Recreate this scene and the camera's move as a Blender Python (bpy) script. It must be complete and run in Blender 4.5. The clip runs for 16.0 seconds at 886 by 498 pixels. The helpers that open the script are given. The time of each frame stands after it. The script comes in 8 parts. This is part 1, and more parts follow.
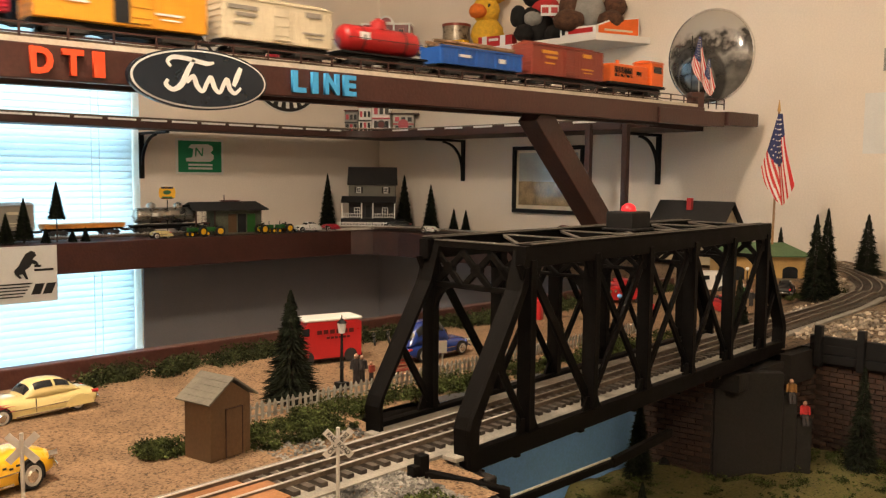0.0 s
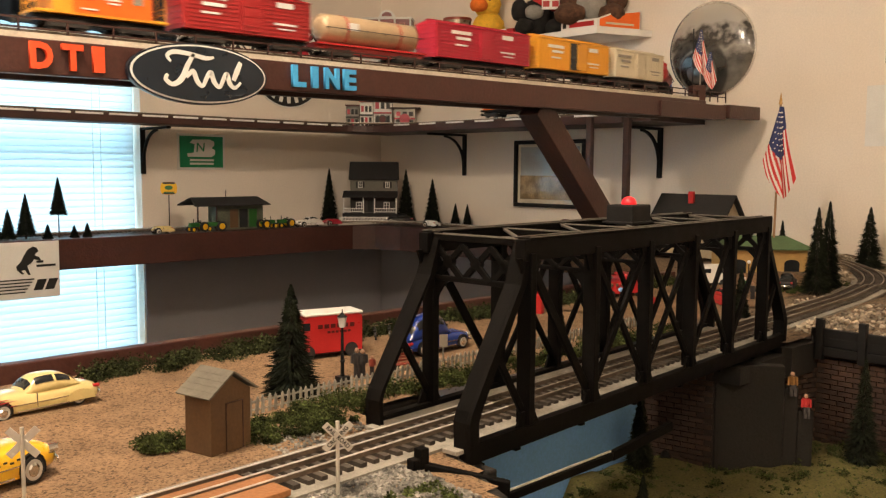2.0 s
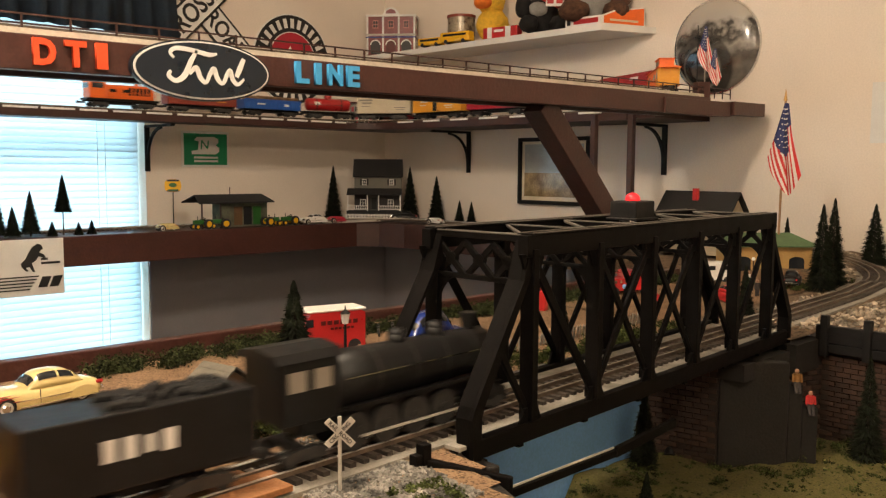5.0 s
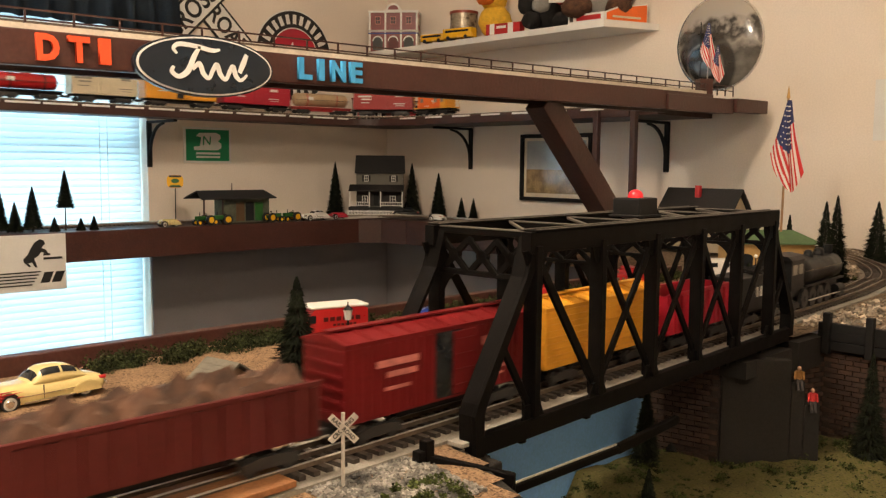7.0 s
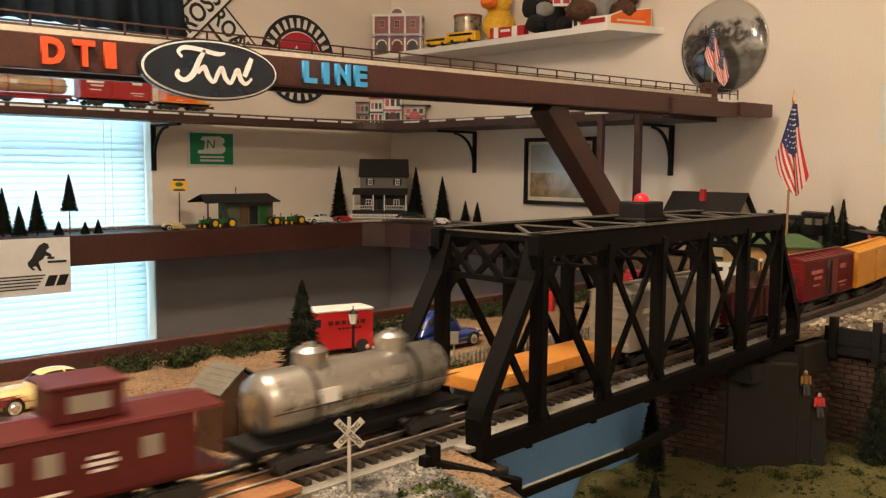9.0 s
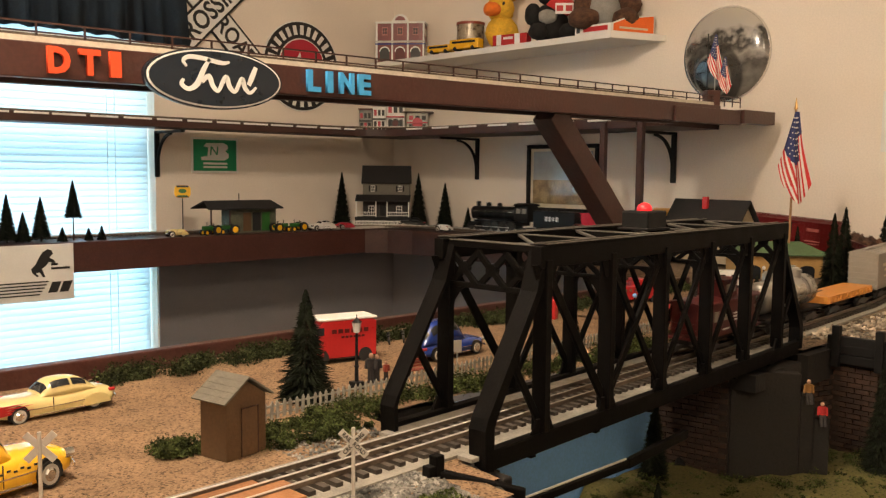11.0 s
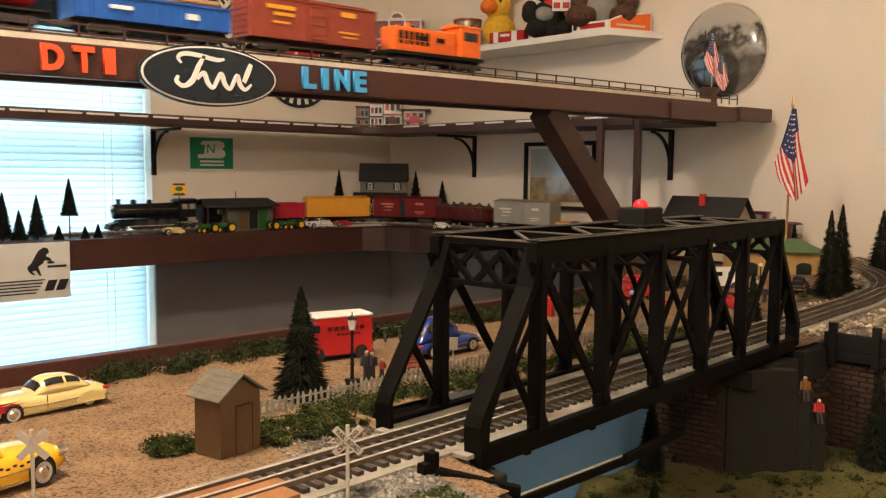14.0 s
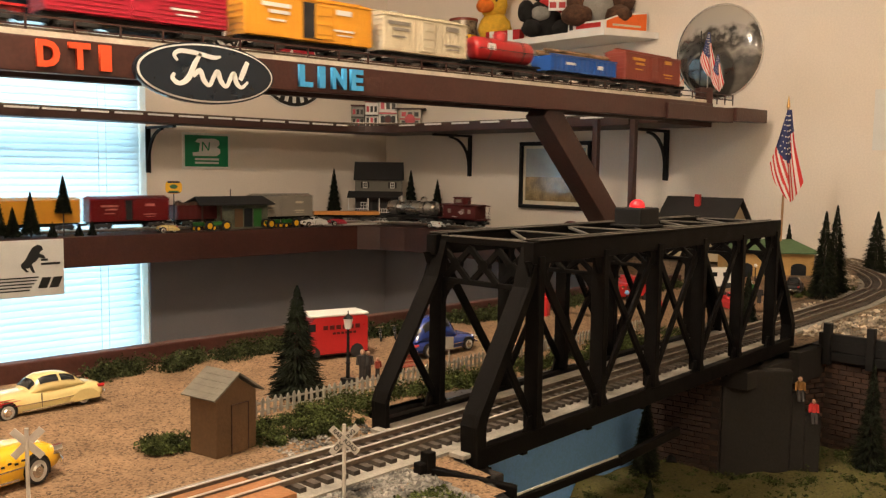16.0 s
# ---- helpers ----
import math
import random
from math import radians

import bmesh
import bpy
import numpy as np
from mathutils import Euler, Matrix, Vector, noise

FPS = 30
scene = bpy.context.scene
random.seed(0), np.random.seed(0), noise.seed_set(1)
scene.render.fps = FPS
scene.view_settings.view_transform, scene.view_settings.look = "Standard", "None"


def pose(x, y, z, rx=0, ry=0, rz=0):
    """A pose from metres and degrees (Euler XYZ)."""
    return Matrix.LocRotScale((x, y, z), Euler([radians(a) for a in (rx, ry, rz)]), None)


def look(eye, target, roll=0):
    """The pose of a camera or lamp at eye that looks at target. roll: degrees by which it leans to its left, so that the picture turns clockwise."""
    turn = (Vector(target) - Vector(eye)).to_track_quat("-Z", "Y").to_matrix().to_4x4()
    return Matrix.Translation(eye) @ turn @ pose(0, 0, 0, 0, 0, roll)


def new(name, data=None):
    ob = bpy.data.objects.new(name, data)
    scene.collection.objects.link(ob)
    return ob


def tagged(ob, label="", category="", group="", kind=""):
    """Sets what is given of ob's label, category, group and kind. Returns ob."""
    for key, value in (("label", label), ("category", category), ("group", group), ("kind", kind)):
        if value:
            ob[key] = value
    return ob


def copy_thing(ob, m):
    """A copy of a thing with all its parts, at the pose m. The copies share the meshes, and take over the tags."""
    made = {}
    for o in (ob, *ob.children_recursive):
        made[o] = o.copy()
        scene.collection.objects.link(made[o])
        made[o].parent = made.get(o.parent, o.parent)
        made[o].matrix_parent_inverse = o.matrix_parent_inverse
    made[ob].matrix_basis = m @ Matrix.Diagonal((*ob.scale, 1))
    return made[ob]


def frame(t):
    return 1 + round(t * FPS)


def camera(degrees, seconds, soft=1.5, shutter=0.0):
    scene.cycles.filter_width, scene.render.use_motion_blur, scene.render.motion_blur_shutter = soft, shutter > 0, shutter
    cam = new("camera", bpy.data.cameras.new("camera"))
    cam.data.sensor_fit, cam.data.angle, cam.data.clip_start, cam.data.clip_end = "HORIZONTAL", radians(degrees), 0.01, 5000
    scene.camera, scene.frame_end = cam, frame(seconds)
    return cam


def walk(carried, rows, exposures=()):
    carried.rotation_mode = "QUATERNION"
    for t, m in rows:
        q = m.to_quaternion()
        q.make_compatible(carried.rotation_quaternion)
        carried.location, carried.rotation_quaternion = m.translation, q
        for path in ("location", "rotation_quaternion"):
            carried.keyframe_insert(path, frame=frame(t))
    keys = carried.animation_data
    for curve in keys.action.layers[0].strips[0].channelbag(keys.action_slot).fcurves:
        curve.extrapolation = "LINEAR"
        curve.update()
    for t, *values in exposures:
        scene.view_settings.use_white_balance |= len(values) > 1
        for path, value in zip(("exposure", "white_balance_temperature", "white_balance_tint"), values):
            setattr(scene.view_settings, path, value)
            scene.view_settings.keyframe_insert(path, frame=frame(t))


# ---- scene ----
cam = camera(53.7, 16.0, soft=1.3, shutter=0.5)
PATH = [
    (0, (-0.001, 0.001, 0.25), (1.388, 1.43, 0.082), 0.6),
    (0.5, (-0.003, 0.001, 0.25), (1.386, 1.429, 0.079), 0.8),
    (1, (-0.003, 0.001, 0.25), (1.383, 1.432, 0.077), 0.7),
    (1.5, (0.0, 0.001, 0.25), (1.384, 1.433, 0.072), 0.4),
    (2, (0.001, -0.001, 0.249), (1.385, 1.431, 0.069), 0.4),
    (2.5, (-0.001, -0.004, 0.248), (1.384, 1.428, 0.069), 0.5),
    (3, (0.0, -0.005, 0.25), (1.386, 1.426, 0.073), 0.5),
    (3.5, (0.001, -0.003, 0.249), (1.386, 1.429, 0.075), 0.5),
    (4, (0.002, -0.001, 0.247), (1.384, 1.434, 0.069), 0.5),
    (6.5, (0.004, -0.001, 0.247), (1.377, 1.44, 0.056), 0.3),
    (7, (0.002, 0.0, 0.247), (1.376, 1.441, 0.054), 0.5),
    (7.5, (0.002, 0.001, 0.247), (1.375, 1.442, 0.054), 0.5),
    (8, (0.003, 0.0, 0.247), (1.374, 1.443, 0.057), 0.4),
    (8.5, (0.003, 0.001, 0.247), (1.373, 1.446, 0.061), 0.4),
    (9, (0.002, 0.004, 0.247), (1.371, 1.45, 0.062), 0.5),
    (11.5, (-0.001, 0.003, 0.252), (1.365, 1.453, 0.081), 0.6),
    (12, (-0.001, 0.004, 0.252), (1.368, 1.453, 0.081), 0.7),
    (12.5, (-0.001, 0.001, 0.253), (1.366, 1.451, 0.082), 0.5),
    (13, (0.002, 0.003, 0.252), (1.366, 1.455, 0.081), 0.5),
    (13.5, (0.002, 0.003, 0.252), (1.368, 1.453, 0.079), 0.5),
    (14, (0.003, 0.003, 0.25), (1.372, 1.45, 0.073), 0.5),
    (14.5, (0.003, 0.004, 0.25), (1.376, 1.447, 0.069), 0.7),
    (15, (0.002, 0.003, 0.251), (1.377, 1.444, 0.07), 0.8),
    (15.5, (0.001, 0.005, 0.251), (1.378, 1.444, 0.07), 0.8),
    (16, (0.002, 0.006, 0.25), (1.381, 1.444, 0.071), 0.8),
]
walk(cam, [(t, look(eye, target, roll)) for t, eye, target, roll in PATH], exposures=[(0, 0.0), (16, 0.0)])

# ---------------------------------------------------------------- light
world = bpy.data.worlds.new("sky")
scene.world = world
world.use_nodes = True
wn = world.node_tree.nodes
sky = wn.new("ShaderNodeTexSky")
sky.sky_type, sky.sun_disc = "NISHITA", False
sky.sun_elevation, sky.sun_rotation = radians(35), radians(30)
world.node_tree.links.new(sky.outputs[0], wn["Background"].inputs[0])
wn["Background"].inputs[1].default_value = 0.1


def area_lamp(name, m, sx, sy, power, colour):
    lamp = bpy.data.lights.new(name, "AREA")
    lamp.shape, lamp.size, lamp.size_y, lamp.energy, lamp.color = "RECTANGLE", sx, sy, power, colour
    ob = new(name, lamp)
    ob.matrix_world = m
    return ob


# warm ceiling lamp, unseen fill added behind the viewer, and daylight in the window
for place, power, size in (((0.12, 0.7, 1.3), 62, 0.1), ((-0.2, -0.75, 1.2), 34, 0.1)):
    bulb = bpy.data.lights.new("warm_room_light", "POINT")
    bulb.energy, bulb.color, bulb.shadow_soft_size = power, (1.0, 0.82, 0.625), size
    new("warm_room_light", bulb).location = place
area_lamp("window_daylight", look((0.5, 2.92, 0.1), (0.5, 1.0, 0.05)), 1.6, 1.3, 36, (0.47, 0.82, 1.0))

# ---------------------------------------------------------------- materials


def material(name, colour, rough=0.6, metal=0.0, vary=0.15, scale=40, bump=0.2, second=None, mix=0.5, fine=300, coat=0.0, island=False, obj=False, spec=0.5):
    """A node material: a base colour broken up at two scales, with relief."""
    m = bpy.data.materials.new(name)
    m.use_nodes = True
    nt = m.node_tree
    n, l = nt.nodes, nt.links
    b = n["Principled BSDF"]
    b.inputs["Roughness"].default_value, b.inputs["Metallic"].default_value = rough, metal
    b.inputs["Coat Weight"].default_value = coat
    b.inputs["Specular IOR Level"].default_value = spec
    co = n.new("ShaderNodeTexCoord")
    big = n.new("ShaderNodeTexNoise")
    big.inputs["Scale"].default_value, big.inputs["Detail"].default_value = scale, 4
    small = n.new("ShaderNodeTexNoise")
    small.inputs["Scale"].default_value, small.inputs["Detail"].default_value = fine, 2
    l.new(co.outputs["Object"], big.inputs["Vector"])
    l.new(co.outputs["Object"], small.inputs["Vector"])
    ramp = n.new("ShaderNodeValToRGB")
    c2 = second or tuple(max(0.0, c * (1 - 2.2 * vary)) for c in colour)
    ramp.color_ramp.elements[0].color, ramp.color_ramp.elements[1].color = (*c2, 1), (*colour, 1)
    ramp.color_ramp.elements[0].position, ramp.color_ramp.elements[1].position = mix - 0.22, mix + 0.16
    l.new(big.outputs["Fac"], ramp.inputs["Fac"])
    hsv = n.new("ShaderNodeHueSaturation")
    mr = n.new("ShaderNodeMapRange")
    mr.inputs["From Min"].default_value, mr.inputs["From Max"].default_value = 0.3, 0.7
    mr.inputs["To Min"].default_value, mr.inputs["To Max"].default_value = 1 - vary, 1 + vary
    if island or obj:
        src = n.new("ShaderNodeNewGeometry" if island else "ShaderNodeObjectInfo")
        add = n.new("ShaderNodeMath")
        add.operation = "MULTIPLY_ADD"
        add.inputs[1].default_value, add.inputs[2].default_value = 0.5, 0.25
        l.new(src.outputs["Random Per Island" if island else "Random"], add.inputs[0])
        l.new(add.outputs[0], mr.inputs["Value"])
    else:
        l.new(small.outputs["Fac"], mr.inputs["Value"])
    l.new(mr.outputs["Result"], hsv.inputs["Value"])
    l.new(ramp.outputs["Color"], hsv.inputs["Color"])
    l.new(hsv.outputs["Color"], b.inputs["Base Color"])
    rr = n.new("ShaderNodeMapRange")
    rr.inputs["To Min"].default_value, rr.inputs["To Max"].default_value = max(0.04, rough - 0.12), min(1, rough + 0.12)
    l.new(big.outputs["Fac"], rr.inputs["Value"])
    l.new(rr.outputs["Result"], b.inputs["Roughness"])
    if bump:
        bp = n.new("ShaderNodeBump")
        bp.inputs["Strength"].default_value, bp.inputs["Distance"].default_value = bump, 0.6 / fine
        l.new(small.outputs["Fac"], bp.inputs["Height"])
        l.new(bp.outputs["Normal"], b.inputs["Normal"])
    return m


def granular(name, a, c, d, scale, rough=0.95):
    """Loose granules: cells of three colours with relief."""
    m = bpy.data.materials.new(name)
    m.use_nodes = True
    n, l = m.node_tree.nodes, m.node_tree.links
    b = n["Principled BSDF"]
    b.inputs["Roughness"].default_value = rough
    b.inputs["Specular IOR Level"].default_value = 0.2
    co = n.new("ShaderNodeTexCoord")
    vor = n.new("ShaderNodeTexVoronoi")
    vor.inputs["Scale"].default_value = scale
    noi = n.new("ShaderNodeTexNoise")
    noi.inputs["Scale"].default_value, noi.inputs["Detail"].default_value = scale / 30, 4
    l.new(co.outputs["Object"], vor.inputs["Vector"])
    l.new(co.outputs["Object"], noi.inputs["Vector"])
    sep = n.new("ShaderNodeSeparateColor")
    l.new(vor.outputs["Color"], sep.inputs["Color"])
    r1 = n.new("ShaderNodeValToRGB")
    e = r1.color_ramp.elements
    e[0].position, e[0].color = 0.0, (*c, 1)
    e[1].position, e[1].color = 0.16, (*d, 1)
    k = e.new(0.45)
    k.color = (*a, 1)
    k = e.new(1.0)
    k.color = (*[min(1, v * 1.25) for v in a], 1)
    l.new(sep.outputs["Red"], r1.inputs["Fac"])
    hs = n.new("ShaderNodeHueSaturation")
    mr = n.new("ShaderNodeMapRange")
    mr.inputs["From Min"].default_value, mr.inputs["From Max"].default_value = 0.3, 0.7
    mr.inputs["To Min"].default_value, mr.inputs["To Max"].default_value = 0.8, 1.15
    l.new(noi.outputs["Fac"], mr.inputs["Value"])
    l.new(mr.outputs["Result"], hs.inputs["Value"])
    l.new(r1.outputs["Color"], hs.inputs["Color"])
    l.new(hs.outputs["Color"], b.inputs["Base Color"])
    bp = n.new("ShaderNodeBump")
    bp.inputs["Strength"].default_value, bp.inputs["Distance"].default_value = 0.8, 0.5 / scale
    l.new(vor.outputs["Distance"], bp.inputs["Height"])
    l.new(bp.outputs["Normal"], b.inputs["Normal"])
    return m


def glass_material(name, colour, rough=0.05, alpha_mix=0.0):
    m = bpy.data.materials.new(name)
    m.use_nodes = True
    b = m.node_tree.nodes["Principled BSDF"]
    b.inputs["Base Color"].default_value = (*colour, 1)
    b.inputs["Roughness"].default_value = rough
    b.inputs["Transmission Weight"].default_value = 1.0
    b.inputs["IOR"].default_value = 1.45
    return m


def glow_material(name, colour, strength):
    m = bpy.data.materials.new(name)
    m.use_nodes = True
    b = m.node_tree.nodes["Principled BSDF"]
    b.inputs["Base Color"].default_value = (*colour, 1)
    b.inputs["Emission Color"].default_value = (*colour, 1)
    b.inputs["Emission Strength"].default_value = strength
    b.inputs["Roughness"].default_value = 0.3
    return m


def slat_material():
    m = bpy.data.materials.new("vinyl_blind")
    m.use_nodes = True
    n, l = m.node_tree.nodes, m.node_tree.links
    b = n["Principled BSDF"]
    b.inputs["Base Color"].default_value = (0.82, 0.84, 0.85, 1)
    b.inputs["Roughness"].default_value = 0.45
    tr = n.new("ShaderNodeBsdfTranslucent")
    tr.inputs["Color"].default_value = (0.86, 0.9, 0.92, 1)
    mx = n.new("ShaderNodeMixShader")
    mx.inputs[0].default_value = 0.55
    l.new(b.outputs[0], mx.inputs[1])
    l.new(tr.outputs[0], mx.inputs[2])
    l.new(mx.outputs[0], n["Material Output"].inputs[0])
    return m


WALL = material("painted_wall", (0.83, 0.745, 0.65), 0.85, vary=0.04, scale=3, bump=0.15, fine=220)
CEIL = material("ceiling_paint", (0.85, 0.8, 0.72), 0.9, vary=0.03, scale=3)
CARPET = material("carpet", (0.2, 0.16, 0.12), 0.95, scale=20)
BROWN = material("brown_painted_wood", (0.066, 0.022, 0.0165), 0.42, vary=0.12, scale=14, bump=0.2, fine=160)
BROWN2 = material("dark_brown_wood", (0.05, 0.018, 0.013), 0.5, vary=0.15, scale=14, bump=0.2, fine=160)
PLATE = material("pale_wood_deck", (0.62, 0.55, 0.45), 0.55, vary=0.1, scale=30)
BLACK = material("black_bridge_plastic", (0.0046, 0.0038, 0.0034), 0.6, spec=0.09, vary=0.2, scale=60, bump=0.15, fine=500)
BLACKM = material("matt_black", (0.009, 0.0085, 0.0085), 0.6, spec=0.25, vary=0.15, scale=80, bump=0.1)
STEEL = material("bright_rail_steel", (0.87, 0.84, 0.79), 0.4, metal=0.6, vary=0.08, scale=50, bump=0.05)
TIE = material("dark_brown_tie", (0.07, 0.054, 0.042), 0.8, vary=0.2, obj=True)
ROADBED = material("grey_roadbed", (0.29, 0.265, 0.225), 0.95, vary=0.15, scale=60, bump=0.6, fine=500)
WHITE = material("white_paint", (0.8, 0.78, 0.74), 0.4, vary=0.03, scale=20, bump=0.05)
PAPER = material("white_paper", (0.78, 0.77, 0.74), 0.7, vary=0.03, scale=20, bump=0.05)
SAND = granular("cork_granule_ground", (0.225, 0.142, 0.082), (0.06, 0.037, 0.023), (0.15, 0.093, 0.054), 520)
GRASS = granular("turf_ground", (0.085, 0.078, 0.024), (0.03, 0.028, 0.012), (0.13, 0.105, 0.045), 460)
DIRT = granular("earth_ground", (0.17, 0.12, 0.08), (0.05, 0.035, 0.025), (0.1, 0.075, 0.05), 300)
STONE = material("grey_ballast_stone", (0.27, 0.25, 0.22), 0.9, vary=0.45, scale=30, island=True)
STONE2 = material("pale_river_stone", (0.5, 0.41, 0.31), 0.85, vary=0.45, scale=30, island=True)
NEEDLE = material("dark_green_needles", (0.021, 0.027, 0.014), 0.9, vary=0.45, scale=60, island=True, spec=0.2)
LEAF = material("bush_foam_green", (0.062, 0.074, 0.03), 0.95, vary=0.5, scale=60, island=True, spec=0.1)
LEAF2 = material("bush_foam_light", (0.08, 0.098, 0.03), 0.95, vary=0.5, scale=60, island=True, spec=0.1)
TRUNK = material("tree_trunk", (0.06, 0.04, 0.028), 0.9)
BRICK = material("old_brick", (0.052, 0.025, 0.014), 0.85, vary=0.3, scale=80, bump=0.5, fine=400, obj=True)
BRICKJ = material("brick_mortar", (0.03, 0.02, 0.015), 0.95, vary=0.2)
# cast walls nearly black: the gully's shade is put into the colour
CONC = material("shade_dark_cast_wall", (0.013, 0.0098, 0.0072), 0.85, vary=0.2, scale=25, bump=0.4)
BLUEB = material("light_blue_board", (0.24, 0.52, 0.98), 0.35, vary=0.08, scale=6, bump=0.1)
GREENS = material("green_sign_print", (0.0, 0.26, 0.1), 0.5, vary=0.04, bump=0.03)
INK = material("black_ink", (0.012, 0.012, 0.012), 0.5, vary=0.05, bump=0.02)
NAVY = material("navy_sign_enamel", (0.006, 0.014, 0.026), 0.3, vary=0.06, bump=0.03, coat=0.4)
ORANGE_L = material("orange_letter_paint", (0.85, 0.09, 0.025), 0.45, vary=0.05, bump=0.05)
BLUE_L = material("blue_letter_paint", (0.06, 0.38, 0.75), 0.45, vary=0.05, bump=0.05)
RED = material("red_car_plastic", (0.38, 0.022, 0.024), 0.4, vary=0.06, scale=30, bump=0.08)
REDB = material("bright_red_plastic", (0.45, 0.018, 0.02), 0.32, vary=0.05, scale=30, bump=0.05, coat=0.2)
DEEPRED = material("deep_red_car_plastic", (0.15, 0.009, 0.011), 0.42, spec=0.25, vary=0.08, scale=30, bump=0.08)
CRIMSON = material("crimson_car_plastic", (0.45, 0.016, 0.04), 0.38, vary=0.06, scale=30, bump=0.08)
MAROON = material("maroon_car_plastic", (0.095, 0.014, 0.013), 0.45, spec=0.3, vary=0.1, scale=30, bump=0.08)
RUST = material("oxide_red_plastic", (0.28, 0.05, 0.03), 0.45, vary=0.1, scale=30, bump=0.08)
YELLOW = material("yellow_car_plastic", (0.78, 0.36, 0.03), 0.4, vary=0.06, scale=30, bump=0.08)
ORANGE = material("orange_car_plastic", (0.85, 0.15, 0.015), 0.38, vary=0.06, scale=30, bump=0.06)
CREAM = material("cream_car_plastic", (0.66, 0.58, 0.42), 0.45, vary=0.06, scale=30, bump=0.08)
GREYW = material("greyish_white_plastic", (0.28, 0.25, 0.21), 0.45, vary=0.06, scale=30, bump=0.08)
BLUE = material("blue_car_plastic", (0.015, 0.1, 0.42), 0.35, vary=0.06, scale=30, bump=0.06)
SILVER = material("silver_tank_paint", (0.45, 0.43, 0.39), 0.28, metal=0.85, vary=0.06, scale=30, bump=0.05)
TAN = material("tan_tank_paint", (0.55, 0.4, 0.25), 0.35, metal=0.2, vary=0.1, scale=30, bump=0.05)
LOG = material("log_load", (0.34, 0.2, 0.11), 0.9, vary=0.35, scale=60, island=True)
BARK = material("brown_bark_load", (0.14, 0.068, 0.04), 0.9, vary=0.35, scale=60, island=True)
FLATO = material("orange_deck_plastic", (0.66, 0.27, 0.05), 0.5, vary=0.08, scale=30)
ENGINE = material("engine_black", (0.0065, 0.0065, 0.007), 0.45, spec=0.3, vary=0.2, scale=60, bump=0.05)
DARKM = material("dark_truck_metal", (0.03, 0.028, 0.026), 0.5, vary=0.2, scale=60)
WINDOWD = material("dark_window", (0.02, 0.022, 0.025), 0.15, vary=0.1, bump=0.0)
CHROME = material("chrome", (0.75, 0.75, 0.75), 0.12, metal=1.0, vary=0.03, bump=0.0)
GOLDC = material("gold_finial", (0.55, 0.33, 0.12), 0.3, metal=0.8, vary=0.05)
CREAMC = material("pale_yellow_car_paint", (0.68, 0.55, 0.24), 0.22, vary=0.03, scale=20, bump=0.02, coat=0.6)
YELC = material("taxi_yellow_paint", (0.85, 0.47, 0.02), 0.25, vary=0.03, scale=20, bump=0.02, coat=0.6)
BLUEC = material("dark_blue_car_paint", (0.012, 0.035, 0.22), 0.22, vary=0.03, scale=20, bump=0.02, coat=0.6)
RUBBER = material("black_rubber", (0.015, 0.015, 0.015), 0.7, vary=0.1)
SHEDW = material("shed_card", (0.11, 0.058, 0.023), 0.8, vary=0.1, scale=30, bump=0.2)
SHEDR = material("shed_shingle", (0.16, 0.145, 0.115), 0.9, vary=0.2, obj=True, bump=0.4)
STATW = material("station_ochre_wall", (0.47, 0.29, 0.1), 0.7, vary=0.08, scale=30)
STATR = material("station_green_roof", (0.09, 0.16, 0.07), 0.7, vary=0.12, scale=40)
ROOFD = material("dark_shingle_roof", (0.017, 0.015, 0.0145), 0.85, vary=0.2, scale=40)
HOUSEW = material("house_grey_siding", (0.13, 0.122, 0.1), 0.7, vary=0.06, scale=40)
TANW = material("tan_siding", (0.42, 0.34, 0.22), 0.7, vary=0.08, scale=40)
DENIM = material("dark_blue_curtain", (0.022, 0.04, 0.065), 0.9, vary=0.2, scale=10, bump=0.3)
FLAGR = material("flag_red", (0.6, 0.03, 0.03), 0.7, vary=0.05)
FLAGW = material("flag_white", (0.75, 0.7, 0.66), 0.7, vary=0.04)
FLAGB = material("flag_blue", (0.02, 0.03, 0.12), 0.7, vary=0.05)
POLEW = material("varnished_pole", (0.35, 0.2, 0.09), 0.4, vary=0.1)
SKIN = material("figure_paint", (0.45, 0.26, 0.17), 0.7)
CLOTHD = material("dark_clothing", (0.035, 0.03, 0.03), 0.8)
CLOTHR = material("red_clothing", (0.6, 0.03, 0.03), 0.7)
CLOTHY = material("mustard_clothing", (0.26, 0.12, 0.025), 0.7)
FURB = material("black_plush", (0.015, 0.013, 0.013), 0.95, vary=0.3, scale=80, bump=0.8, fine=400)
FURBR = material("brown_plush", (0.12, 0.055, 0.03), 0.95, vary=0.3, scale=80, bump=0.8, fine=400)
FURY = material("yellow_plush", (0.85, 0.5, 0.04), 0.9, vary=0.12, scale=80, bump=0.6, fine=400)
BEAK = material("orange_plush", (0.85, 0.2, 0.02), 0.9, vary=0.1, scale=80, bump=0.5, fine=400)
GREYC = material("grey_cloth", (0.3, 0.29, 0.27), 0.9, vary=0.1, bump=0.3)
TRACTOR = material("tractor_green", (0.02, 0.12, 0.02), 0.35, vary=0.06)
PICKET = material("white_picket", (0.34, 0.32, 0.28), 0.7, vary=0.12, obj=True)
PHOTO = material("grey_photograph", (0.42, 0.4, 0.37), 0.3, vary=0.3, scale=9, second=(0.06, 0.055, 0.05), mix=0.47)
GLASSP = glass_material("window_glass", (1, 1, 1))
SLAT = slat_material()
REDGLOW = glow_material("red_lamp_dome", (0.8, 0.02, 0.03), 0.35)
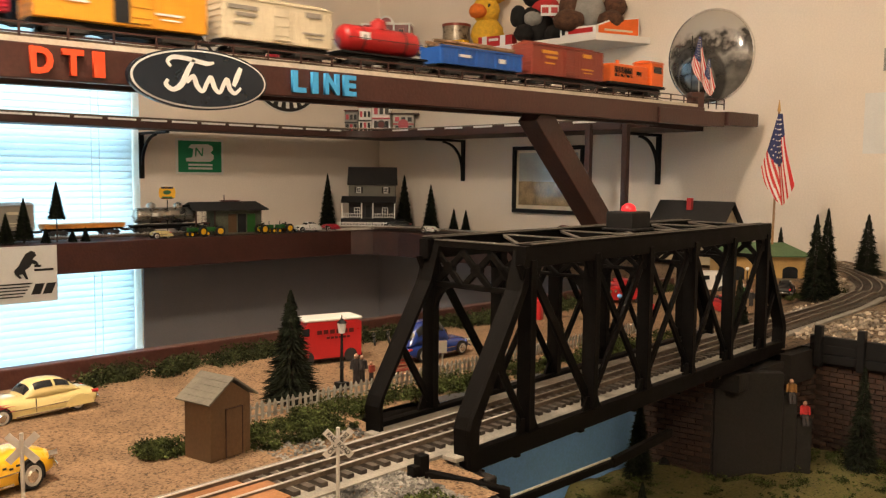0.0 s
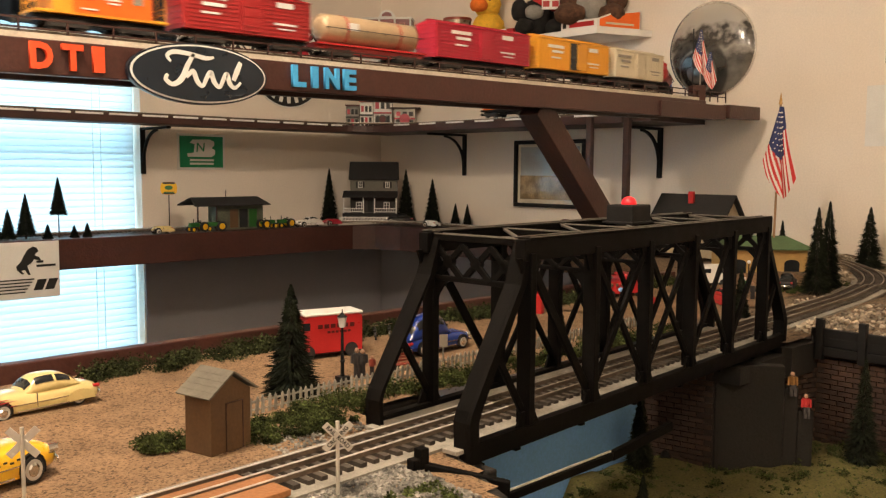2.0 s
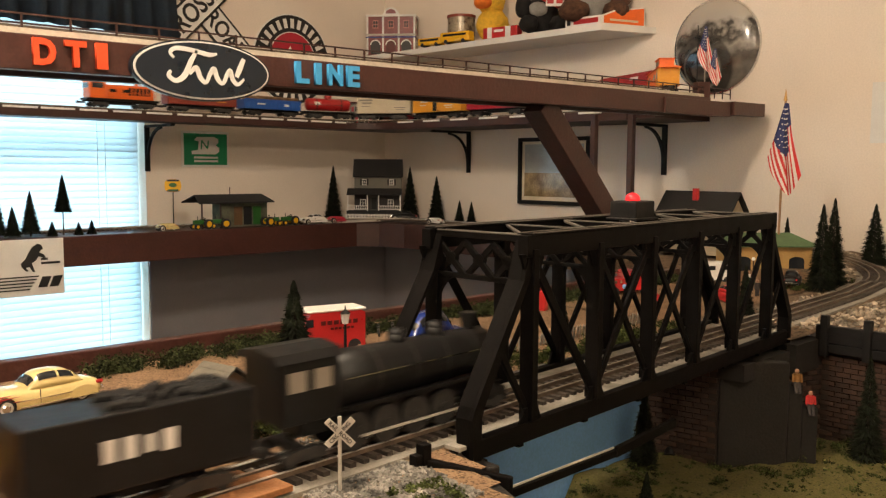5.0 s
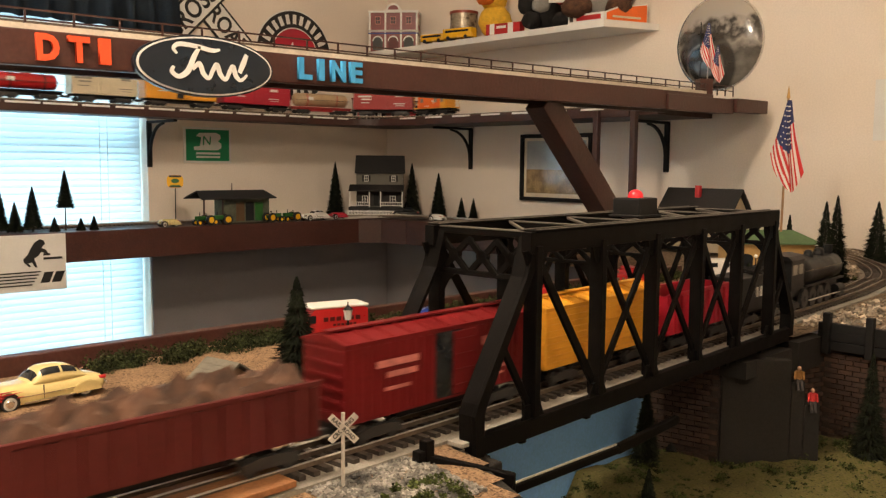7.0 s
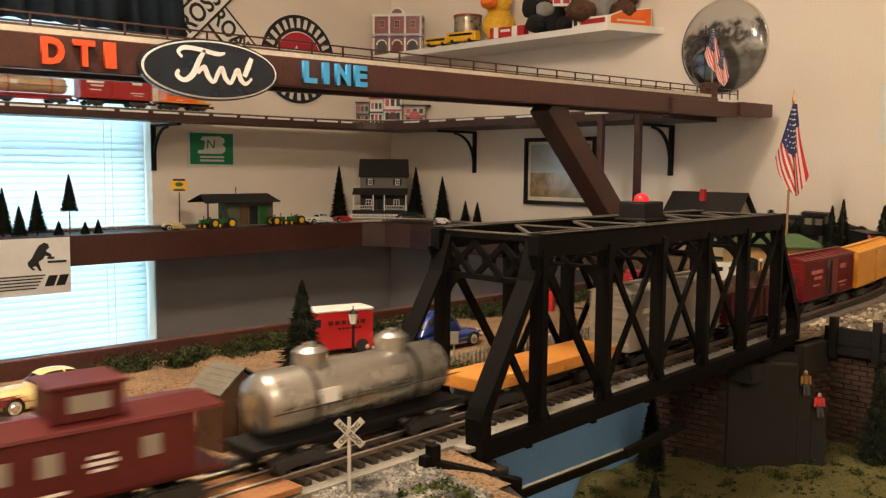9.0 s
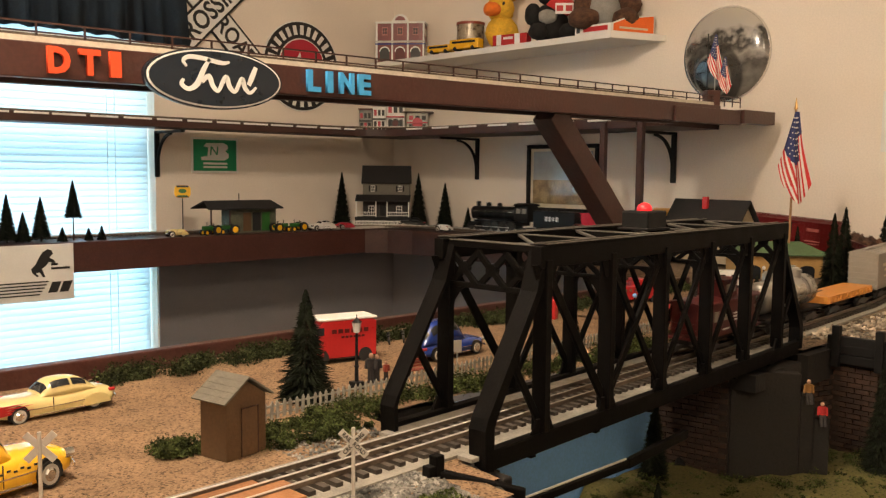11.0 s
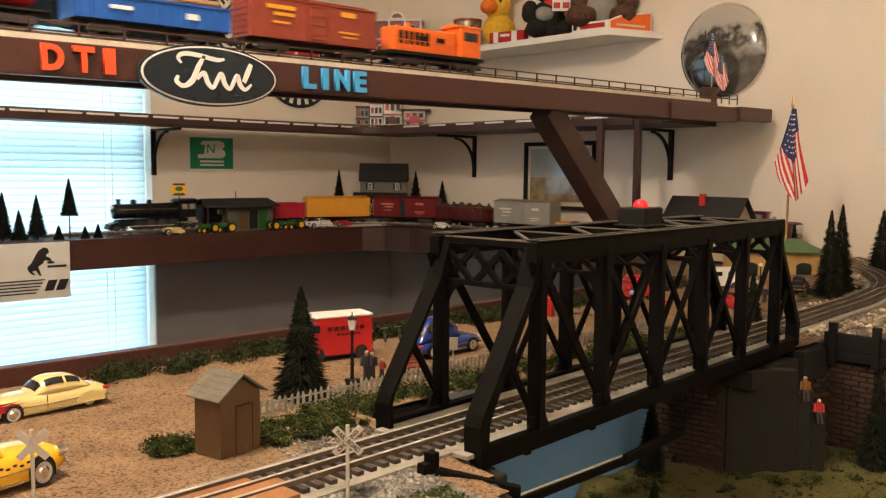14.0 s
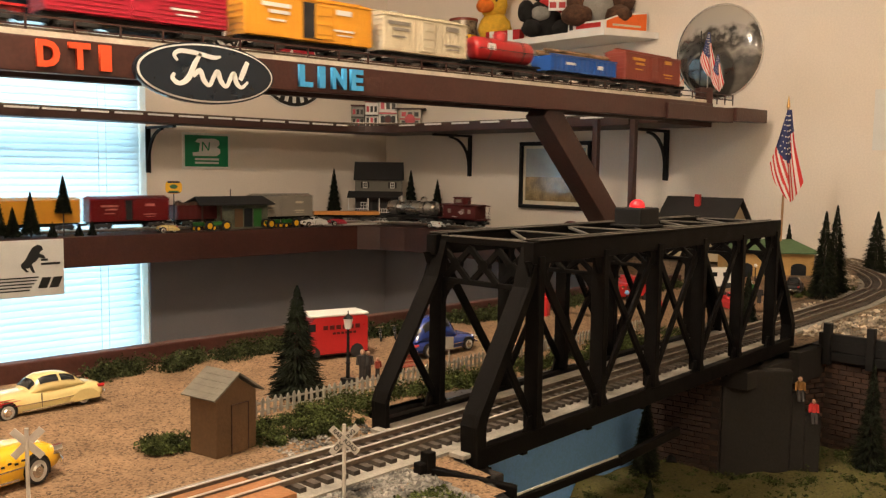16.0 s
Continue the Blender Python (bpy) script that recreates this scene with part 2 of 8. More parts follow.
LOWPANEL = material("grey_lower_panel", (0.245, 0.235, 0.255), 0.8, vary=0.05, scale=4, bump=0.1)
# white greyed in its colour for the weak light at the crossing signs
SIGNW = material("dimmed_white", (0.5, 0.47, 0.42), 0.6, vary=0.06, scale=60)
PLANKM = material("orange_brown_plank", (0.3, 0.13, 0.05), 0.6, vary=0.15, scale=30, bump=0.3)
GREYTOP = material("grey_top_plastic", (0.13, 0.115, 0.1), 0.4, vary=0.2, scale=60, bump=0.15, fine=500)
FADED = material("faded_pink_print", (0.6, 0.2, 0.17), 0.6, vary=0.2, scale=60)

# ---------------------------------------------------------------- mesh helpers


def part(name, bm, mat, parent=None, label="", smooth=False):
    me = bpy.data.meshes.new(name)
    bm.to_mesh(me)
    bm.free()
    for m in mat if isinstance(mat, (list, tuple)) else [mat]:
        me.materials.append(m)
    if smooth:
        for p in me.polygons:
            p.use_smooth = True
    ob = new(name, me)
    if parent:
        ob.parent = parent
    if label:
        ob["label"] = label
    return ob


def share(name, ob, parent, m):
    """Another object on ob's mesh."""
    o = new(name, ob.data)
    o.parent = parent
    o.matrix_basis = m
    return o


def box(bm, c, s, m=None, bevel=0.0):
    v = bmesh.ops.create_cube(bm, size=1.0)["verts"]
    bmesh.ops.scale(bm, vec=s, verts=v)
    if bevel:
        e = list({e for a in v for e in a.link_edges})
        v = bmesh.ops.bevel(bm, geom=e, offset=bevel, segments=2, affect="EDGES", profile=0.5)["verts"]
    bmesh.ops.translate(bm, vec=c, verts=v)
    if m is not None:
        bmesh.ops.transform(bm, matrix=m, verts=v)
    return v


def bar(bm, a, b, w, h, up=(0, 0, 1), bevel=0.0):
    """A rectangular bar from a to b, w wide and h high."""
    a, b = Vector(a), Vector(b)
    d = b - a
    x = d.normalized()
    y = Vector(up).cross(x)
    if y.length < 1e-4:
        y = Vector((0, 1, 0)).cross(x)
    y.normalize()
    z = x.cross(y)
    m = Matrix((x, y, z)).transposed().to_4x4()
    m.translation = (a + b) / 2
    return box(bm, (0, 0, 0), (d.length, w, h), m, bevel)


def rod(bm, a, b, r, r2=None, seg=10, caps=True):
    a, b = Vector(a), Vector(b)
    d = b - a
    m = d.to_track_quat("Z", "Y").to_matrix().to_4x4()
    m.translation = (a + b) / 2
    return bmesh.ops.create_cone(bm, cap_ends=caps, segments=seg, radius1=r, radius2=r if r2 is None else r2, depth=d.length, matrix=m)["verts"]


def ball(bm, c, r, seg=12, s=(1, 1, 1)):
    m = Matrix.Translation(c) @ Matrix.Diagonal((*s, 1))
    return bmesh.ops.create_uvsphere(bm, u_segments=seg, v_segments=max(6, seg * 2 // 3), radius=r, matrix=m)["verts"]


def extrude_poly(bm, pts, axis, lo, hi):
    """A flat outline pushed along an axis: 'x': pts are (y, z); 'y': (x, z); 'z': (x, y)."""
    def v3(p, t):
        return {"x": (t, p[0], p[1]), "y": (p[0], t, p[1]), "z": (p[0], p[1], t)}[axis]
    a = [bm.verts.new(v3(p, lo)) for p in pts]
    b = [bm.verts.new(v3(p, hi)) for p in pts]
    bm.faces.new(a)
    bm.faces.new(b)
    for i in range(len(pts)):
        j = (i + 1) % len(pts)
        bm.faces.new((a[i], a[j], b[j], b[i]))
    bmesh.ops.recalc_face_normals(bm, faces=bm.faces[:])
    return a + b


def loft(bm, rings):
    """Skin over rings of equal length, closed at both ends."""
    vs = [[bm.verts.new(p) for p in r] for r in rings]
    k = len(rings[0])
    for a, b in zip(vs, vs[1:]):
        for i in range(k):
            bm.faces.new((a[i], a[(i + 1) % k], b[(i + 1) % k], b[i]))
    bm.faces.new(vs[0])
    bm.faces.new(vs[-1])
    bmesh.ops.recalc_face_normals(bm, faces=bm.faces[:])


def B():
    return bmesh.new()


def root(name, m, label, category, group="", kind=""):
    ob = new(name)
    ob.matrix_basis = m
    ob.empty_display_size = 0.02
    return tagged(ob, label, category, group, kind)


def text_mesh(body, size, depth, bold=0.0):
    """Lettering as a mesh in the xz plane, centred, facing -y."""
    cu = bpy.data.curves.new("letters", "FONT")
    cu.body, cu.size, cu.extrude, cu.offset = body, size, depth / 2, bold
    cu.align_x, cu.align_y = "CENTER", "CENTER"
    cu.resolution_u = 3
    tmp = bpy.data.objects.new("letters", cu)
    scene.collection.objects.link(tmp)
    me = bpy.data.meshes.new_from_object(tmp.evaluated_get(bpy.context.evaluated_depsgraph_get()))
    bpy.data.objects.remove(tmp)
    me.transform(Matrix.Rotation(radians(90), 4, "X"))
    return me


def lettering(name, body, size, depth, mat, parent, m, bold=0.0, stretch=(1, 1)):
    me = text_mesh(body, size, depth, bold)
    me.transform(Matrix.Diagonal((stretch[0], 1, stretch[1], 1)))
    me.materials.clear()
    me.materials.append(mat)
    ob = new(name, me)
    ob.parent = parent
    ob.matrix_basis = m
    return ob


def structure(name, bm, mat, label=""):
    return tagged(part(name, bm, mat), label, "", "", "structure")


# ---------------------------------------------------------------- plan (metres)
XW, YW = 2.30, 2.745               # inner faces of the right-hand and the window wall
ZMID, ZUP = 0.051, 0.405           # tops of the middle and the upper shelf
BH = radians(4.3)                  # heading of the bridge
BR0 = Vector((0.515, 0.582, 0))    # near end of the bridge's centre line
BM = Matrix.Translation(BR0) @ Matrix.Rotation(BH, 4, "Z")
BEAMH = 0.0
BEAMM = Matrix.Translation((0.8, 1.12, 0)) @ Matrix.Rotation(-0.0119, 4, "Y")   # the beam rises a little; its face is y = 0
FLOOR, CEILING = -1.0, 1.45


class Track:
    """A closed line of straights and arcs, with height keys (distance, z)."""

    def __init__(self, x, y, heading):
        self.pieces, self.s, self.here, self.th = [], 0.0, Vector((x, y)), heading

    def straight(self, d):
        self.pieces.append((self.s, d, self.here.copy(), self.th, 0.0))
        self.here = self.here + d * Vector((math.cos(self.th), math.sin(self.th)))
        self.s += d
        return self

    def arc(self, r, turn):
        d = abs(turn) * r
        self.pieces.append((self.s, d, self.here.copy(), self.th, turn / d))
        k = turn / d
        self.here = self.here + Vector(((math.sin(self.th + turn) - math.sin(self.th)) / k, (math.cos(self.th) - math.cos(self.th + turn)) / k))
        self.th += turn
        self.s += d
        return self

    def at(self, s):
        s %= self.s
        for s0, d, p, th, k in self.pieces:
            if s <= s0 + d + 1e-9:
                break
        u = s - s0
        if k == 0:
            q = p + u * Vector((math.cos(th), math.sin(th)))
        else:
            q = p + Vector(((math.sin(th + k * u) - math.sin(th)) / k, (math.cos(th) - math.cos(th + k * u)) / k))
        z = self.z[-1][1]
        for (a, za), (b, zb) in zip(self.z, self.z[1:]):
            if a <= s <= b:
                w = (s - a) / (b - a)
                z = za + (zb - za) * (w if k == 0 else w * w * (3 - 2 * w))
        return Vector((q.x, q.y, z)), th + k * u


def car_pose(track, s, half=0.075):
    a, b = track.at(s - half)[0], track.at(s + half)[0]
    d = b - a
    return pose(*((a + b) / 2), 0, -math.degrees(math.asin(d.z / d.length)), math.degrees(math.atan2(d.y, d.x)))


# lower line: bridge, curve on the right, along the right-hand wall, along the window, and round on the left
LOW = Track(0.25, 0.5712, radians(3.2))
LOW.straight(0.32)
LOW.th = radians(4.15)
LOW.straight(1.325).arc(0.355, radians(90) - LOW.th)
LOW.arc(0.3, radians(14)).straight(0.34).arc(0.3, radians(-14))
LOW.straight(2.25 - LOW.here.y).arc(0.33, radians(90)).straight(LOW.here.x - 0.25)
LOW.arc((LOW.here.y - LOW.pieces[0][2].y) / 2, radians(180))
LOW.z = [(0, 0.012), (1.5, 0.012), (2.45, 0.063), (4.9, 0.063), (LOW.s - 0.5, 0.012), (LOW.s, 0.012)]
# upper line: beam, curve on the right, upper shelves, and round on the left
UP = Track(0.2, 1.163, BEAMH)
UP.straight(1.56).arc(0.36, radians(90) - BEAMH).straight(2.25 - UP.here.y).arc(0.33, radians(90)).straight(UP.here.x - 0.2)
UP.arc((UP.here.y - UP.pieces[0][2].y) / 2, radians(180) + BEAMH)
UP.z = [(0, 0.4165), (1.6, 0.4355), (2.3, 0.417), (5.2, 0.417), (UP.s, 0.4165)]

# ---------------------------------------------------------------- the room


def wall_with_opening(name, mat, axis, at, thick, lo, hi, z0, z1, opening=None, label=""):
    """A wall on the plane axis = at, from lo to hi, with one opening (lo, hi, z0, z1)."""
    bm = B()

    def slab(a, b, c, d):
        if axis == "y":
            box(bm, ((a + b) / 2, at + thick / 2, (c + d) / 2), (b - a, abs(thick), d - c))
        else:
            box(bm, (at + thick / 2, (a + b) / 2, (c + d) / 2), (abs(thick), b - a, d - c))
    if opening:
        a, b, c, d = opening
        slab(lo, a, z0, z1)
        slab(b, hi, z0, z1)
        slab(a, b, z0, c)
        slab(a, b, d, z1)
    else:
        slab(lo, hi, z0, z1)
    return structure(name, bm, mat, label)


WIN = (-0.35, 1.284, -0.42, 1.0)
wall_with_opening("wall_north", WALL, "y", YW, 0.14, -1.3, XW + 0.14, FLOOR, CEILING, WIN, "warm beige painted wall with a wide window")
wall_with_opening("wall_east", WALL, "x", XW, 0.14, -1.7, YW, FLOOR, CEILING, None, "plain warm beige painted wall")
wall_with_opening("wall_south", WALL, "y", -1.7, -0.14, -1.3, XW + 0.14, FLOOR, CEILING)
wall_with_opening("wall_west", WALL, "x", -1.3, -0.14, -1.7, YW, FLOOR, CEILING)
bm = B()
box(bm, (0.55, 0.6, CEILING + 0.05), (3.98, 4.86, 0.1))
structure("ceiling", bm, CEIL)
bm = B()
box(bm, (0.55, 0.6, FLOOR - 0.05), (3.98, 4.86, 0.1))
structure("floor", bm, CARPET)

# thin grey panels added so the walls are darker below the middle shelf
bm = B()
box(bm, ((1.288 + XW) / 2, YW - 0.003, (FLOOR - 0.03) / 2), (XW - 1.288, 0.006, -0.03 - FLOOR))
structure("lower_panel_north", bm, LOWPANEL, "grey panel added over the lower wall")
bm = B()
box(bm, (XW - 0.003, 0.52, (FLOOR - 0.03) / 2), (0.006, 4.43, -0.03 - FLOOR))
structure("lower_panel_east", bm, LOWPANEL, "grey panel added over the lower wall")

# window with frame, glass and a closed slatted blind
win = root("window_1", Matrix.Identity(4), "bright daylit window behind a closed white blind", "window", kind="structure")
bm = B()
xa, xb, za, zb = WIN
for a, b, c, d in ((xa, xa + 0.03, za, zb), (xb - 0.03, xb, za, zb), (xa + 0.03, xb - 0.03, za, za + 0.03), (xa + 0.03, xb - 0.03, zb - 0.03, zb), (xa + 0.03, xb - 0.03, 0.29, 0.32)):
    box(bm, ((a + b) / 2, YW + 0.1, (c + d) / 2), (b - a, 0.05, d - c), bevel=0.003)
part("window_frame", bm, WHITE, win)
for c, d in ((za + 0.03, 0.29), (0.32, zb - 0.03)):
    bm = B()
    box(bm, ((xa + xb) / 2, YW + 0.1, (c + d) / 2), (xb - xa - 0.06, 0.004, d - c))
    o = part("pane", bm, GLASSP, win)
    o.visible_shadow = False
blind = root("window_blind", Matrix.Translation((0, YW + 0.045, 0)), "white vinyl slatted blind glowing with daylight, closed", "blind")
bm = B()
extrude_poly(bm, [(-0.012, -0.003), (-0.004, -0.0008), (0.004, 0.0008), (0.012, 0.003), (0.012, 0.0044), (0.004, 0.0022), (-0.004, 0.0006), (-0.012, -0.0016)], "x", xa + 0.006, xb - 0.006)
for f in bm.faces:
    f.smooth = False
bmesh.ops.rotate(bm, cent=(0, 0, 0), matrix=Matrix.Rotation(radians(58), 3, "X"), verts=bm.verts[:])
slat = part("slat", bm, SLAT, blind)
slat.matrix_basis = Matrix.Translation((0, 0, za + 0.03))
z = za + 0.051
while z < zb - 0.03:
    share("slat", slat, blind, pose(0, random.uniform(-0.0006, 0.0006), z, random.uniform(-2.5, 2.5)))
    z += 0.021
for x in (-0.1, 0.5, 1.14, 1.165):
    bm = B()
    rod(bm, (x, -0.014, za + 0.02), (x, -0.014, zb - 0.02), 0.0012, seg=5)
    part("ladder_cord", bm, WHITE, blind)
bm = B()
box(bm, ((xa + xb) / 2, 0, zb - 0.012), (xb - xa - 0.01, 0.03, 0.024), bevel=0.003)
part("head_rail", bm, WHITE, blind)

# dark curtain hanging over the head of the window
bm = B()
rings = 150
top, low = [], []
for i in range(rings):
    x = -0.45 + i * (1.395 + 0.45) / (rings - 1)
    y = YW - 0.035 + 0.012 * math.sin(i * 1.15 + 0.6 * math.sin(i * 0.31)) + 0.006 * math.sin(i * 0.37)
    droop = 0.0 if x < 1.1 else -0.02 * (x - 1.1) / 0.25
    top.append(bm.verts.new((x - (0.035 if x > 1.2 else 0), y - 0.004, 1.15)))
    low.append(bm.verts.new((x, y * 1.0 - 0.008 * math.sin(i * 0.9), 0.665 + droop + 0.004 * math.sin(i * 1.15))))
for i in range(rings - 1):
    bm.faces.new((low[i], low[i + 1], top[i + 1], top[i]))
cur = tagged(part("curtain", bm, DENIM, smooth=True), "dark blue gathered curtain over the window", "curtain")
cur.modifiers.new("thick", "SOLIDIFY").thickness = 0.003

# ---------------------------------------------------------------- shelves and beam
bm = B()
box(bm, (0.99, 2.607, ZMID - 0.01), (2.6, 0.27, 0.02))
box(bm, (0.86, 2.468, ZMID - 0.0425), (2.32, 0.019, 0.085), bevel=0.002)
shelf = structure("middle_shelf_north", bm, BROWN, "dark brown painted shelf with a deep front board")
bm = B()
box(bm, (2.16, 1.965, ZMID - 0.0112), (0.275, 1.02, 0.02))
box(bm, (2.025, 1.96, ZMID - 0.0425), (0.019, 1.0, 0.085), bevel=0.002)
structure("middle_shelf_east", bm, BROWN2, "dark brown painted shelf along the wall")
bm = B()
box(bm, (1.05, 2.6, ZUP - 0.012), (2.5, 0.19, 0.018))
box(bm, (0.9, 2.49, ZUP - 0.013), (2.2, 0.016, 0.026), bevel=0.002)
structure("upper_shelf_north", bm, BROWN2, "narrow dark brown shelf carrying the upper track")
bm = B()
box(bm, (2.16, 1.9, ZUP - 0.0125), (0.28, 1.2, 0.018))
box(bm, (2.012, 1.93, ZUP - 0.0132), (0.016, 1.1, 0.026), bevel=0.002)
structure("upper_shelf_east", bm, BROWN2, "narrow dark brown shelf carrying the upper track")
# rounded inner corner of the upper shelf
bm = B()
pts = [(2.004, 2.482)] + [(1.875 + 0.129 * math.sin(a), 2.482 - 0.129 + 0.129 * math.cos(a)) for a in [radians(q) for q in range(0, 91, 10)]]
extrude_poly(bm, [(p[0], p[1]) for p in pts], "z", ZUP - 0.024, ZUP - 0.001)
structure("upper_shelf_corner", bm, BROWN2)
# slanting board across the inner corner of the middle shelf
bm = B()
extrude_poly(bm, [(1.93, 2.4588), (2.0158, 2.4588), (2.0158, 2.3), (1.985, 2.4)], "z", -0.034, ZMID - 0.003)
structure("middle_shelf_corner", bm, BROWN2, "dark brown corner of the middle shelf")

# white strips added for the bright gaps along the upper shelf edge
for i in range(14):
    bm = B()
    box(bm, (0.0, 0, 0), (random.uniform(0.078, 0.092), 0.003, 0.0055))
    o = tagged(part("gap_strip", bm, WHITE), "white strip for a bright gap at the upper shelf edge", "strip", "strips on the shelf edge")
    o.matrix_basis = Matrix.Translation((0.62 + i * 0.098, 2.4805, ZUP - 0.0025))
for i in range(7):
    o = copy_thing(o, pose(2.0025, 2.28 - i * 0.13, ZUP - 0.0025, 0, 0, 90))


def bracket(m, label="black curved shelf bracket on the wall"):
    """Wall bracket: a plate, an arm under the shelf and a curved brace; the wall is at y = 0, out is -y."""
    r = root("shelf_bracket", m, label, "bracket", "brackets under the upper shelf")
    bm = B()
    box(bm, (0, -0.004, -0.075), (0.017, 0.008, 0.15), bevel=0.002)
    part("wall_plate", bm, BLACKM, r)
    bm = B()
    box(bm, (0, -0.098, -0.004), (0.014, 0.18, 0.008), bevel=0.002)
    part("arm", bm, BLACKM, r)
    bm = B()
    inner, outer = [], []
    for i in range(13):
        a = radians(i * 7.5)
        for ring, k in ((inner, 0.094), (outer, 0.1)):
            ring.append((-0.006 - 0.1 + k * math.cos(a), -0.112 + (k + 0.004) * math.sin(a)))
    extrude_poly(bm, inner + outer[::-1], "x", -0.0045, 0.0045)
    part("curved_brace", bm, BLACKM, r)
    return r


bracket(pose(1.289, YW, ZUP - 0.026))
bracket(pose(XW, 2.264, ZUP - 0.026, 0, 0, -90))
bracket(pose(XW, 1.443, ZUP - 0.026, 0, 0, -90))

# the beam that carries the upper track across the room
beam = root("track_beam", BEAMM, "long brown painted beam carrying the elevated upper track", "beam", kind="structure")
bm = B()
box(bm, (0.36, 0.009, 0.388), (1.66, 0.018, 0.043), bevel=0.0015)
part("face_board", bm, BROWN, beam)
bm = B()
box(bm, (0.33, 0.047, 0.413), (1.66, 0.09, 0.007))
part("deck", bm, PLATE, beam, "pale bare wooden track deck")
bm = B()
box(bm, (0.33, 0.1, 0.388), (1.6, 0.018, 0.042))
part("back_board", bm, BROWN2, beam)
bm = B()
box(bm, (1.13, 0.004, 0.383), (0.3, 0.02, 0.036), bevel=0.0015)
part("end_board", bm, BROWN, beam)
bm = B()
box(bm, (1.365, 0.001, 0.3865), (0.165, 0.03, 0.034), bevel=0.002)
part("end_block", bm, BROWN, beam)
# the shelf that carries the track's curve at the beam's far end
bm = B()
pts = [(1.6, 1.128), (2.24, 1.128), (2.295, 1.16), (2.295, 1.3), (2.02, 1.3), (1.93, 1.25), (1.75, 1.215), (1.6, 1.215)]
extrude_poly(bm, pts, "z", 0.396, 0.4105)
structure("curve_deck", bm, BROWN2, "dark brown board under the upper curve")
# railing
post_x = [-0.534 + 0.0585 * i for i in range(31)] + [1.26, 1.3]
bm = B()
box(bm, (0, 0, 0.013), (0.0024, 0.0024, 0.026))
first = part("railing_post", bm, BROWN2, beam)
first.matrix_basis = pose(-0.60, 0.008, 0.409)
for x in post_x:
    share("railing_post", first, beam, pose(x, 0.008, 0.409))
for z in (0.4225, 0.434):
    bm = B()
    bar(bm, (-0.62, 0.008, z), (1.3, 0.008, z), 0.0022, 0.0022)
    part("handrail", bm, BROWN2, beam)
# two legs and the raking strut under the beam
strut = root("beam_strut", BEAMM, "slanting dark brown wooden strut under the beam", "strut", kind="structure")
bm = B()
bar(bm, (0.585, 0.045, 0.372), (0.876, 0.045, 0.075), 0.05, 0.05, up=(0, 1, 0), bevel=0.002)
part("strut_timber", bm, BROWN2, strut)
for x, y in ((2.0, 1.481), (2.0, 1.359)):
    bm = B()
    box(bm, (x, y, (0.40 + ZMID) / 2), (0.017, 0.017, 0.40 - ZMID - 0.006), bevel=0.002)
    structure("shelf_post", bm, BROWN2, "thin dark post under the upper shelf")

# lettering and oval sign on the beam
for txt, x0, x1, mat in (("D", 0.390, 0.417, ORANGE_L), ("T", 0.428, 0.4545, ORANGE_L), ("I", 0.4665, 0.481, ORANGE_L), ("L", 0.767, 0.791, BLUE_L), ("I", 0.8027, 0.8137, BLUE_L), ("N", 0.827, 0.8545, BLUE_L), ("E", 0.8638, 0.888, BLUE_L)):
    wide = x1 - x0
    me = text_mesh(txt, 0.05, 0.006, 0.0022)
    co = np.array([v.co for v in me.vertices])
    lo, hi = co.min(0), co.max(0)
    me.transform(Matrix.Diagonal((wide / (hi[0] - lo[0]), 1, 0.0325 / (hi[2] - lo[2]), 1)) @ Matrix.Translation((-(lo[0] + hi[0]) / 2, 0, -(lo[2] + hi[2]) / 2)))
    me.materials.clear()
    me.materials.append(mat)
    o = tagged(new("sign_letter", me), ("orange" if mat is ORANGE_L else "light blue") + " painted wooden letter " + txt + " on the beam", "letter", "letters on the beam")
    o.matrix_basis = BEAMM @ pose((x0 + x1) / 2 - 0.8, -0.0045, 0.389)

sign = root("oval_sign", BEAMM @ pose(0.614 - 0.8, -0.006, 0.380), "dark blue oval enamel sign with white rim and script", "sign")


def oval(bm, rx, rz, y0, y1, seg=56):
    extrude_poly(bm, [(rx * math.cos(2 * math.pi * i / seg), rz * math.sin(2 * math.pi * i / seg)) for i in range(seg)], "y", y0, y1)


bm = B()
oval(bm, 0.105, 0.0415, -0.004, 0.004)
part("backing", bm, NAVY, sign)
bm = B()
oval(bm, 0.102, 0.0392, -0.0052, -0.0042)
part("white_rim", bm, PAPER, sign)
bm = B()
oval(bm, 0.099, 0.037, -0.0064, -0.0054)
part("field", bm, NAVY, sign)


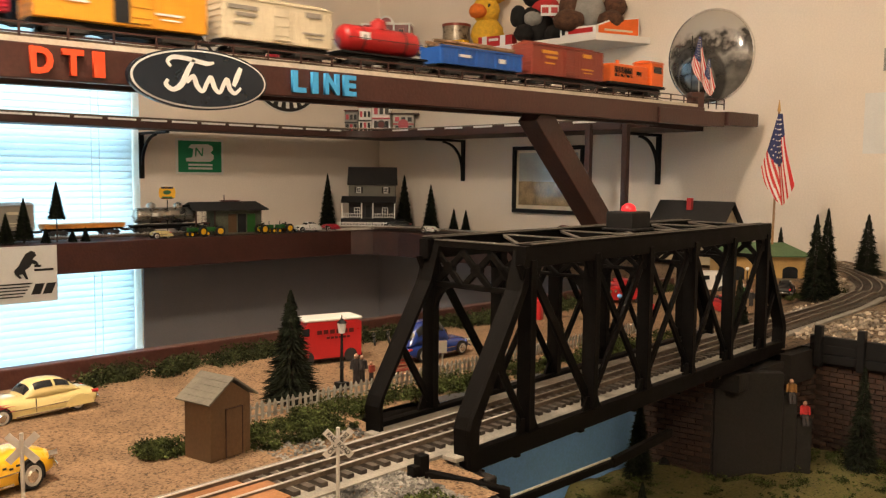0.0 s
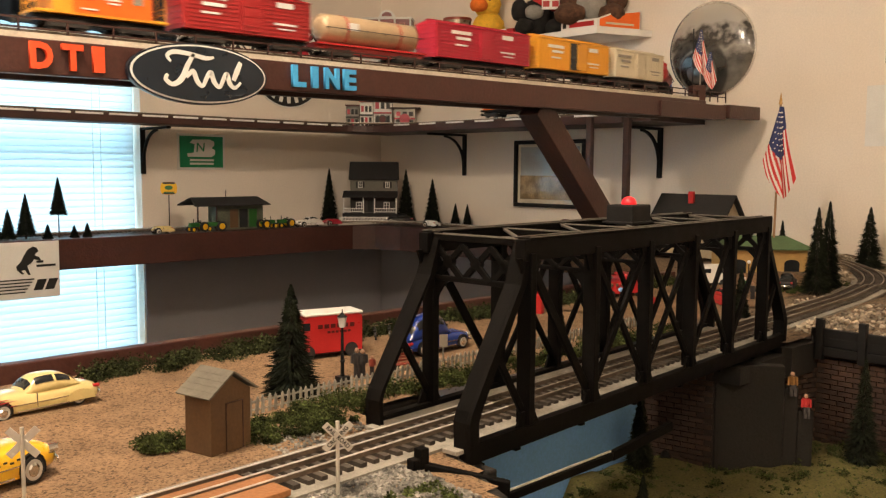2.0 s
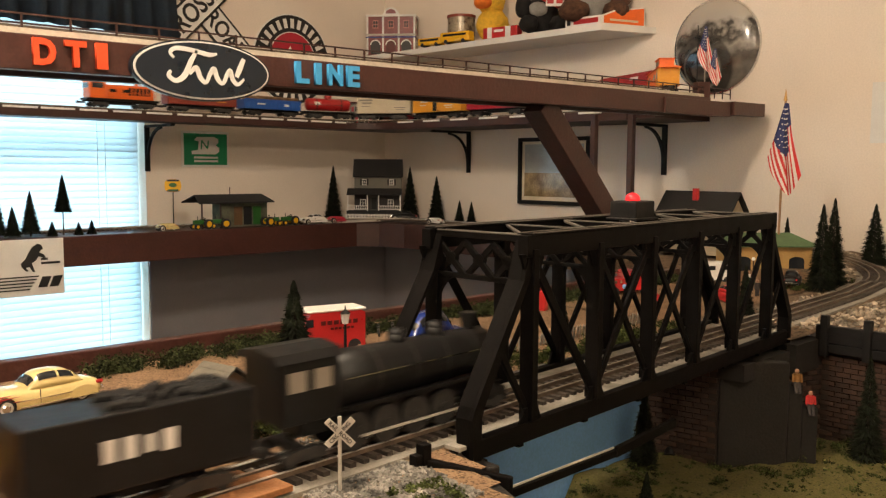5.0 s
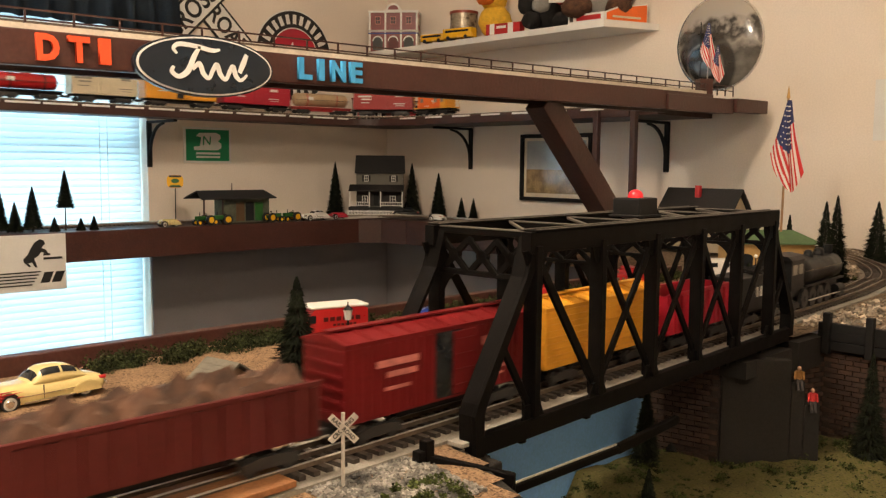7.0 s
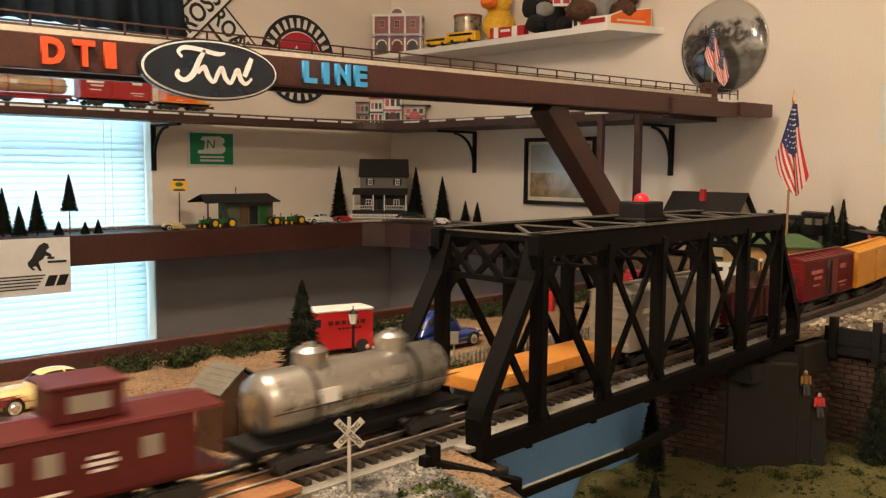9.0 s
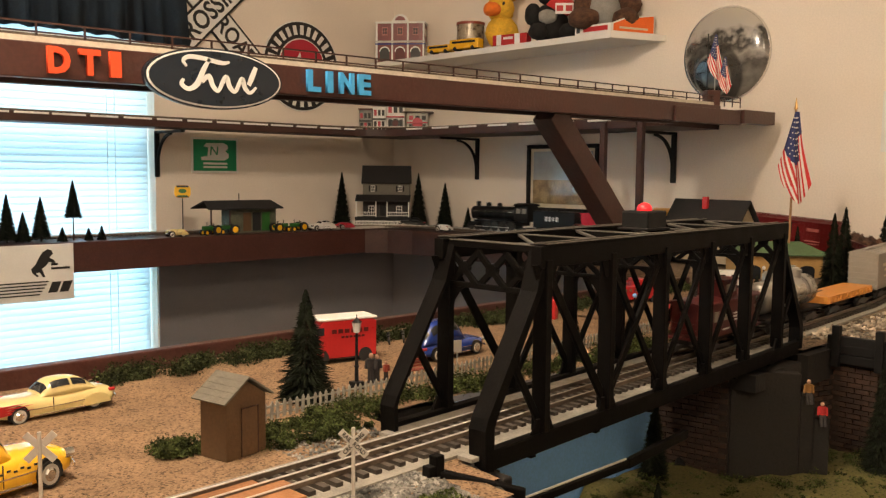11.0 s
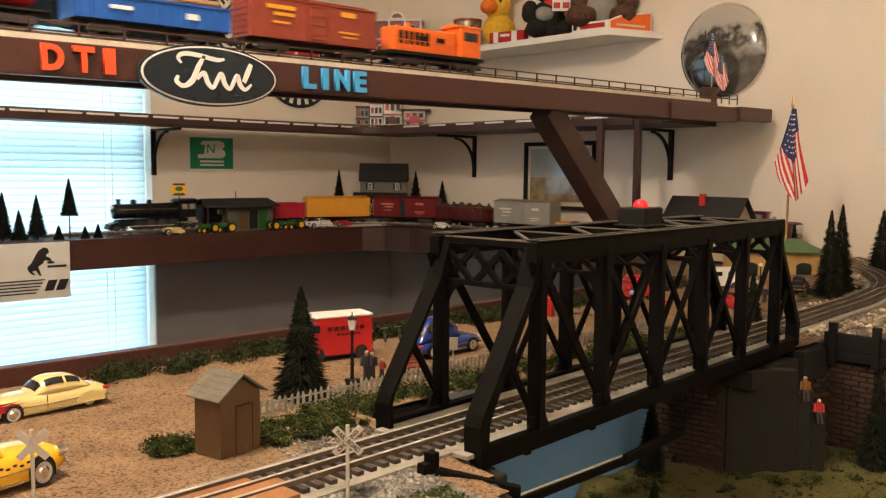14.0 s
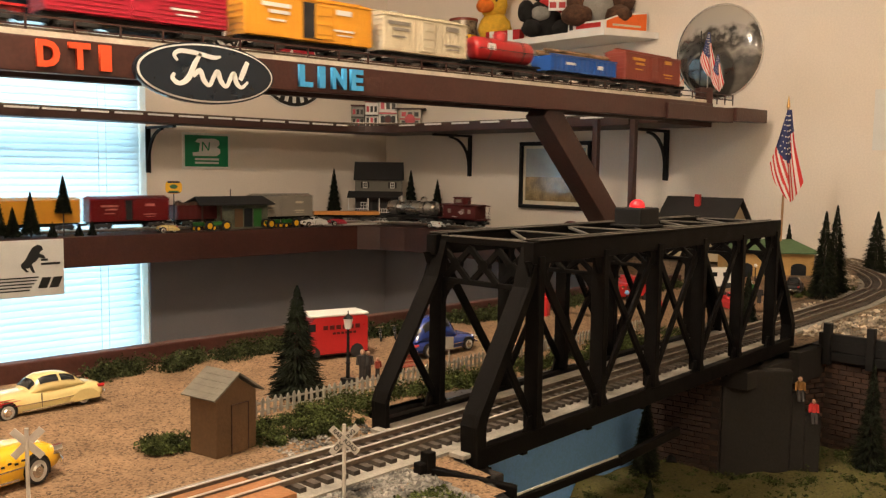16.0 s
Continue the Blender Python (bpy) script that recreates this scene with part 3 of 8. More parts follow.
def stroke(bm, pts, widths, y, thick=0.001):
    """A pen stroke in the xz plane along a smooth line, with changing width."""
    P = []
    n = len(pts)
    for i in range(n - 1):
        p0, p1, p2, p3 = (Vector(pts[max(0, i - 1)]), Vector(pts[i]), Vector(pts[i + 1]), Vector(pts[min(n - 1, i + 2)]))
        for k in range(6):
            t = k / 6
            q = 0.5 * (2 * p1 + (p2 - p0) * t + (2 * p0 - 5 * p1 + 4 * p2 - p3) * t * t + (3 * p1 - p0 - 3 * p2 + p3) * t ** 3)
            P.append((q, widths[i] + (widths[i + 1] - widths[i]) * t))
    P.append((Vector(pts[-1]), widths[-1]))
    a, b = [], []
    for i, (q, w) in enumerate(P):
        d = (P[min(i + 1, len(P) - 1)][0] - P[max(0, i - 1)][0]).normalized()
        nn = Vector((-d.y, d.x)) * w / 2
        a.append([bm.verts.new((q.x + nn.x, yy, q.y + nn.y)) for yy in (y, y - thick)])
        b.append([bm.verts.new((q.x - nn.x, yy, q.y - nn.y)) for yy in (y, y - thick)])
    for i in range(len(P) - 1):
        bm.faces.new((a[i][1], a[i + 1][1], b[i + 1][1], b[i][1]))
        bm.faces.new((a[i][0], a[i + 1][0], a[i + 1][1], a[i][1]))
        bm.faces.new((b[i][0], b[i + 1][0], b[i + 1][1], b[i][1]))
    bmesh.ops.recalc_face_normals(bm, faces=bm.faces[:])


# flowing white pen strokes, a plain mark
for pts, w in (
    ([(-0.046, 0.014), (-0.051, 0.021), (-0.042, 0.027), (-0.02, 0.026), (0.006, 0.022), (0.018, 0.024)], [0.003, 0.005, 0.006, 0.006, 0.006, 0.003]),
    ([(-0.012, 0.026), (-0.021, 0.012), (-0.031, -0.008), (-0.044, -0.016), (-0.054, -0.010), (-0.051, -0.003)], [0.004, 0.007, 0.008, 0.006, 0.006, 0.004]),
    ([(-0.024, -0.006), (-0.014, 0.003), (-0.008, -0.010), (0.0, -0.016), (0.007, -0.004), (0.013, 0.003), (0.018, -0.010), (0.026, -0.016), (0.033, -0.004), (0.038, 0.002), (0.042, -0.010), (0.05, -0.016), (0.06, -0.008)], [0.004, 0.007, 0.007, 0.005, 0.006, 0.007, 0.007, 0.005, 0.006, 0.007, 0.007, 0.005, 0.003]),
    ([(0.060, 0.020), (0.054, 0.007), (0.048, -0.006)], [0.006, 0.008, 0.006]),
):
    bm = B()
    stroke(bm, pts, w, -0.0066)
    part("script_stroke", bm, PAPER, sign)

# ---------------------------------------------------------------- layout table
GX0, GY = 0.548, 0.70       # the gully: its near end and its far side
ZG = -0.17


def plateau_edge(y):
    """x at which the ground right of the gully begins."""
    return 1.245 if y > 0.56 else 1.332


def ground_z(x, y):
    z = 0.0035 * noise.noise((x * 9, y * 9, 0)) + 0.0016 * noise.noise((x * 31, y * 31, 3))
    if x > 1.62:
        w = min(1.0, (x - 1.62) / 0.5)
        bank = max(0.0, min(1.0, (y - 0.72) / 0.16))
        z += 0.042 * w * w * (3 - 2 * w) * bank + 0.012 * w * max(0.0, 1 - abs(y - 0.62) / 0.3)
    d = abs(y - 0.5435 - 0.075 * x)
    if x < 1.9 and d < 0.05:
        z *= 0.25
    return z


def sheet(name, mat, xs, ys, keep, height, label, kind="structure"):
    bm = B()
    grid = {}
    for i, x in enumerate(xs):
        for j, y in enumerate(ys):
            grid[i, j] = bm.verts.new((x, y, height(x, y)))
    for i in range(len(xs) - 1):
        for j in range(len(ys) - 1):
            if keep((xs[i] + xs[i + 1]) / 2, (ys[j] + ys[j + 1]) / 2):
                bm.faces.new((grid[i, j], grid[i + 1, j], grid[i + 1, j + 1], grid[i, j + 1]))
    bmesh.ops.delete(bm, geom=[v for v in bm.verts if not v.link_faces], context="VERTS")
    return tagged(part(name, bm, mat, smooth=True), label, "", "", kind)


def steps(a, b, d):
    n = max(1, round((b - a) / d))
    return [a + (b - a) * i / n for i in range(n + 1)]


sheet("ground", SAND, steps(-0.3, 1.245, 0.0155), steps(-0.35, 1.055, 0.0155), lambda x, y: not (x > (GX0 if y > 0.55 else GX0 - 0.012 - 0.42 * (0.55 - y)) and y < GY), ground_z, "orange tan granular ground of the model town")
sheet("ground_east", DIRT, steps(1.245, 2.295, 0.0155), steps(0.0, 1.46, 0.0155), lambda x, y: x > plateau_edge(y) and (y < 1.055 or x > 1.7), ground_z, "brownish earth bank beyond the bridge")
# sandy yard in front of the station
sheet("station_yard", SAND, steps(1.23, 1.9, 0.016), steps(0.70, 1.05, 0.0155), lambda x, y: y > 0.735 + 0.05 * (x - 1.2), lambda x, y: ground_z(x, y) + 0.003, "orange tan granular station yard")
bm = B()
box(bm, (0.73, 1.064, -0.02), (2.06, 0.018, 0.085), bevel=0.0015)
structure("table_edge_board", bm, BROWN, "dark brown board along the back of the layout table")
bm = B()
box(bm, (0.6, 0.35, -0.29), (1.7, 1.38, 0.02))
structure("table_frame", bm, BROWN2)

# gully floor: turf, with a rise under the abutment
sheet("gully_floor", GRASS, steps(0.5, 2.0, 0.015), steps(-0.2, 0.70, 0.015), lambda x, y: True,
      lambda x, y: ZG + 0.03 * max(0.0, x - 0.95) + 0.016 * noise.noise((x * 7, y * 7, 1)) + 0.005 * noise.noise((x * 30, y * 30, 2)) - 0.16 * max(0.0, min(1.0, (0.92 - 0.3 * (0.7 - y) - x) / 0.12)), "olive turf in the gully under the bridge")
bm = B()
box(bm, (0.925, GY + 0.006, -0.155), (0.48, 0.008, 0.29))
structure("gully_backdrop", bm, BLUEB, "smooth light blue painted board under the bridge")
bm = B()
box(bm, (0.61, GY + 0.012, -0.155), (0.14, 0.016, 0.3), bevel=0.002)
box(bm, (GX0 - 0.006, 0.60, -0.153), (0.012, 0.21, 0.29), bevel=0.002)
structure("abutment_west", bm, CONC, "cast bridge abutment, gully shade in its dark colour")
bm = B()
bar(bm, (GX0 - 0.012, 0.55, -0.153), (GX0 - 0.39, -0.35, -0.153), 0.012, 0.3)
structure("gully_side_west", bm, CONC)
bm = B()
rod(bm, (1.145, 0.685, -0.02), (1.145, 0.685, -0.11), 0.008)
rod(bm, (1.145, 0.685, -0.11), (1.09, 0.66, -0.165), 0.008)
tagged(part("drain_pipe", bm, BLACKM), "black bent pipe on the gully wall", "pipe")


def brick_wall(name, a, b, z0, z1, label, group_lim=170, size=(0.022, 0.0078)):
    """A masonry wall from a to b on the ground, with bricks as pieces, facing to the left of the way from a to b."""
    a, b = Vector((*a, 0)), Vector((*b, 0))
    d = b - a
    L = d.length
    ang = math.degrees(math.atan2(d.y, d.x))
    w = root(name, pose(a.x, a.y, 0, 0, 0, ang), label, "wall", kind="structure")
    bm = B()
    box(bm, (L / 2, -0.006, (z0 + z1) / 2), (L, 0.012, z1 - z0))
    part("core", bm, BRICKJ, w)
    bm = B()
    box(bm, (0, 0, 0), (size[0] - 0.0016, 0.006, size[1] - 0.0016))
    one = None
    made, rest = 0, B()
    row = 0
    z = z0 + size[1] / 2
    while z < z1 - 0.003:
        x = size[0] / 2 + (size[0] / 2 if row % 2 else 0)
        while x < L - size[0] / 2 + 0.002:
            m = pose(x, 0.0012 + random.uniform(-0.0006, 0.0008), z)
            if one is None:
                one = part("brick", bm, BRICK, w)
                one.matrix_basis = m
            else:
                if made < 290:
                    share("brick", one, w, m)
                else:
                    box(rest, (0, 0, 0), (size[0] - 0.0016, 0.006, size[1] - 0.0016), m)
            made += 1
            x += size[0]
        z += size[1]
        row += 1
    if rest.faces:
        part("upper_bricks", rest, BRICK, w)["kind"] = "stuff"
    else:
        rest.free()
    return w


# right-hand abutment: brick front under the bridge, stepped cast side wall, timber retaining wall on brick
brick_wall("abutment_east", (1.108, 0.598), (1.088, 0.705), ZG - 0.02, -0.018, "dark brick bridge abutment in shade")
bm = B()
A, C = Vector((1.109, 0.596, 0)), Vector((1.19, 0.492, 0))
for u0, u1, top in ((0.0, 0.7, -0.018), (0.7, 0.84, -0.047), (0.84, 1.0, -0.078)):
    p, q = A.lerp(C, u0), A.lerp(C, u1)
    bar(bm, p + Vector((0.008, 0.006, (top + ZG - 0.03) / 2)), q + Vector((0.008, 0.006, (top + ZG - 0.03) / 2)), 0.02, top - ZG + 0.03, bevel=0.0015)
structure("stepped_wing_wall", bm, CONC, "stepped cast wing wall, darkened for the bridge's shade")
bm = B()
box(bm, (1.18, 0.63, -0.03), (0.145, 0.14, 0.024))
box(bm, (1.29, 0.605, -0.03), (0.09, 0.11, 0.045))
structure("abutment_seat", bm, CONC, "cast seat under the bridge end, darkened for shade")
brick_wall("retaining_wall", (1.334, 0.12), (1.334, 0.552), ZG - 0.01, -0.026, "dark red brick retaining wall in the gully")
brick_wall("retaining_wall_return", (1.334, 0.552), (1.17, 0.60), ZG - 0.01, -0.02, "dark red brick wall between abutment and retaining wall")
tw = root("timber_wall", Matrix.Identity(4), "black timber retaining wall with posts", "wall", kind="structure")
pa, pb = Vector((1.325, 0.556, 0)), Vector((1.328, 0.14, 0))
for z in (-0.02, -0.0055, 0.0075):
    bm = B()
    bar(bm, pa + Vector((0, 0, z)), pb + Vector((0, 0, z)), 0.009, 0.0135, bevel=0.001)
    part("timber", bm, BLACKM, tw)
for i in range(7):
    p = pa + (pb - pa) * (0.035 + i * 0.15)
    bm = B()
    box(bm, (p.x - 0.006, p.y, -0.001), (0.011, 0.011, 0.062), bevel=0.001)
    part("timber_post", bm, BLACKM, tw)

# black girder frame at the foot of the bridge's near end
fr = root("girder_frame", Matrix.Identity(4), "low black girder frame at the bridge's foot", "girder")
for a, b, w, h in (((0.479, 0.516, 0.002), (0.527, 0.464, -0.012), 0.008, 0.013), ((0.488, 0.535, 0.0), (0.545, 0.505, -0.012), 0.016, 0.006), ((0.556, 0.4905, -0.034), (0.714, 0.493, -0.034), 0.006, 0.008), ((0.714, 0.493, -0.034), (0.861, 0.516, -0.038), 0.006, 0.01)):
    bm = B()
    bar(bm, a, b, w, h, bevel=0.001)
    part("girder", bm, BLACK, fr)
# highlight along the girder's top edge, put in as a thin pale strip
bm = B()
bar(bm, (0.558, 0.4903, -0.0285), (0.712, 0.4928, -0.0285), 0.0016, 0.0016)
part("edge_highlight", bm, STEEL, fr, "pale strip for the girder's lit edge")
for x, y, z in ((0.478, 0.5165, 0.008), (0.4715, 0.5175, 0.0), (0.549, 0.4895, -0.03)):
    bm = B()
    box(bm, (x, y, z), (0.0095, 0.0095, 0.026), bevel=0.001)
    part("upright", bm, BLACK, fr)

# ---------------------------------------------------------------- truss bridge
br = root("truss_bridge", BM, "black plastic through truss railway bridge", "bridge")
LB, WB, HB = 0.755, 0.131, 0.187
YC = -0.0052                       # the trusses stand a little to the near side of the track
INC, NP = 0.0975, 5
PW = (LB - 2 * INC) / NP


def bpart(name, a, b, w, h, up=(0, 0, 1), lab="", mat=None):
    bm = B()
    bar(bm, a, b, w, h, up, bevel=0.0008)
    return part(name, bm, mat or BLACK, br, lab)


def end_post(y, sy, flip):
    """Angle section: an outward plate with a kinked foot and a deep flange turned inward."""
    def X(x):
        return LB - x if flip else x
    outer = [(0.0125, -0.012), (0.0105, 0.03), (0.0145, 0.04), (0.0815, 0.145), (0.0955, HB)]
    inner = [(0.111, HB), (0.0965, 0.155), (0.028, 0.04), (0.0235, 0.03), (0.0235, -0.012)]
    lip = [(0.1, HB), (0.086, 0.145), (0.019, 0.04), (0.0155, 0.03), (0.0175, -0.012)]
    bm = B()
    extrude_poly(bm, [(X(x), z) for x, z in outer + inner], "y", y + sy * 0.001, y + sy * 0.005)
    a = part("end_post", bm, BLACK, br)
    bm = B()
    extrude_poly(bm, [(X(x), z) for x, z in outer + lip], "y", y - sy * 0.014, y + sy * 0.0008)
    part("flange", bm, BLACK, a)
    bm = B()
    box(bm, (X(0.018), y - sy * 0.005, -0.0125), (0.026, 0.022, 0.009), bevel=0.001)
    part("shoe", bm, BLACK, a)


for sy in (-1, 1):
    y = YC + sy * (WB / 2 - 0.005)
    bpart("bottom_chord", (0.014, y, 0.0015), (LB - 0.014, y, 0.0015), 0.009, 0.017)
    bpart("chord_flange", (0.014, y, 0.0107), (LB - 0.014, y, 0.0107), 0.0105, 0.0014)
    bm = B()
    box(bm, (LB / 2, YC + sy * 0.0495, 0.0045), (LB - 0.004, 0.017, 0.004), bevel=0.0006)
    part("deck_board", bm, ROADBED, br, "pale grey deck board beside the rails")
    bpart("top_chord", (INC - 0.012, y, HB - 0.011), (LB - INC + 0.012, y, HB - 0.011), 0.012, 0.02)
    bpart("chord_plate", (INC - 0.006, y, HB - 0.0002), (LB - INC + 0.006, y, HB - 0.0002), 0.016, 0.0016)
    # paler strips added along both edges of the dark plate
    for k in (-1, 1):
        bpart("plate_edge", (INC - 0.006, y + k * 0.0069, HB + 0.0009), (LB - INC + 0.006, y + k * 0.0069, HB + 0.0009), 0.0018, 0.0012, mat=GREYTOP)
    end_post(y, sy, False)
    end_post(y, sy, True)
    for i in range(NP + 1):
        x = INC + i * PW
        bpart("post", (x, y, 0.012), (x, y, HB - 0.014), 0.009, 0.0155)
        for z, hh in ((0.018, 0.014), (HB - 0.028, 0.02)):
            bm = B()
            extrude_poly(bm, [(x - 0.017, z - hh / 2), (x + 0.017, z - hh / 2), (x + 0.01, z + hh / 2), (x - 0.01, z + hh / 2)] if z < 0.1 else [(x - 0.01, z - hh / 2), (x + 0.01, z - hh / 2), (x + 0.019, z + hh / 2), (x - 0.019, z + hh / 2)], "y", y + sy * 0.0008, y + sy * 0.0035)
            part("gusset_plate", bm, BLACK, br)
    for i in range(NP):
        x0, x1 = INC + i * PW, INC + (i + 1) * PW
        if i in (0,):
            d = [((x0, HB - 0.016), (x1, 0.02))]
        elif i == NP - 1:
            d = [((x1, HB - 0.016), (x0, 0.02))]
        else:
            d = [((x0, HB - 0.016), (x1, 0.02)), ((x1, HB - 0.016), (x0, 0.02))]
        for (ax, az), (bx, bz) in d:
            k = 0.0015 * (1 if ax < bx else -1)
            bpart("diagonal", (ax, y + k, az), (bx, y + k, bz), 0.0095 if i in (0, NP - 1) else 0.0075, 0.004, up=(0, 1, 0))
    # short braces at the ends
    bpart("brace", (INC - 0.047, y, 0.088), (INC - 0.002, y, 0.02), 0.007, 0.004, up=(0, 1, 0))
    bpart("brace", (LB - INC + 0.047, y, 0.088), (LB - INC + 0.002, y, 0.02), 0.007, 0.004, up=(0, 1, 0))
YA, YB = YC - WB / 2 + 0.012, YC + WB / 2 - 0.012
for i in range(NP + 1):
    x = INC + i * PW
    bpart("top_strut", (x, YA, HB - 0.005), (x, YB, HB - 0.005), 0.008, 0.006)
    for k in (-1, 1):
        bpart("strut_edge", (x + k * 0.0036, YA, HB - 0.0014), (x + k * 0.0036, YB, HB - 0.0014), 0.0018, 0.0012, mat=GREYTOP)
    bpart("floor_beam", (x, YA, -0.008), (x, YB, -0.008), 0.008, 0.016)
for i in range(NP):
    x0, x1 = INC + i * PW, INC + (i + 1) * PW
    bpart("top_lateral", (x0, YA, HB - 0.003), (x1, YB, HB - 0.003), 0.0036, 0.003, mat=GREYTOP)
    bpart("top_lateral", (x0, YB, HB - 0.0065), (x1, YA, HB - 0.0065), 0.0036, 0.003, mat=GREYTOP)
# arched lattice portals at the ends and lighter sway frames between
for i in range(NP + 1):
    x = INC + i * PW
    end = i in (0, NP)
    zt, zl = HB - 0.012, HB - (0.046 if end else 0.04)
    wd = 0.0065 if end else 0.005
    bpart("portal_rail", (x, YA, zl), (x, YB, zl), 0.005, 0.0055 if end else 0.004)
    n = 3
    for k in range(n):
        y0, y1 = YA + k * (YB - YA) / n, YA + (k + 1) * (YB - YA) / n
        bpart("portal_lattice", (x - 0.001, y0, zl), (x - 0.001, y1, zt), wd, 0.004, up=(1, 0, 0))
        bpart("portal_lattice", (x + 0.001, y0, zt), (x + 0.001, y1, zl), wd, 0.004, up=(1, 0, 0))
        if end:
            bm = B()
            rod(bm, (x - 0.003, (y0 + y1) / 2, (zt + zl) / 2), (x + 0.003, (y0 + y1) / 2, (zt + zl) / 2), 0.0065, seg=12)
            part("lattice_boss", bm, BLACK, br)
    for y, k in ((YA, 1), (YB, -1)):
        bm = B()
        arch = [(y + k * (0.03 - 0.03 * math.sin(radians(a))), zl - 0.034 + 0.034 * math.cos(radians(a))) for a in range(0, 91, 15)]
        extrude_poly(bm, [(y - k * 0.002, zl)] + arch + [(y - k * 0.002, zl - 0.034)], "x", x - 0.002, x + 0.002)
        part("knee_plate", bm, BLACK, br)
bm = B()
box(bm, (LB / 2, YC, -0.004), (LB + 0.02, WB - 0.026, 0.006))
part("deck", bm, ROADBED, br, "grey track deck of the bridge")

# beacon on the bridge
bc = root("beacon", BM @ pose(0.395, 0.0, HB - 0.0015), "black box with a red warning lamp on the bridge", "lamp")
bm = B()
box(bm, (0, 0, 0.012), (0.046, 0.036, 0.022), bevel=0.002)
part("housing", bm, BLACKM, bc)
bm = B()
box(bm, (0, 0, 0.0015), (0.054, 0.042, 0.003), bevel=0.001)
part("base_plate", bm, BLACKM, bc)
bm = B()
ball(bm, (0, 0, 0.024), 0.0095, 16, (1, 1, 0.95))
part("lens_dome", bm, REDGLOW, bc, "red lens dome", smooth=True)

# ---------------------------------------------------------------- tracks


WEB = material("tarnished_rail_web", (0.2, 0.15, 0.11), 0.5, metal=0.5, vary=0.2)


def track_run(name, track, s0, s1, gauge, label, bed=True, ties=True, tie_mat=TIE, zoff=0.0, single=False, rail_mat=STEEL):
    r = root(name, Matrix.Identity(4), label, "railway track", kind="structure")
    n = max(2, round((s1 - s0) / 0.03))
    line = [track.at(s0 + (s1 - s0) * i / n) for i in range(n + 1)]

    def ribbon(off, w, z0, z1, mat, pname):
        bm = B()
        prev = None
        for p, th in line:
            nrm = Vector((-math.sin(th), math.cos(th), 0))
            q = p + nrm * off
            ring = [bm.verts.new((*(q + nrm * (sgn * w / 2)).xy, p.z + zz)) for sgn, zz in ((-1, z0), (1, z0), (1, z1), (-1, z1))]
            if prev:
                for k in range(4):
                    bm.faces.new((prev[k], prev[(k + 1) % 4], ring[(k + 1) % 4], ring[k]))
            prev = ring
        bmesh.ops.recalc_face_normals(bm, faces=bm.faces[:])
        return part(pname, bm, mat, r)
    for off in (-gauge / 2, 0, gauge / 2):
        ribbon(off, 0.0023, -0.0007, 0.0, rail_mat, "rail_head")
        ribbon(off, 0.0009, -0.0048, -0.0007, WEB, "rail_web")
    if bed:
        ribbon(0, 0.088, -0.013, -0.0085, ROADBED, "roadbed")
    if ties:
        bm = B()
        box(bm, (0, 0, 0), (0.0065, 0.064, 0.004))
        first = None
        s = s0
        big = B()
        while s < s1:
            p, th = track.at(s)
            m = Matrix.Translation(p + Vector((0, 0, -0.0068))) @ Matrix.Rotation(th + random.uniform(-0.02, 0.02), 4, "Z")
            if single:
                if first is None:
                    first = part("tie", bm, tie_mat, r)
                    first.matrix_basis = m
                else:
                    share("tie", first, r, m)
            else:
                box(big, (0, 0, 0), (0.0065, 0.058, 0.004), m)
            s += 0.0138
        if single:
            big.free()
        else:
            bm.free()
            o = part("ties", big, tie_mat, r)
            o["kind"] = "stuff"
    return r


G = 0.0385       # gauge of the lower line; the upper one is seen edge-on
# the window's reflection is put into the rail colours: pale near, dark beyond
STEEL_UNLIT = material("unlit_rail_steel", (0.3, 0.26, 0.215), 0.5, metal=0.5, vary=0.12, scale=50, bump=0.05)
track_run("lower_track", LOW, 0.0, 0.4, G, "three-rail model railway track, window reflection in its pale rails", single=True)
track_run("bridge_track", LOW, 0.4, 2.45, G, "three-rail model railway track, rails darker beyond the window reflection", single=True, rail_mat=STEEL_UNLIT)
track_run("middle_track", LOW, 2.45, 5.4, G, "three-rail track along the middle shelf", bed=False)
track_run("upper_track", UP, 0.0, 5.0, 0.0325, "three-rail track on the upper level", bed=False)

# ---------------------------------------------------------------- rolling stock
# every car: x forward, rail top at z = 0


def truck(parent, x, r=0.0085, base=0.034):
    bm = B()
    for sy in (-1, 1):
        extrude_poly(bm, [(-base / 2 - 0.009, 0.006), (base / 2 + 0.009, 0.006), (base / 2 + 0.009, 0.012), (0.012, 0.015), (-0.012, 0.015), (-base / 2 - 0.009, 0.012)], "y", sy * 0.021, sy * 0.024)
    box(bm, (0, 0, 0.013), (0.012, 0.042, 0.005))
    t = part("truck", bm, DARKM, parent)
    t.matrix_basis = pose(x, 0, 0)
    for dx in (-base / 2, base / 2):
        bm = B()
        for sy in (-1, 1):
            rod(bm, (0, sy * 0.0155, r), (0, sy * 0.0205, r), r, seg=14)
        rod(bm, (0, -0.015, r), (0, 0.015, r), 0.002, seg=6)
        w = part("wheel_set", bm, DARKM, t, "dark metal wheels")
        w.matrix_basis = pose(dx, 0, 0)
    return t


def coupler(parent, x, sgn):
    bm = B()
    box(bm, (x, 0, 0.0135), (0.022, 0.006, 0.005), bevel=0.001)
    box(bm, (x + sgn * 0.01, 0.002, 0.0135), (0.006, 0.009, 0.008), bevel=0.001)
    part("coupler", bm, DARKM, parent)


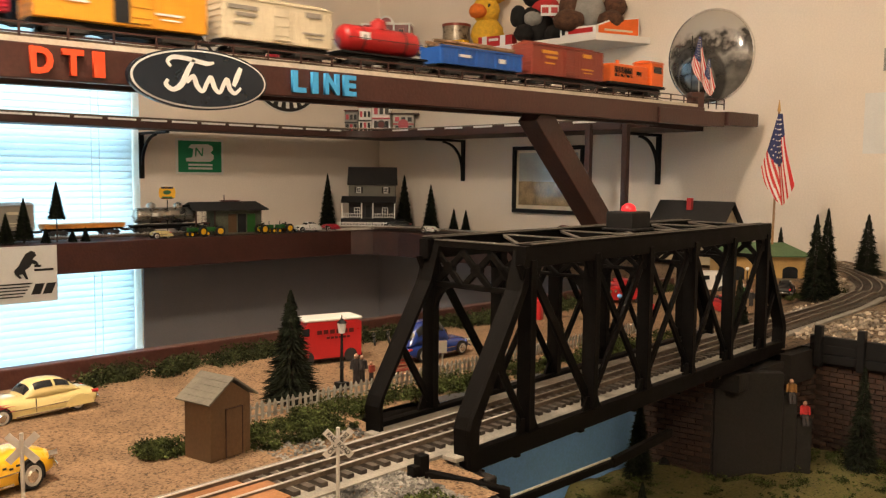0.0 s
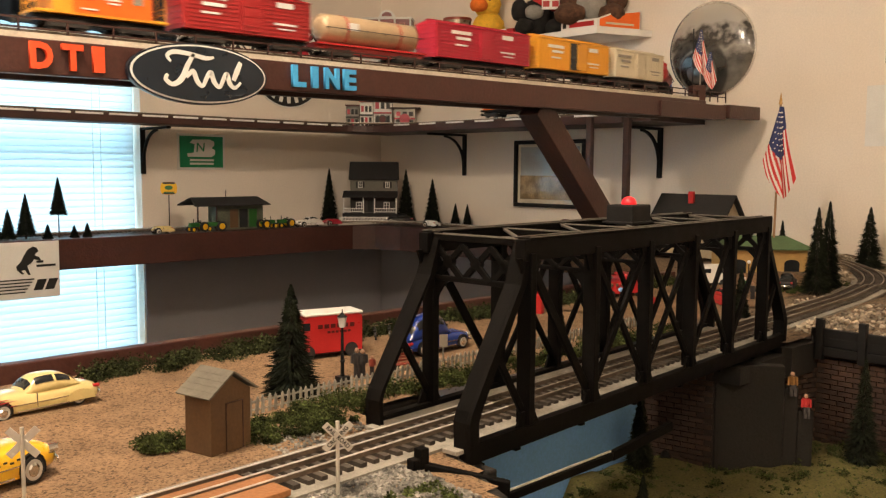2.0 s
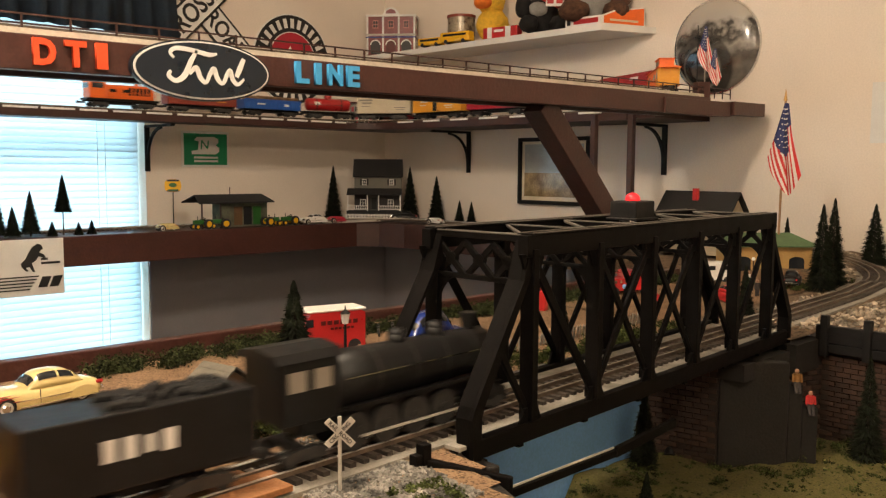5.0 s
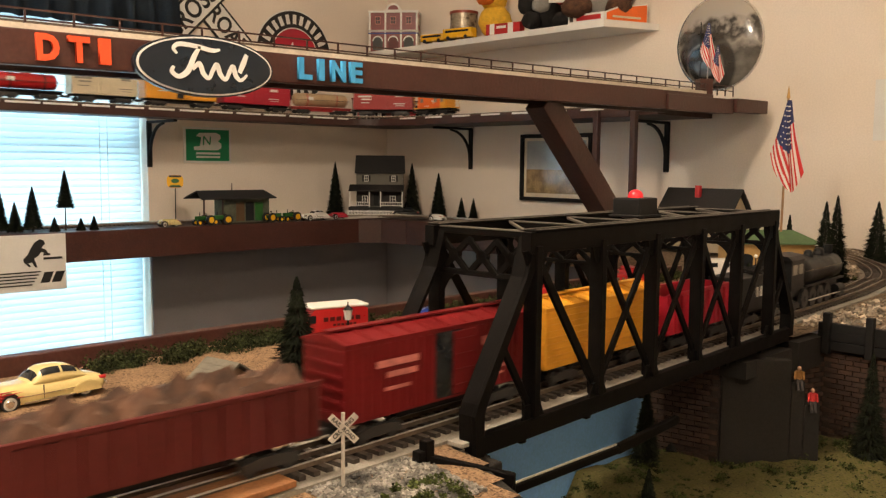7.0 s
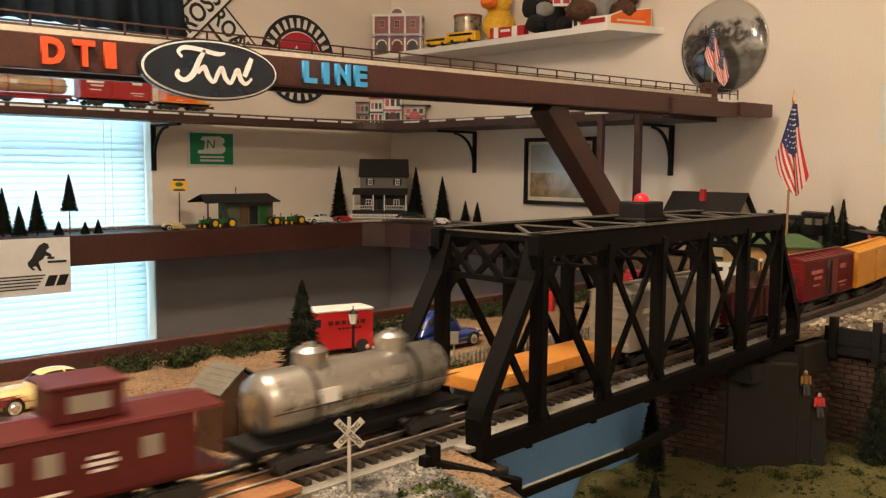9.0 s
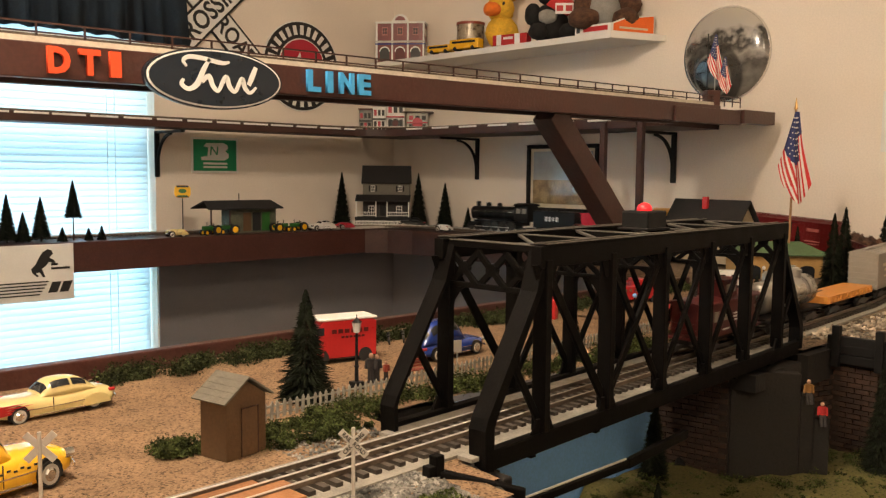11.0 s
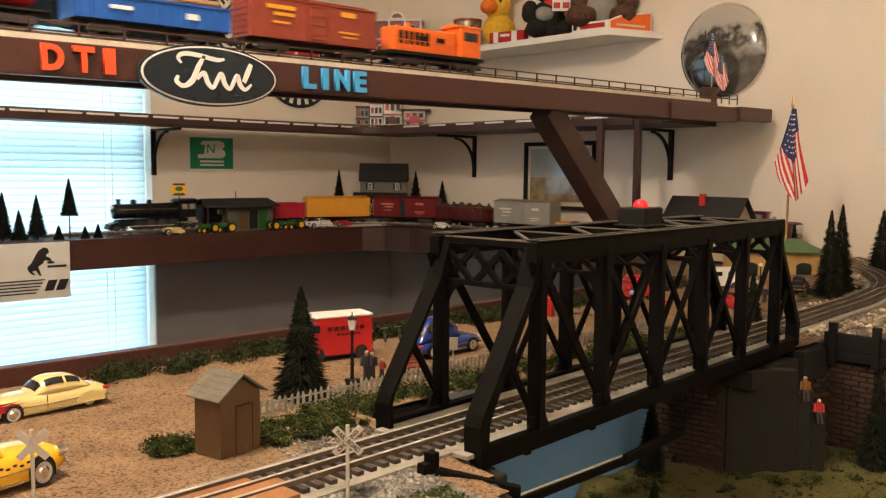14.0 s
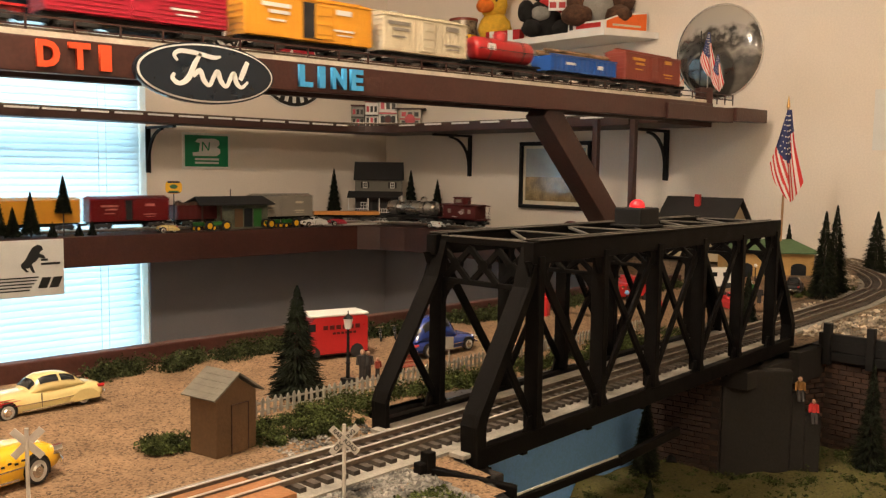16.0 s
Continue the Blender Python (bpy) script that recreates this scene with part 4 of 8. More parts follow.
def underframe(parent, L, w=0.05, mat=None):
    bm = B()
    box(bm, (0, 0, 0.0195), (L, w * 0.5, 0.006))
    box(bm, (0, 0, 0.016), (L * 0.4, 0.02, 0.01))
    part("underframe", bm, mat or BLACKM, parent)
    truck(parent, L / 2 - 0.042)
    truck(parent, -L / 2 + 0.042)
    coupler(parent, L / 2 + 0.007, 1)
    coupler(parent, -L / 2 - 0.007, -1)


def bars(parent, rows, mat, y, name="marking"):
    """Unreadable printing on a car's side: plain bars (x, z, width, height)."""
    for sy in (-1, 1):
        for x, z, w, h in rows:
            bm = B()
            box(bm, (x * -sy, sy * (y + 0.0004), z), (w, 0.0006, h))
            part(name, bm, mat, parent)


def boxcar(name, label, L, mat, roof_mat=None, H=0.066, W=0.054, door="closed", ribs="v", marks=PAPER):
    r = root(name, Matrix.Identity(4), label, "train car")
    underframe(r, L)
    z0, z1 = 0.022, 0.022 + H
    body = B()
    box(body, (0, 0, (z0 + z1) / 2), (L, W, z1 - z0), bevel=0.001)
    part("body", body, mat, r)
    def repeat(nm, size, spots):
        first = None
        for c in spots:
            if first is None:
                bm = B()
                box(bm, (0, 0, 0), size)
                first = part(nm, bm, mat, r)
                first.matrix_basis = pose(*c)
            else:
                share(nm, first, r, pose(*c))
    if ribs == "v":
        n = round(L / 0.0105)
        xs = [-L / 2 + 0.004 + i * (L - 0.008) / n for i in range(n + 1)]
        repeat("side_rib", (0.0022, 0.0022, z1 - z0 - 0.006), [(x, sy * W / 2, (z0 + z1) / 2) for x in xs if abs(x) > 0.02 for sy in (-1, 1)])
    elif ribs == "h":
        d = L / 2 - 0.024
        repeat("side_rib", (d, 0.002, 0.0022), [(sx * (0.022 + d / 2), sy * W / 2, z0 + 0.006 + i * (z1 - z0 - 0.01) / 8) for i in range(9) for sx in (-1, 1) for sy in (-1, 1)])
    repeat("end_rib", (0.0024, W - 0.006, 0.003), [(sx * L / 2, 0, z0 + 0.008 + i * (z1 - z0 - 0.014) / 5) for i in range(6) for sx in (-1, 1)])
    bm = B()
    extrude_poly(bm, [(-W / 2 - 0.0015, z1), (W / 2 + 0.0015, z1), (W / 2 + 0.0015, z1 + 0.0015), (0, z1 + 0.0075), (-W / 2 - 0.0015, z1 + 0.0015)], "x", -L / 2 - 0.001, L / 2 + 0.001)
    for i in range(11):
        x = -L / 2 + 0.006 + i * (L - 0.012) / 10
        for sy in (-1, 1):
            bar(bm, (x, sy * (W / 2), z1 + 0.002), (x, sy * 0.004, z1 + 0.0075), 0.0022, 0.0015)
    part("roof", bm, roof_mat or mat, r)
    bm = B()
    box(bm, (0, 0, z1 + 0.0092), (L - 0.004, 0.009, 0.0015))
    part("roof_walk", bm, roof_mat or mat, r)
    for sy in (-1, 1):
        bm = B()
        box(bm, (0, sy * (W / 2 + 0.0004), (z0 + z1) / 2), (0.034, 0.0012, z1 - z0 - 0.006))
        part("doorway", bm, WINDOWD if door == "open" else mat, r, "dark open doorway" if door == "open" else "")
        bm = B()
        dx = -sy * (0.02 if door == "open" else 0.0)
        box(bm, (dx, sy * (W / 2 + 0.0018), (z0 + z1) / 2), (0.03, 0.0018, z1 - z0 - 0.008), bevel=0.0005)
        for i in range(4):
            box(bm, (dx, sy * (W / 2 + 0.003), z0 + 0.012 + i * 0.014), (0.027, 0.0012, 0.0018))
        part("sliding_door", bm, mat, r)
    bm = B()
    for k in range(5):
        for sy in (-1, 1):
            bar(bm, (-sy * (L / 2 - 0.006) - 0.004, sy * (W / 2 + 0.0025), z0 + 0.006 + k * 0.012), (-sy * (L / 2 - 0.006) + 0.004, sy * (W / 2 + 0.0025), z0 + 0.006 + k * 0.012), 0.001, 0.001)
    part("ladder", bm, mat, r)
    if marks:
        bars(r, [(-0.065, z0 + 0.046, 0.05, 0.006), (-0.06, z0 + 0.036, 0.036, 0.005), (-0.065, z0 + 0.024, 0.03, 0.003), (0.06, z0 + 0.048, 0.03, 0.008), (0.06, z0 + 0.02, 0.04, 0.003), (0.062, z0 + 0.013, 0.03, 0.002)], marks, W / 2 + 0.0012)
    return r


def open_car(name, label, L, mat, H=0.036, W=0.054, load=None, load_mat=LOG, load_h=0.02, marks=None):
    """Gondola or hopper: floor, four thick walls with posts, and a load."""
    r = root(name, Matrix.Identity(4), label, "train car")
    underframe(r, L)
    z0, z1 = 0.022, 0.022 + H
    def piece(nm, c, size):
        bm = B()
        box(bm, c, size)
        return part(nm, bm, mat, r)
    piece("floor", (0, 0, z0 + 0.003), (L - 0.006, W - 0.006, 0.006))
    for sy in (-1, 1):
        piece("side_wall", (0, sy * (W / 2 - 0.0015), (z0 + z1) / 2), (L, 0.003, z1 - z0))
        piece("top_rail", (0, sy * (W / 2), z1 + 0.001), (L + 0.002, 0.0045, 0.003))
    for sx in (-1, 1):
        piece("end_wall", (sx * (L / 2 - 0.0015), 0, (z0 + z1) / 2 - 0.0005), (0.0028, W - 0.0062, z1 - z0))
    n = 12
    first = None
    for i in range(n + 1):
        x = -L / 2 + 0.006 + i * (L - 0.012) / n
        for sy in (-1, 1):
            m = pose(x, sy * (W / 2 + 0.0006), (z0 + z1) / 2)
            if first is None:
                first = piece("side_post", (0, 0, 0), (0.0035, 0.003, z1 - z0 - 0.004))
                first.matrix_basis = m
            else:
                share("side_post", first, r, m)
    if marks:
        bars(r, [(-0.05, z0 + H * 0.55, 0.03, 0.005), (0.05, z0 + H * 0.5, 0.018, 0.008)], marks, W / 2 + 0.0023)
    if load == "logs":
        bm = B()
        for i in range(46):
            y, z = random.uniform(-W / 2 + 0.008, W / 2 - 0.008), z1 - 0.004 + random.uniform(0, load_h)
            z -= abs(y) * 0.35
            x = random.uniform(-0.02, 0.02)
            k = random.uniform(0.5, 0.85) * L
            x = max(-L / 2 + k / 2 + 0.004, min(L / 2 - k / 2 - 0.004, x + random.uniform(-0.06, 0.06)))
            rod(bm, (x - k / 2, y, z + random.uniform(-0.002, 0.002)), (x + k / 2, y + random.uniform(-0.004, 0.004), z + random.uniform(-0.002, 0.002)), random.uniform(0.002, 0.0036), seg=6)
        box(bm, (0, 0, z1 - 0.006), (L - 0.01, W - 0.01, 0.01))
        part("log_load", bm, load_mat, r, "load of stacked logs")
    elif load == "heap":
        bm = B()
        n, k = 34, 9
        g = [[bm.verts.new((-L / 2 + 0.004 + i * (L - 0.008) / n, -W / 2 + 0.004 + j * (W - 0.008) / k, z1 - 0.004 + load_h * (0.45 + 0.8 * noise.noise((i * 0.35, j * 0.5, 9))) * math.sin(math.pi * j / k) ** 0.5 * min(1, (i + 0.4) / 2, (n - i + 0.4) / 2) + 0.002 * random.random())) for j in range(k + 1)] for i in range(n + 1)]
        for i in range(n):
            for j in range(k):
                bm.faces.new((g[i][j], g[i + 1][j], g[i + 1][j + 1], g[i][j + 1]))
        part("heaped_load", bm, load_mat, r, "heaped rough load")
    return r


def tank_car(name, label, L, mat, domes=(0.0,), R=0.024, frame_mat=None, band=True):
    r = root(name, Matrix.Identity(4), label, "train car")
    underframe(r, L, mat=frame_mat or BLACKM)
    bm = B()
    box(bm, (0, 0, 0.0235), (L, 0.044, 0.003))
    part("deck_frame", bm, frame_mat or BLACKM, r)
    zc = 0.028 + R
    bm = B()
    k = 22
    rings = []
    h = L / 2 - 0.012
    for x, f in ((-h, 0.45), (-h + 0.002, 0.72), (-h + 0.005, 0.9), (-h + 0.01, 1.0), (h - 0.01, 1.0), (h - 0.005, 0.9), (h - 0.002, 0.72), (h, 0.45)):
        rings.append([(x, R * f * math.cos(2 * math.pi * i / k), zc + R * f * math.sin(2 * math.pi * i / k)) for i in range(k)])
    loft(bm, rings)
    part("tank", bm, mat, r, smooth=True)
    for x in domes:
        bm = B()
        rod(bm, (x, 0, zc + R * 0.85), (x, 0, zc + R + 0.010), 0.0135, seg=20)
        rod(bm, (x, 0, zc + R + 0.010), (x, 0, zc + R + 0.0135), 0.0135, 0.009, seg=20)
        rod(bm, (x, 0, zc + R + 0.013), (x, 0, zc + R + 0.0165), 0.005, seg=12)
        part("dome", bm, mat, r)
    if band:
        for x in (-h * 0.55, h * 0.55):
            bm = B()
            bmesh.ops.create_cone(bm, cap_ends=False, segments=24, radius1=R + 0.0008, radius2=R + 0.0008, depth=0.004, matrix=Matrix.Translation((x, 0, zc)) @ Matrix.Rotation(radians(90), 4, "Y"))
            part("strap", bm, frame_mat or DARKM, r)
    bm = B()
    for sy in (-1, 1):
        bar(bm, (-h, sy * (R + 0.004), zc - 0.002), (h, sy * (R + 0.004), zc - 0.002), 0.001, 0.001)
        for i in range(6):
            x = -h + 0.006 + i * (2 * h - 0.012) / 5
            bar(bm, (x, sy * (R + 0.004), zc - 0.002), (x, sy * (R - 0.001), zc - 0.004), 0.001, 0.001)
    part("grab_rail", bm, DARKM, r)
    bars(r, [(-0.045, zc + 0.003, 0.02, 0.012)], PAPER, R - 0.0005)
    return r


def flat_car(name, label, L, mat):
    r = root(name, Matrix.Identity(4), label, "train car")
    underframe(r, L)
    bm = B()
    box(bm, (0, 0, 0.029), (L, 0.054, 0.013), bevel=0.001)
    part("deck", bm, mat, r)
    first = None
    for i in range(14):
        x = -L / 2 + 0.008 + i * (L - 0.016) / 13
        for sy in (-1, 1):
            if first is None:
                bm = B()
                box(bm, (0, 0, 0), (0.004, 0.003, 0.008))
                first = part("stake_pocket", bm, mat, r)
                first.matrix_basis = pose(x, sy * 0.0275, 0.029)
            else:
                share("stake_pocket", first, r, pose(x, sy * 0.0275, 0.029))
    return r


def caboose(name, label, L, mat, roof_mat=None, end_mat=None, W=0.052, cx=0.008):
    r = root(name, Matrix.Identity(4), label, "train car")
    underframe(r, L)
    z0, z1 = 0.022, 0.068
    b = L - 0.044
    bm = B()
    box(bm, (0, 0, (z0 + z1) / 2), (b, W, z1 - z0), bevel=0.001)
    part("body", bm, mat, r)
    bm = B()
    box(bm, (0, 0, 0.024), (L, W, 0.004), bevel=0.0008)
    part("platform", bm, end_mat or mat, r)
    if end_mat:
        bm = B()
        box(bm, (-b / 2 + 0.012, 0, (z0 + z1) / 2), (0.0255, W + 0.0008, z1 - z0 - 0.001), bevel=0.0008)
        part("end_panel", bm, end_mat, r, "yellow painted end")
    bm = B()
    extrude_poly(bm, [(-W / 2 - 0.003, z1), (W / 2 + 0.003, z1), (W / 2 + 0.002, z1 + 0.002), (0, z1 + 0.0065), (-W / 2 - 0.002, z1 + 0.002)], "x", -L / 2 + 0.004, L / 2 - 0.004)
    part("roof", bm, roof_mat or mat, r)
    bm = B()
    box(bm, (cx, 0, z1 + 0.015), (0.046, W * 0.72, 0.022), bevel=0.001)
    part("cupola", bm, mat, r)
    bm = B()
    box(bm, (cx, 0, z1 + 0.0275), (0.052, W * 0.82, 0.003), bevel=0.001)
    part("cupola_roof", bm, roof_mat or mat, r)
    for sy in (-1, 1):
        for x in (-0.05, -0.02, 0.045):
            bm = B()
            box(bm, (x, sy * (W / 2 + 0.0006), 0.05), (0.013, 0.0014, 0.014), bevel=0.0003)
            part("window", bm, GREYW, r, "pale window")
        bm = B()
        box(bm, (cx, sy * (W * 0.36 + 0.0006), z1 + 0.016), (0.026, 0.0014, 0.011))
        part("cupola_window", bm, GREYW, r)
    for sx in (-1, 1):
        bm = B()
        for sy in (-1, 1):
            rod(bm, (sx * (L / 2 - 0.003), sy * (W / 2 - 0.003), 0.026), (sx * (L / 2 - 0.003), sy * (W / 2 - 0.003), z1), 0.0009, seg=6)
        for z in (0.036, 0.044):
            bar(bm, (sx * (L / 2 - 0.003), -W / 2 + 0.003, z), (sx * (L / 2 - 0.003), W / 2 - 0.003, z), 0.0012, 0.0012)
        rod(bm, (sx * (L / 2 - 0.002), 0, 0.026), (sx * (L / 2 - 0.002), 0, z1), 0.0008, seg=6)
        part("end_railing", bm, end_mat or mat, r)
    bars(r, [(0.012, 0.05, 0.016, 0.002), (0.012, 0.0455, 0.02, 0.0025), (0.012, 0.041, 0.014, 0.002), (-0.02, 0.031, 0.02, 0.002)], PAPER, W / 2 + 0.0006)
    bm = B()
    rod(bm, (-0.035, 0.012, z1), (-0.035, 0.012, z1 + 0.018), 0.0025, seg=8)
    part("stove_pipe", bm, DARKM, r)
    return r


def steam_engine(name, label, L=0.285):
    r = root(name, Matrix.Identity(4), label, "locomotive")
    h = L / 2
    zc, R = 0.058, 0.0225

    def lathe(x, f, z=zc):
        return [(x, R * f * math.cos(2 * math.pi * i / 20), z + R * f * math.sin(2 * math.pi * i / 20)) for i in range(20)]
    bm = B()
    loft(bm, [lathe(h - 0.02, 0.6), lathe(h - 0.022, 0.97), lathe(h - 0.07, 1.0), lathe(-h + 0.11, 1.06), lathe(-h + 0.06, 1.14)])
    part("boiler", bm, ENGINE, r, smooth=True)
    bm = B()
    for x in (h - 0.05, h - 0.09, h - 0.13, -h + 0.11):
        bmesh.ops.create_cone(bm, cap_ends=False, segments=24, radius1=R * 1.08, radius2=R * 1.08, depth=0.0025, matrix=Matrix.Translation((x, 0, zc)) @ Matrix.Rotation(radians(90), 4, "Y"))
    part("boiler_bands", bm, DARKM, r)
    bm = B()
    rod(bm, (h - 0.038, 0, zc + R * 0.9), (h - 0.038, 0, zc + R + 0.015), 0.0065, 0.008, seg=14)
    part("smoke_stack", bm, ENGINE, r)
    for x, rr in ((h - 0.085, 0.009), (h - 0.135, 0.008)):
        bm = B()
        rod(bm, (x, 0, zc + R * 0.8), (x, 0, zc + R + 0.007), rr, seg=14)
        ball(bm, (x, 0, zc + R + 0.007), rr, 12, (1, 1, 0.7))
        part("steam_dome", bm, ENGINE, r, smooth=True)
    bm = B()
    box(bm, (-h + 0.034, 0, 0.061), (0.056, 0.052, 0.05), bevel=0.001)
    part("cab", bm, ENGINE, r)
    bm = B()
    extrude_poly(bm, [(-0.029, 0.086), (0.029, 0.086), (0.022, 0.092), (0, 0.095), (-0.022, 0.092)], "x", -h + 0.0, -h + 0.066)
    part("cab_roof", bm, ENGINE, r)
    for sy in (-1, 1):
        for dx in (0.02, 0.045):
            bm = B()
            box(bm, (-h + dx, sy * 0.0264, 0.07), (0.017, 0.0012, 0.016))
            part("cab_window", bm, GREYW, r)
        bm = B()
        box(bm, (0.02, sy * 0.024, 0.039), (L - 0.1, 0.006, 0.003))
        part("running_board", bm, ENGINE, r)
        bm = B()
        bar(bm, (h - 0.03, sy * 0.025, 0.064), (-h + 0.07, sy * 0.026, 0.064), 0.001, 0.001)
        part("handrail", bm, CHROME, r)
        bm = B()
        rod(bm, (h - 0.064, sy * 0.023, 0.02), (h - 0.03, sy * 0.023, 0.02), 0.008, seg=12)
        part("cylinder", bm, ENGINE, r)
        bm = B()
        bar(bm, (h - 0.05, sy * 0.0275, 0.014), (-h + 0.085, sy * 0.0275, 0.014), 0.0015, 0.003, up=(0, 1, 0))
        part("side_rod", bm, STEEL, r)
        for i in range(4):
            bm = B()
            x = h - 0.095 - i * 0.036
            rod(bm, (x, sy * 0.0165, 0.0165), (x, sy * 0.022, 0.0165), 0.0165, seg=20)
            rod(bm, (x, sy * 0.022, 0.0165), (x, sy * 0.024, 0.0165), 0.005, seg=10)
            part("drive_wheel", bm, DARKM, r)
    bm = B()
    box(bm, (0.0, 0, 0.028), (L - 0.06, 0.03, 0.012))
    part("chassis", bm, ENGINE, r)
    bm = B()
    extrude_poly(bm, [(h - 0.022, 0.026), (h - 0.004, 0.02), (h, 0.006), (h - 0.02, 0.006)], "y", -0.02, 0.02)
    part("pilot", bm, ENGINE, r)
    bm = B()
    rod(bm, (h - 0.024, 0, zc + 0.012), (h - 0.014, 0, zc + 0.012), 0.006, seg=12)
    part("headlamp", bm, CREAM, r, "pale headlamp")
    truck(r, h - 0.035, 0.008, 0.026)
    truck(r, -h + 0.03, 0.008, 0.026)
    coupler(r, -h - 0.005, -1)
    return r


def tender(name, label, L=0.165):
    r = root(name, Matrix.Identity(4), label, "train car")
    underframe(r, L)
    bm = B()
    box(bm, (0, 0, 0.048), (L, 0.052, 0.052), bevel=0.0015)
    part("tank_body", bm, ENGINE, r)
    bm = B()
    for i in range(60):
        ball(bm, (random.uniform(-0.02, L / 2 - 0.012), random.uniform(-0.018, 0.018), 0.075), random.uniform(0.003, 0.006), 6)
    part("coal_load", bm, BLACKM, r)
    bars(r, [(-0.028, 0.05, 0.008, 0.015), (-0.014, 0.05, 0.008, 0.015), (0.0, 0.05, 0.006, 0.012), (0.014, 0.05, 0.009, 0.015)], PAPER, 0.0262)
    return r


def diesel(name, label, L, mat):
    """Small end-cab switcher: cab behind, long low hood."""
    r = root(name, Matrix.Identity(4), label, "locomotive")
    h = L / 2
    underframe(r, L)
    bm = B()
    box(bm, (0, 0, 0.0235), (L, 0.054, 0.006), bevel=0.0008)
    part("frame", bm, BLACKM, r)
    bm = B()
    box(bm, (-0.024, 0, 0.047), (L - 0.075, 0.036, 0.042), bevel=0.003)
    part("hood", bm, mat, r)
    bm = B()
    box(bm, (h - 0.033, 0, 0.0525), (0.05, 0.052, 0.053), bevel=0.002)
    part("cab", bm, mat, r)
    bm = B()
    extrude_poly(bm, [(-0.027, 0.079), (0.027, 0.079), (0.02, 0.0835), (0, 0.086), (-0.02, 0.0835)], "x", h - 0.062, h - 0.004)
    part("cab_roof", bm, mat, r)
    for sy in (-1, 1):
        bm = B()
        box(bm, (h - 0.033, sy * 0.0264, 0.063), (0.034, 0.0012, 0.015))
        part("cab_window", bm, WINDOWD, r)
        bm = B()
        for i in range(7):
            bar(bm, (-h + 0.012 + i * 0.022, sy * 0.0255, 0.026), (-h + 0.012 + i * 0.022, sy * 0.0255, 0.045), 0.001, 0.001)
        bar(bm, (-h + 0.006, sy * 0.0255, 0.045), (h - 0.062, sy * 0.0255, 0.045), 0.001, 0.001)
        part("handrail", bm, mat, r)
        bm = B()
        for i in range(6):
            box(bm, (-h + 0.03 + i * 0.012, sy * 0.0184, 0.05), (0.008, 0.0012, 0.022))
        part("louvre", bm, BLACKM, r)
    bm = B()
    box(bm, (h - 0.0075, 0, 0.063), (0.0012, 0.04, 0.015))
    part("front_window", bm, WINDOWD, r)
    bm = B()
    rod(bm, (-0.05, 0, 0.066), (-0.05, 0, 0.078), 0.0045, seg=10)
    part("exhaust_stack", bm, mat, r)
    bars(r, [(-0.03, 0.05, 0.02, 0.01), (0.01, 0.05, 0.02, 0.01)], BLACKM, 0.0186)
    return r


# lower train, from its engine back: (maker, front's distance ahead of the first red car's front, length)
LOWER = []


def add_low(thing, front, pitch):
    LOWER.append((thing, front - pitch / 2))


add_low(steam_engine("steam_engine", "black model steam engine on the track"), 0.485, 0.295)
add_low(tender("tender", "black coal tender with pale lettering"), 0.19, 0.19)
add_low(open_car("hopper_car", "crimson model hopper car", 0.198, CRIMSON, H=0.05, load=None), 0.0, 0.222)
add_low(boxcar("boxcar", "golden yellow ribbed model boxcar", 0.236, YELLOW, ribs="h", marks=None, H=0.064), -0.222, 0.262)
add_low(boxcar("boxcar", "red model boxcar with open side doors", 0.246, DEEPRED, door="open", marks=FADED), -0.484, 0.272)
add_low(open_car("gondola_car", "dark red gondola car heaped with brown bark", 0.25, MAROON, H=0.042, load="heap", load_mat=BARK, load_h=0.026), -0.756, 0.277)
add_low(boxcar("refrigerator_car", "greyish white model refrigerator car", 0.236, GREYW, ribs="", marks=CREAM, H=0.068), -1.033, 0.262)
add_low(flat_car("flat_car", "orange model flat car, empty", 0.236, FLATO), -1.295, 0.262)
add_low(tank_car("tank_car", "silver two-dome model tank car", 0.226, SILVER, domes=(-0.045, 0.045), R=0.025), -1.557, 0.252)
add_low(caboose("caboose", "maroon model caboose with cupola", 0.2, MAROON), -1.809, 0.225)

# upper train, from its engine back
UPPER = []
uf = 0.0
for thing, pitch in (
    (diesel("diesel_switcher", "bright orange model diesel switcher", 0.222, ORANGE), 0.25),
    (boxcar("boxcar", "oxide red model boxcar with yellow lettering", 0.236, RUST, ribs="v", marks=YELLOW, H=0.058), 0.268),
    (open_car("gondola_car", "blue model gondola car loaded with logs", 0.22, BLUE, H=0.03, load="logs", marks=PAPER), 0.25),
    (tank_car("tank_car", "bright red single-dome model tank car", 0.19, REDB, domes=(0.0,), R=0.0215), 0.213),
    (boxcar("refrigerator_car", "cream model refrigerator car", 0.194, CREAM, marks=GREYW, H=0.058), 0.215),
    (boxcar("boxcar", "golden yellow model boxcar with open doors", 0.236, YELLOW, ribs="v", door="open", H=0.06), 0.265),
    (boxcar("boxcar", "crimson ribbed model boxcar", 0.252, CRIMSON, ribs="h", H=0.058), 0.278),
    (tank_car("tank_load_car", "tan cylindrical tank on a red flat car", 0.23, TAN, domes=(), R=0.0225, frame_mat=REDB), 0.245),
    (boxcar("boxcar", "red model boxcar with ribbed sides", 0.214, RED, ribs="h", H=0.056), 0.237),
    (caboose("caboose", "orange caboose with yellow end", 0.175, ORANGE, end_mat=YELLOW, cx=-0.018), 0.195),
):
    UPPER.append((thing, uf - pitch / 2))
    uf -= pitch


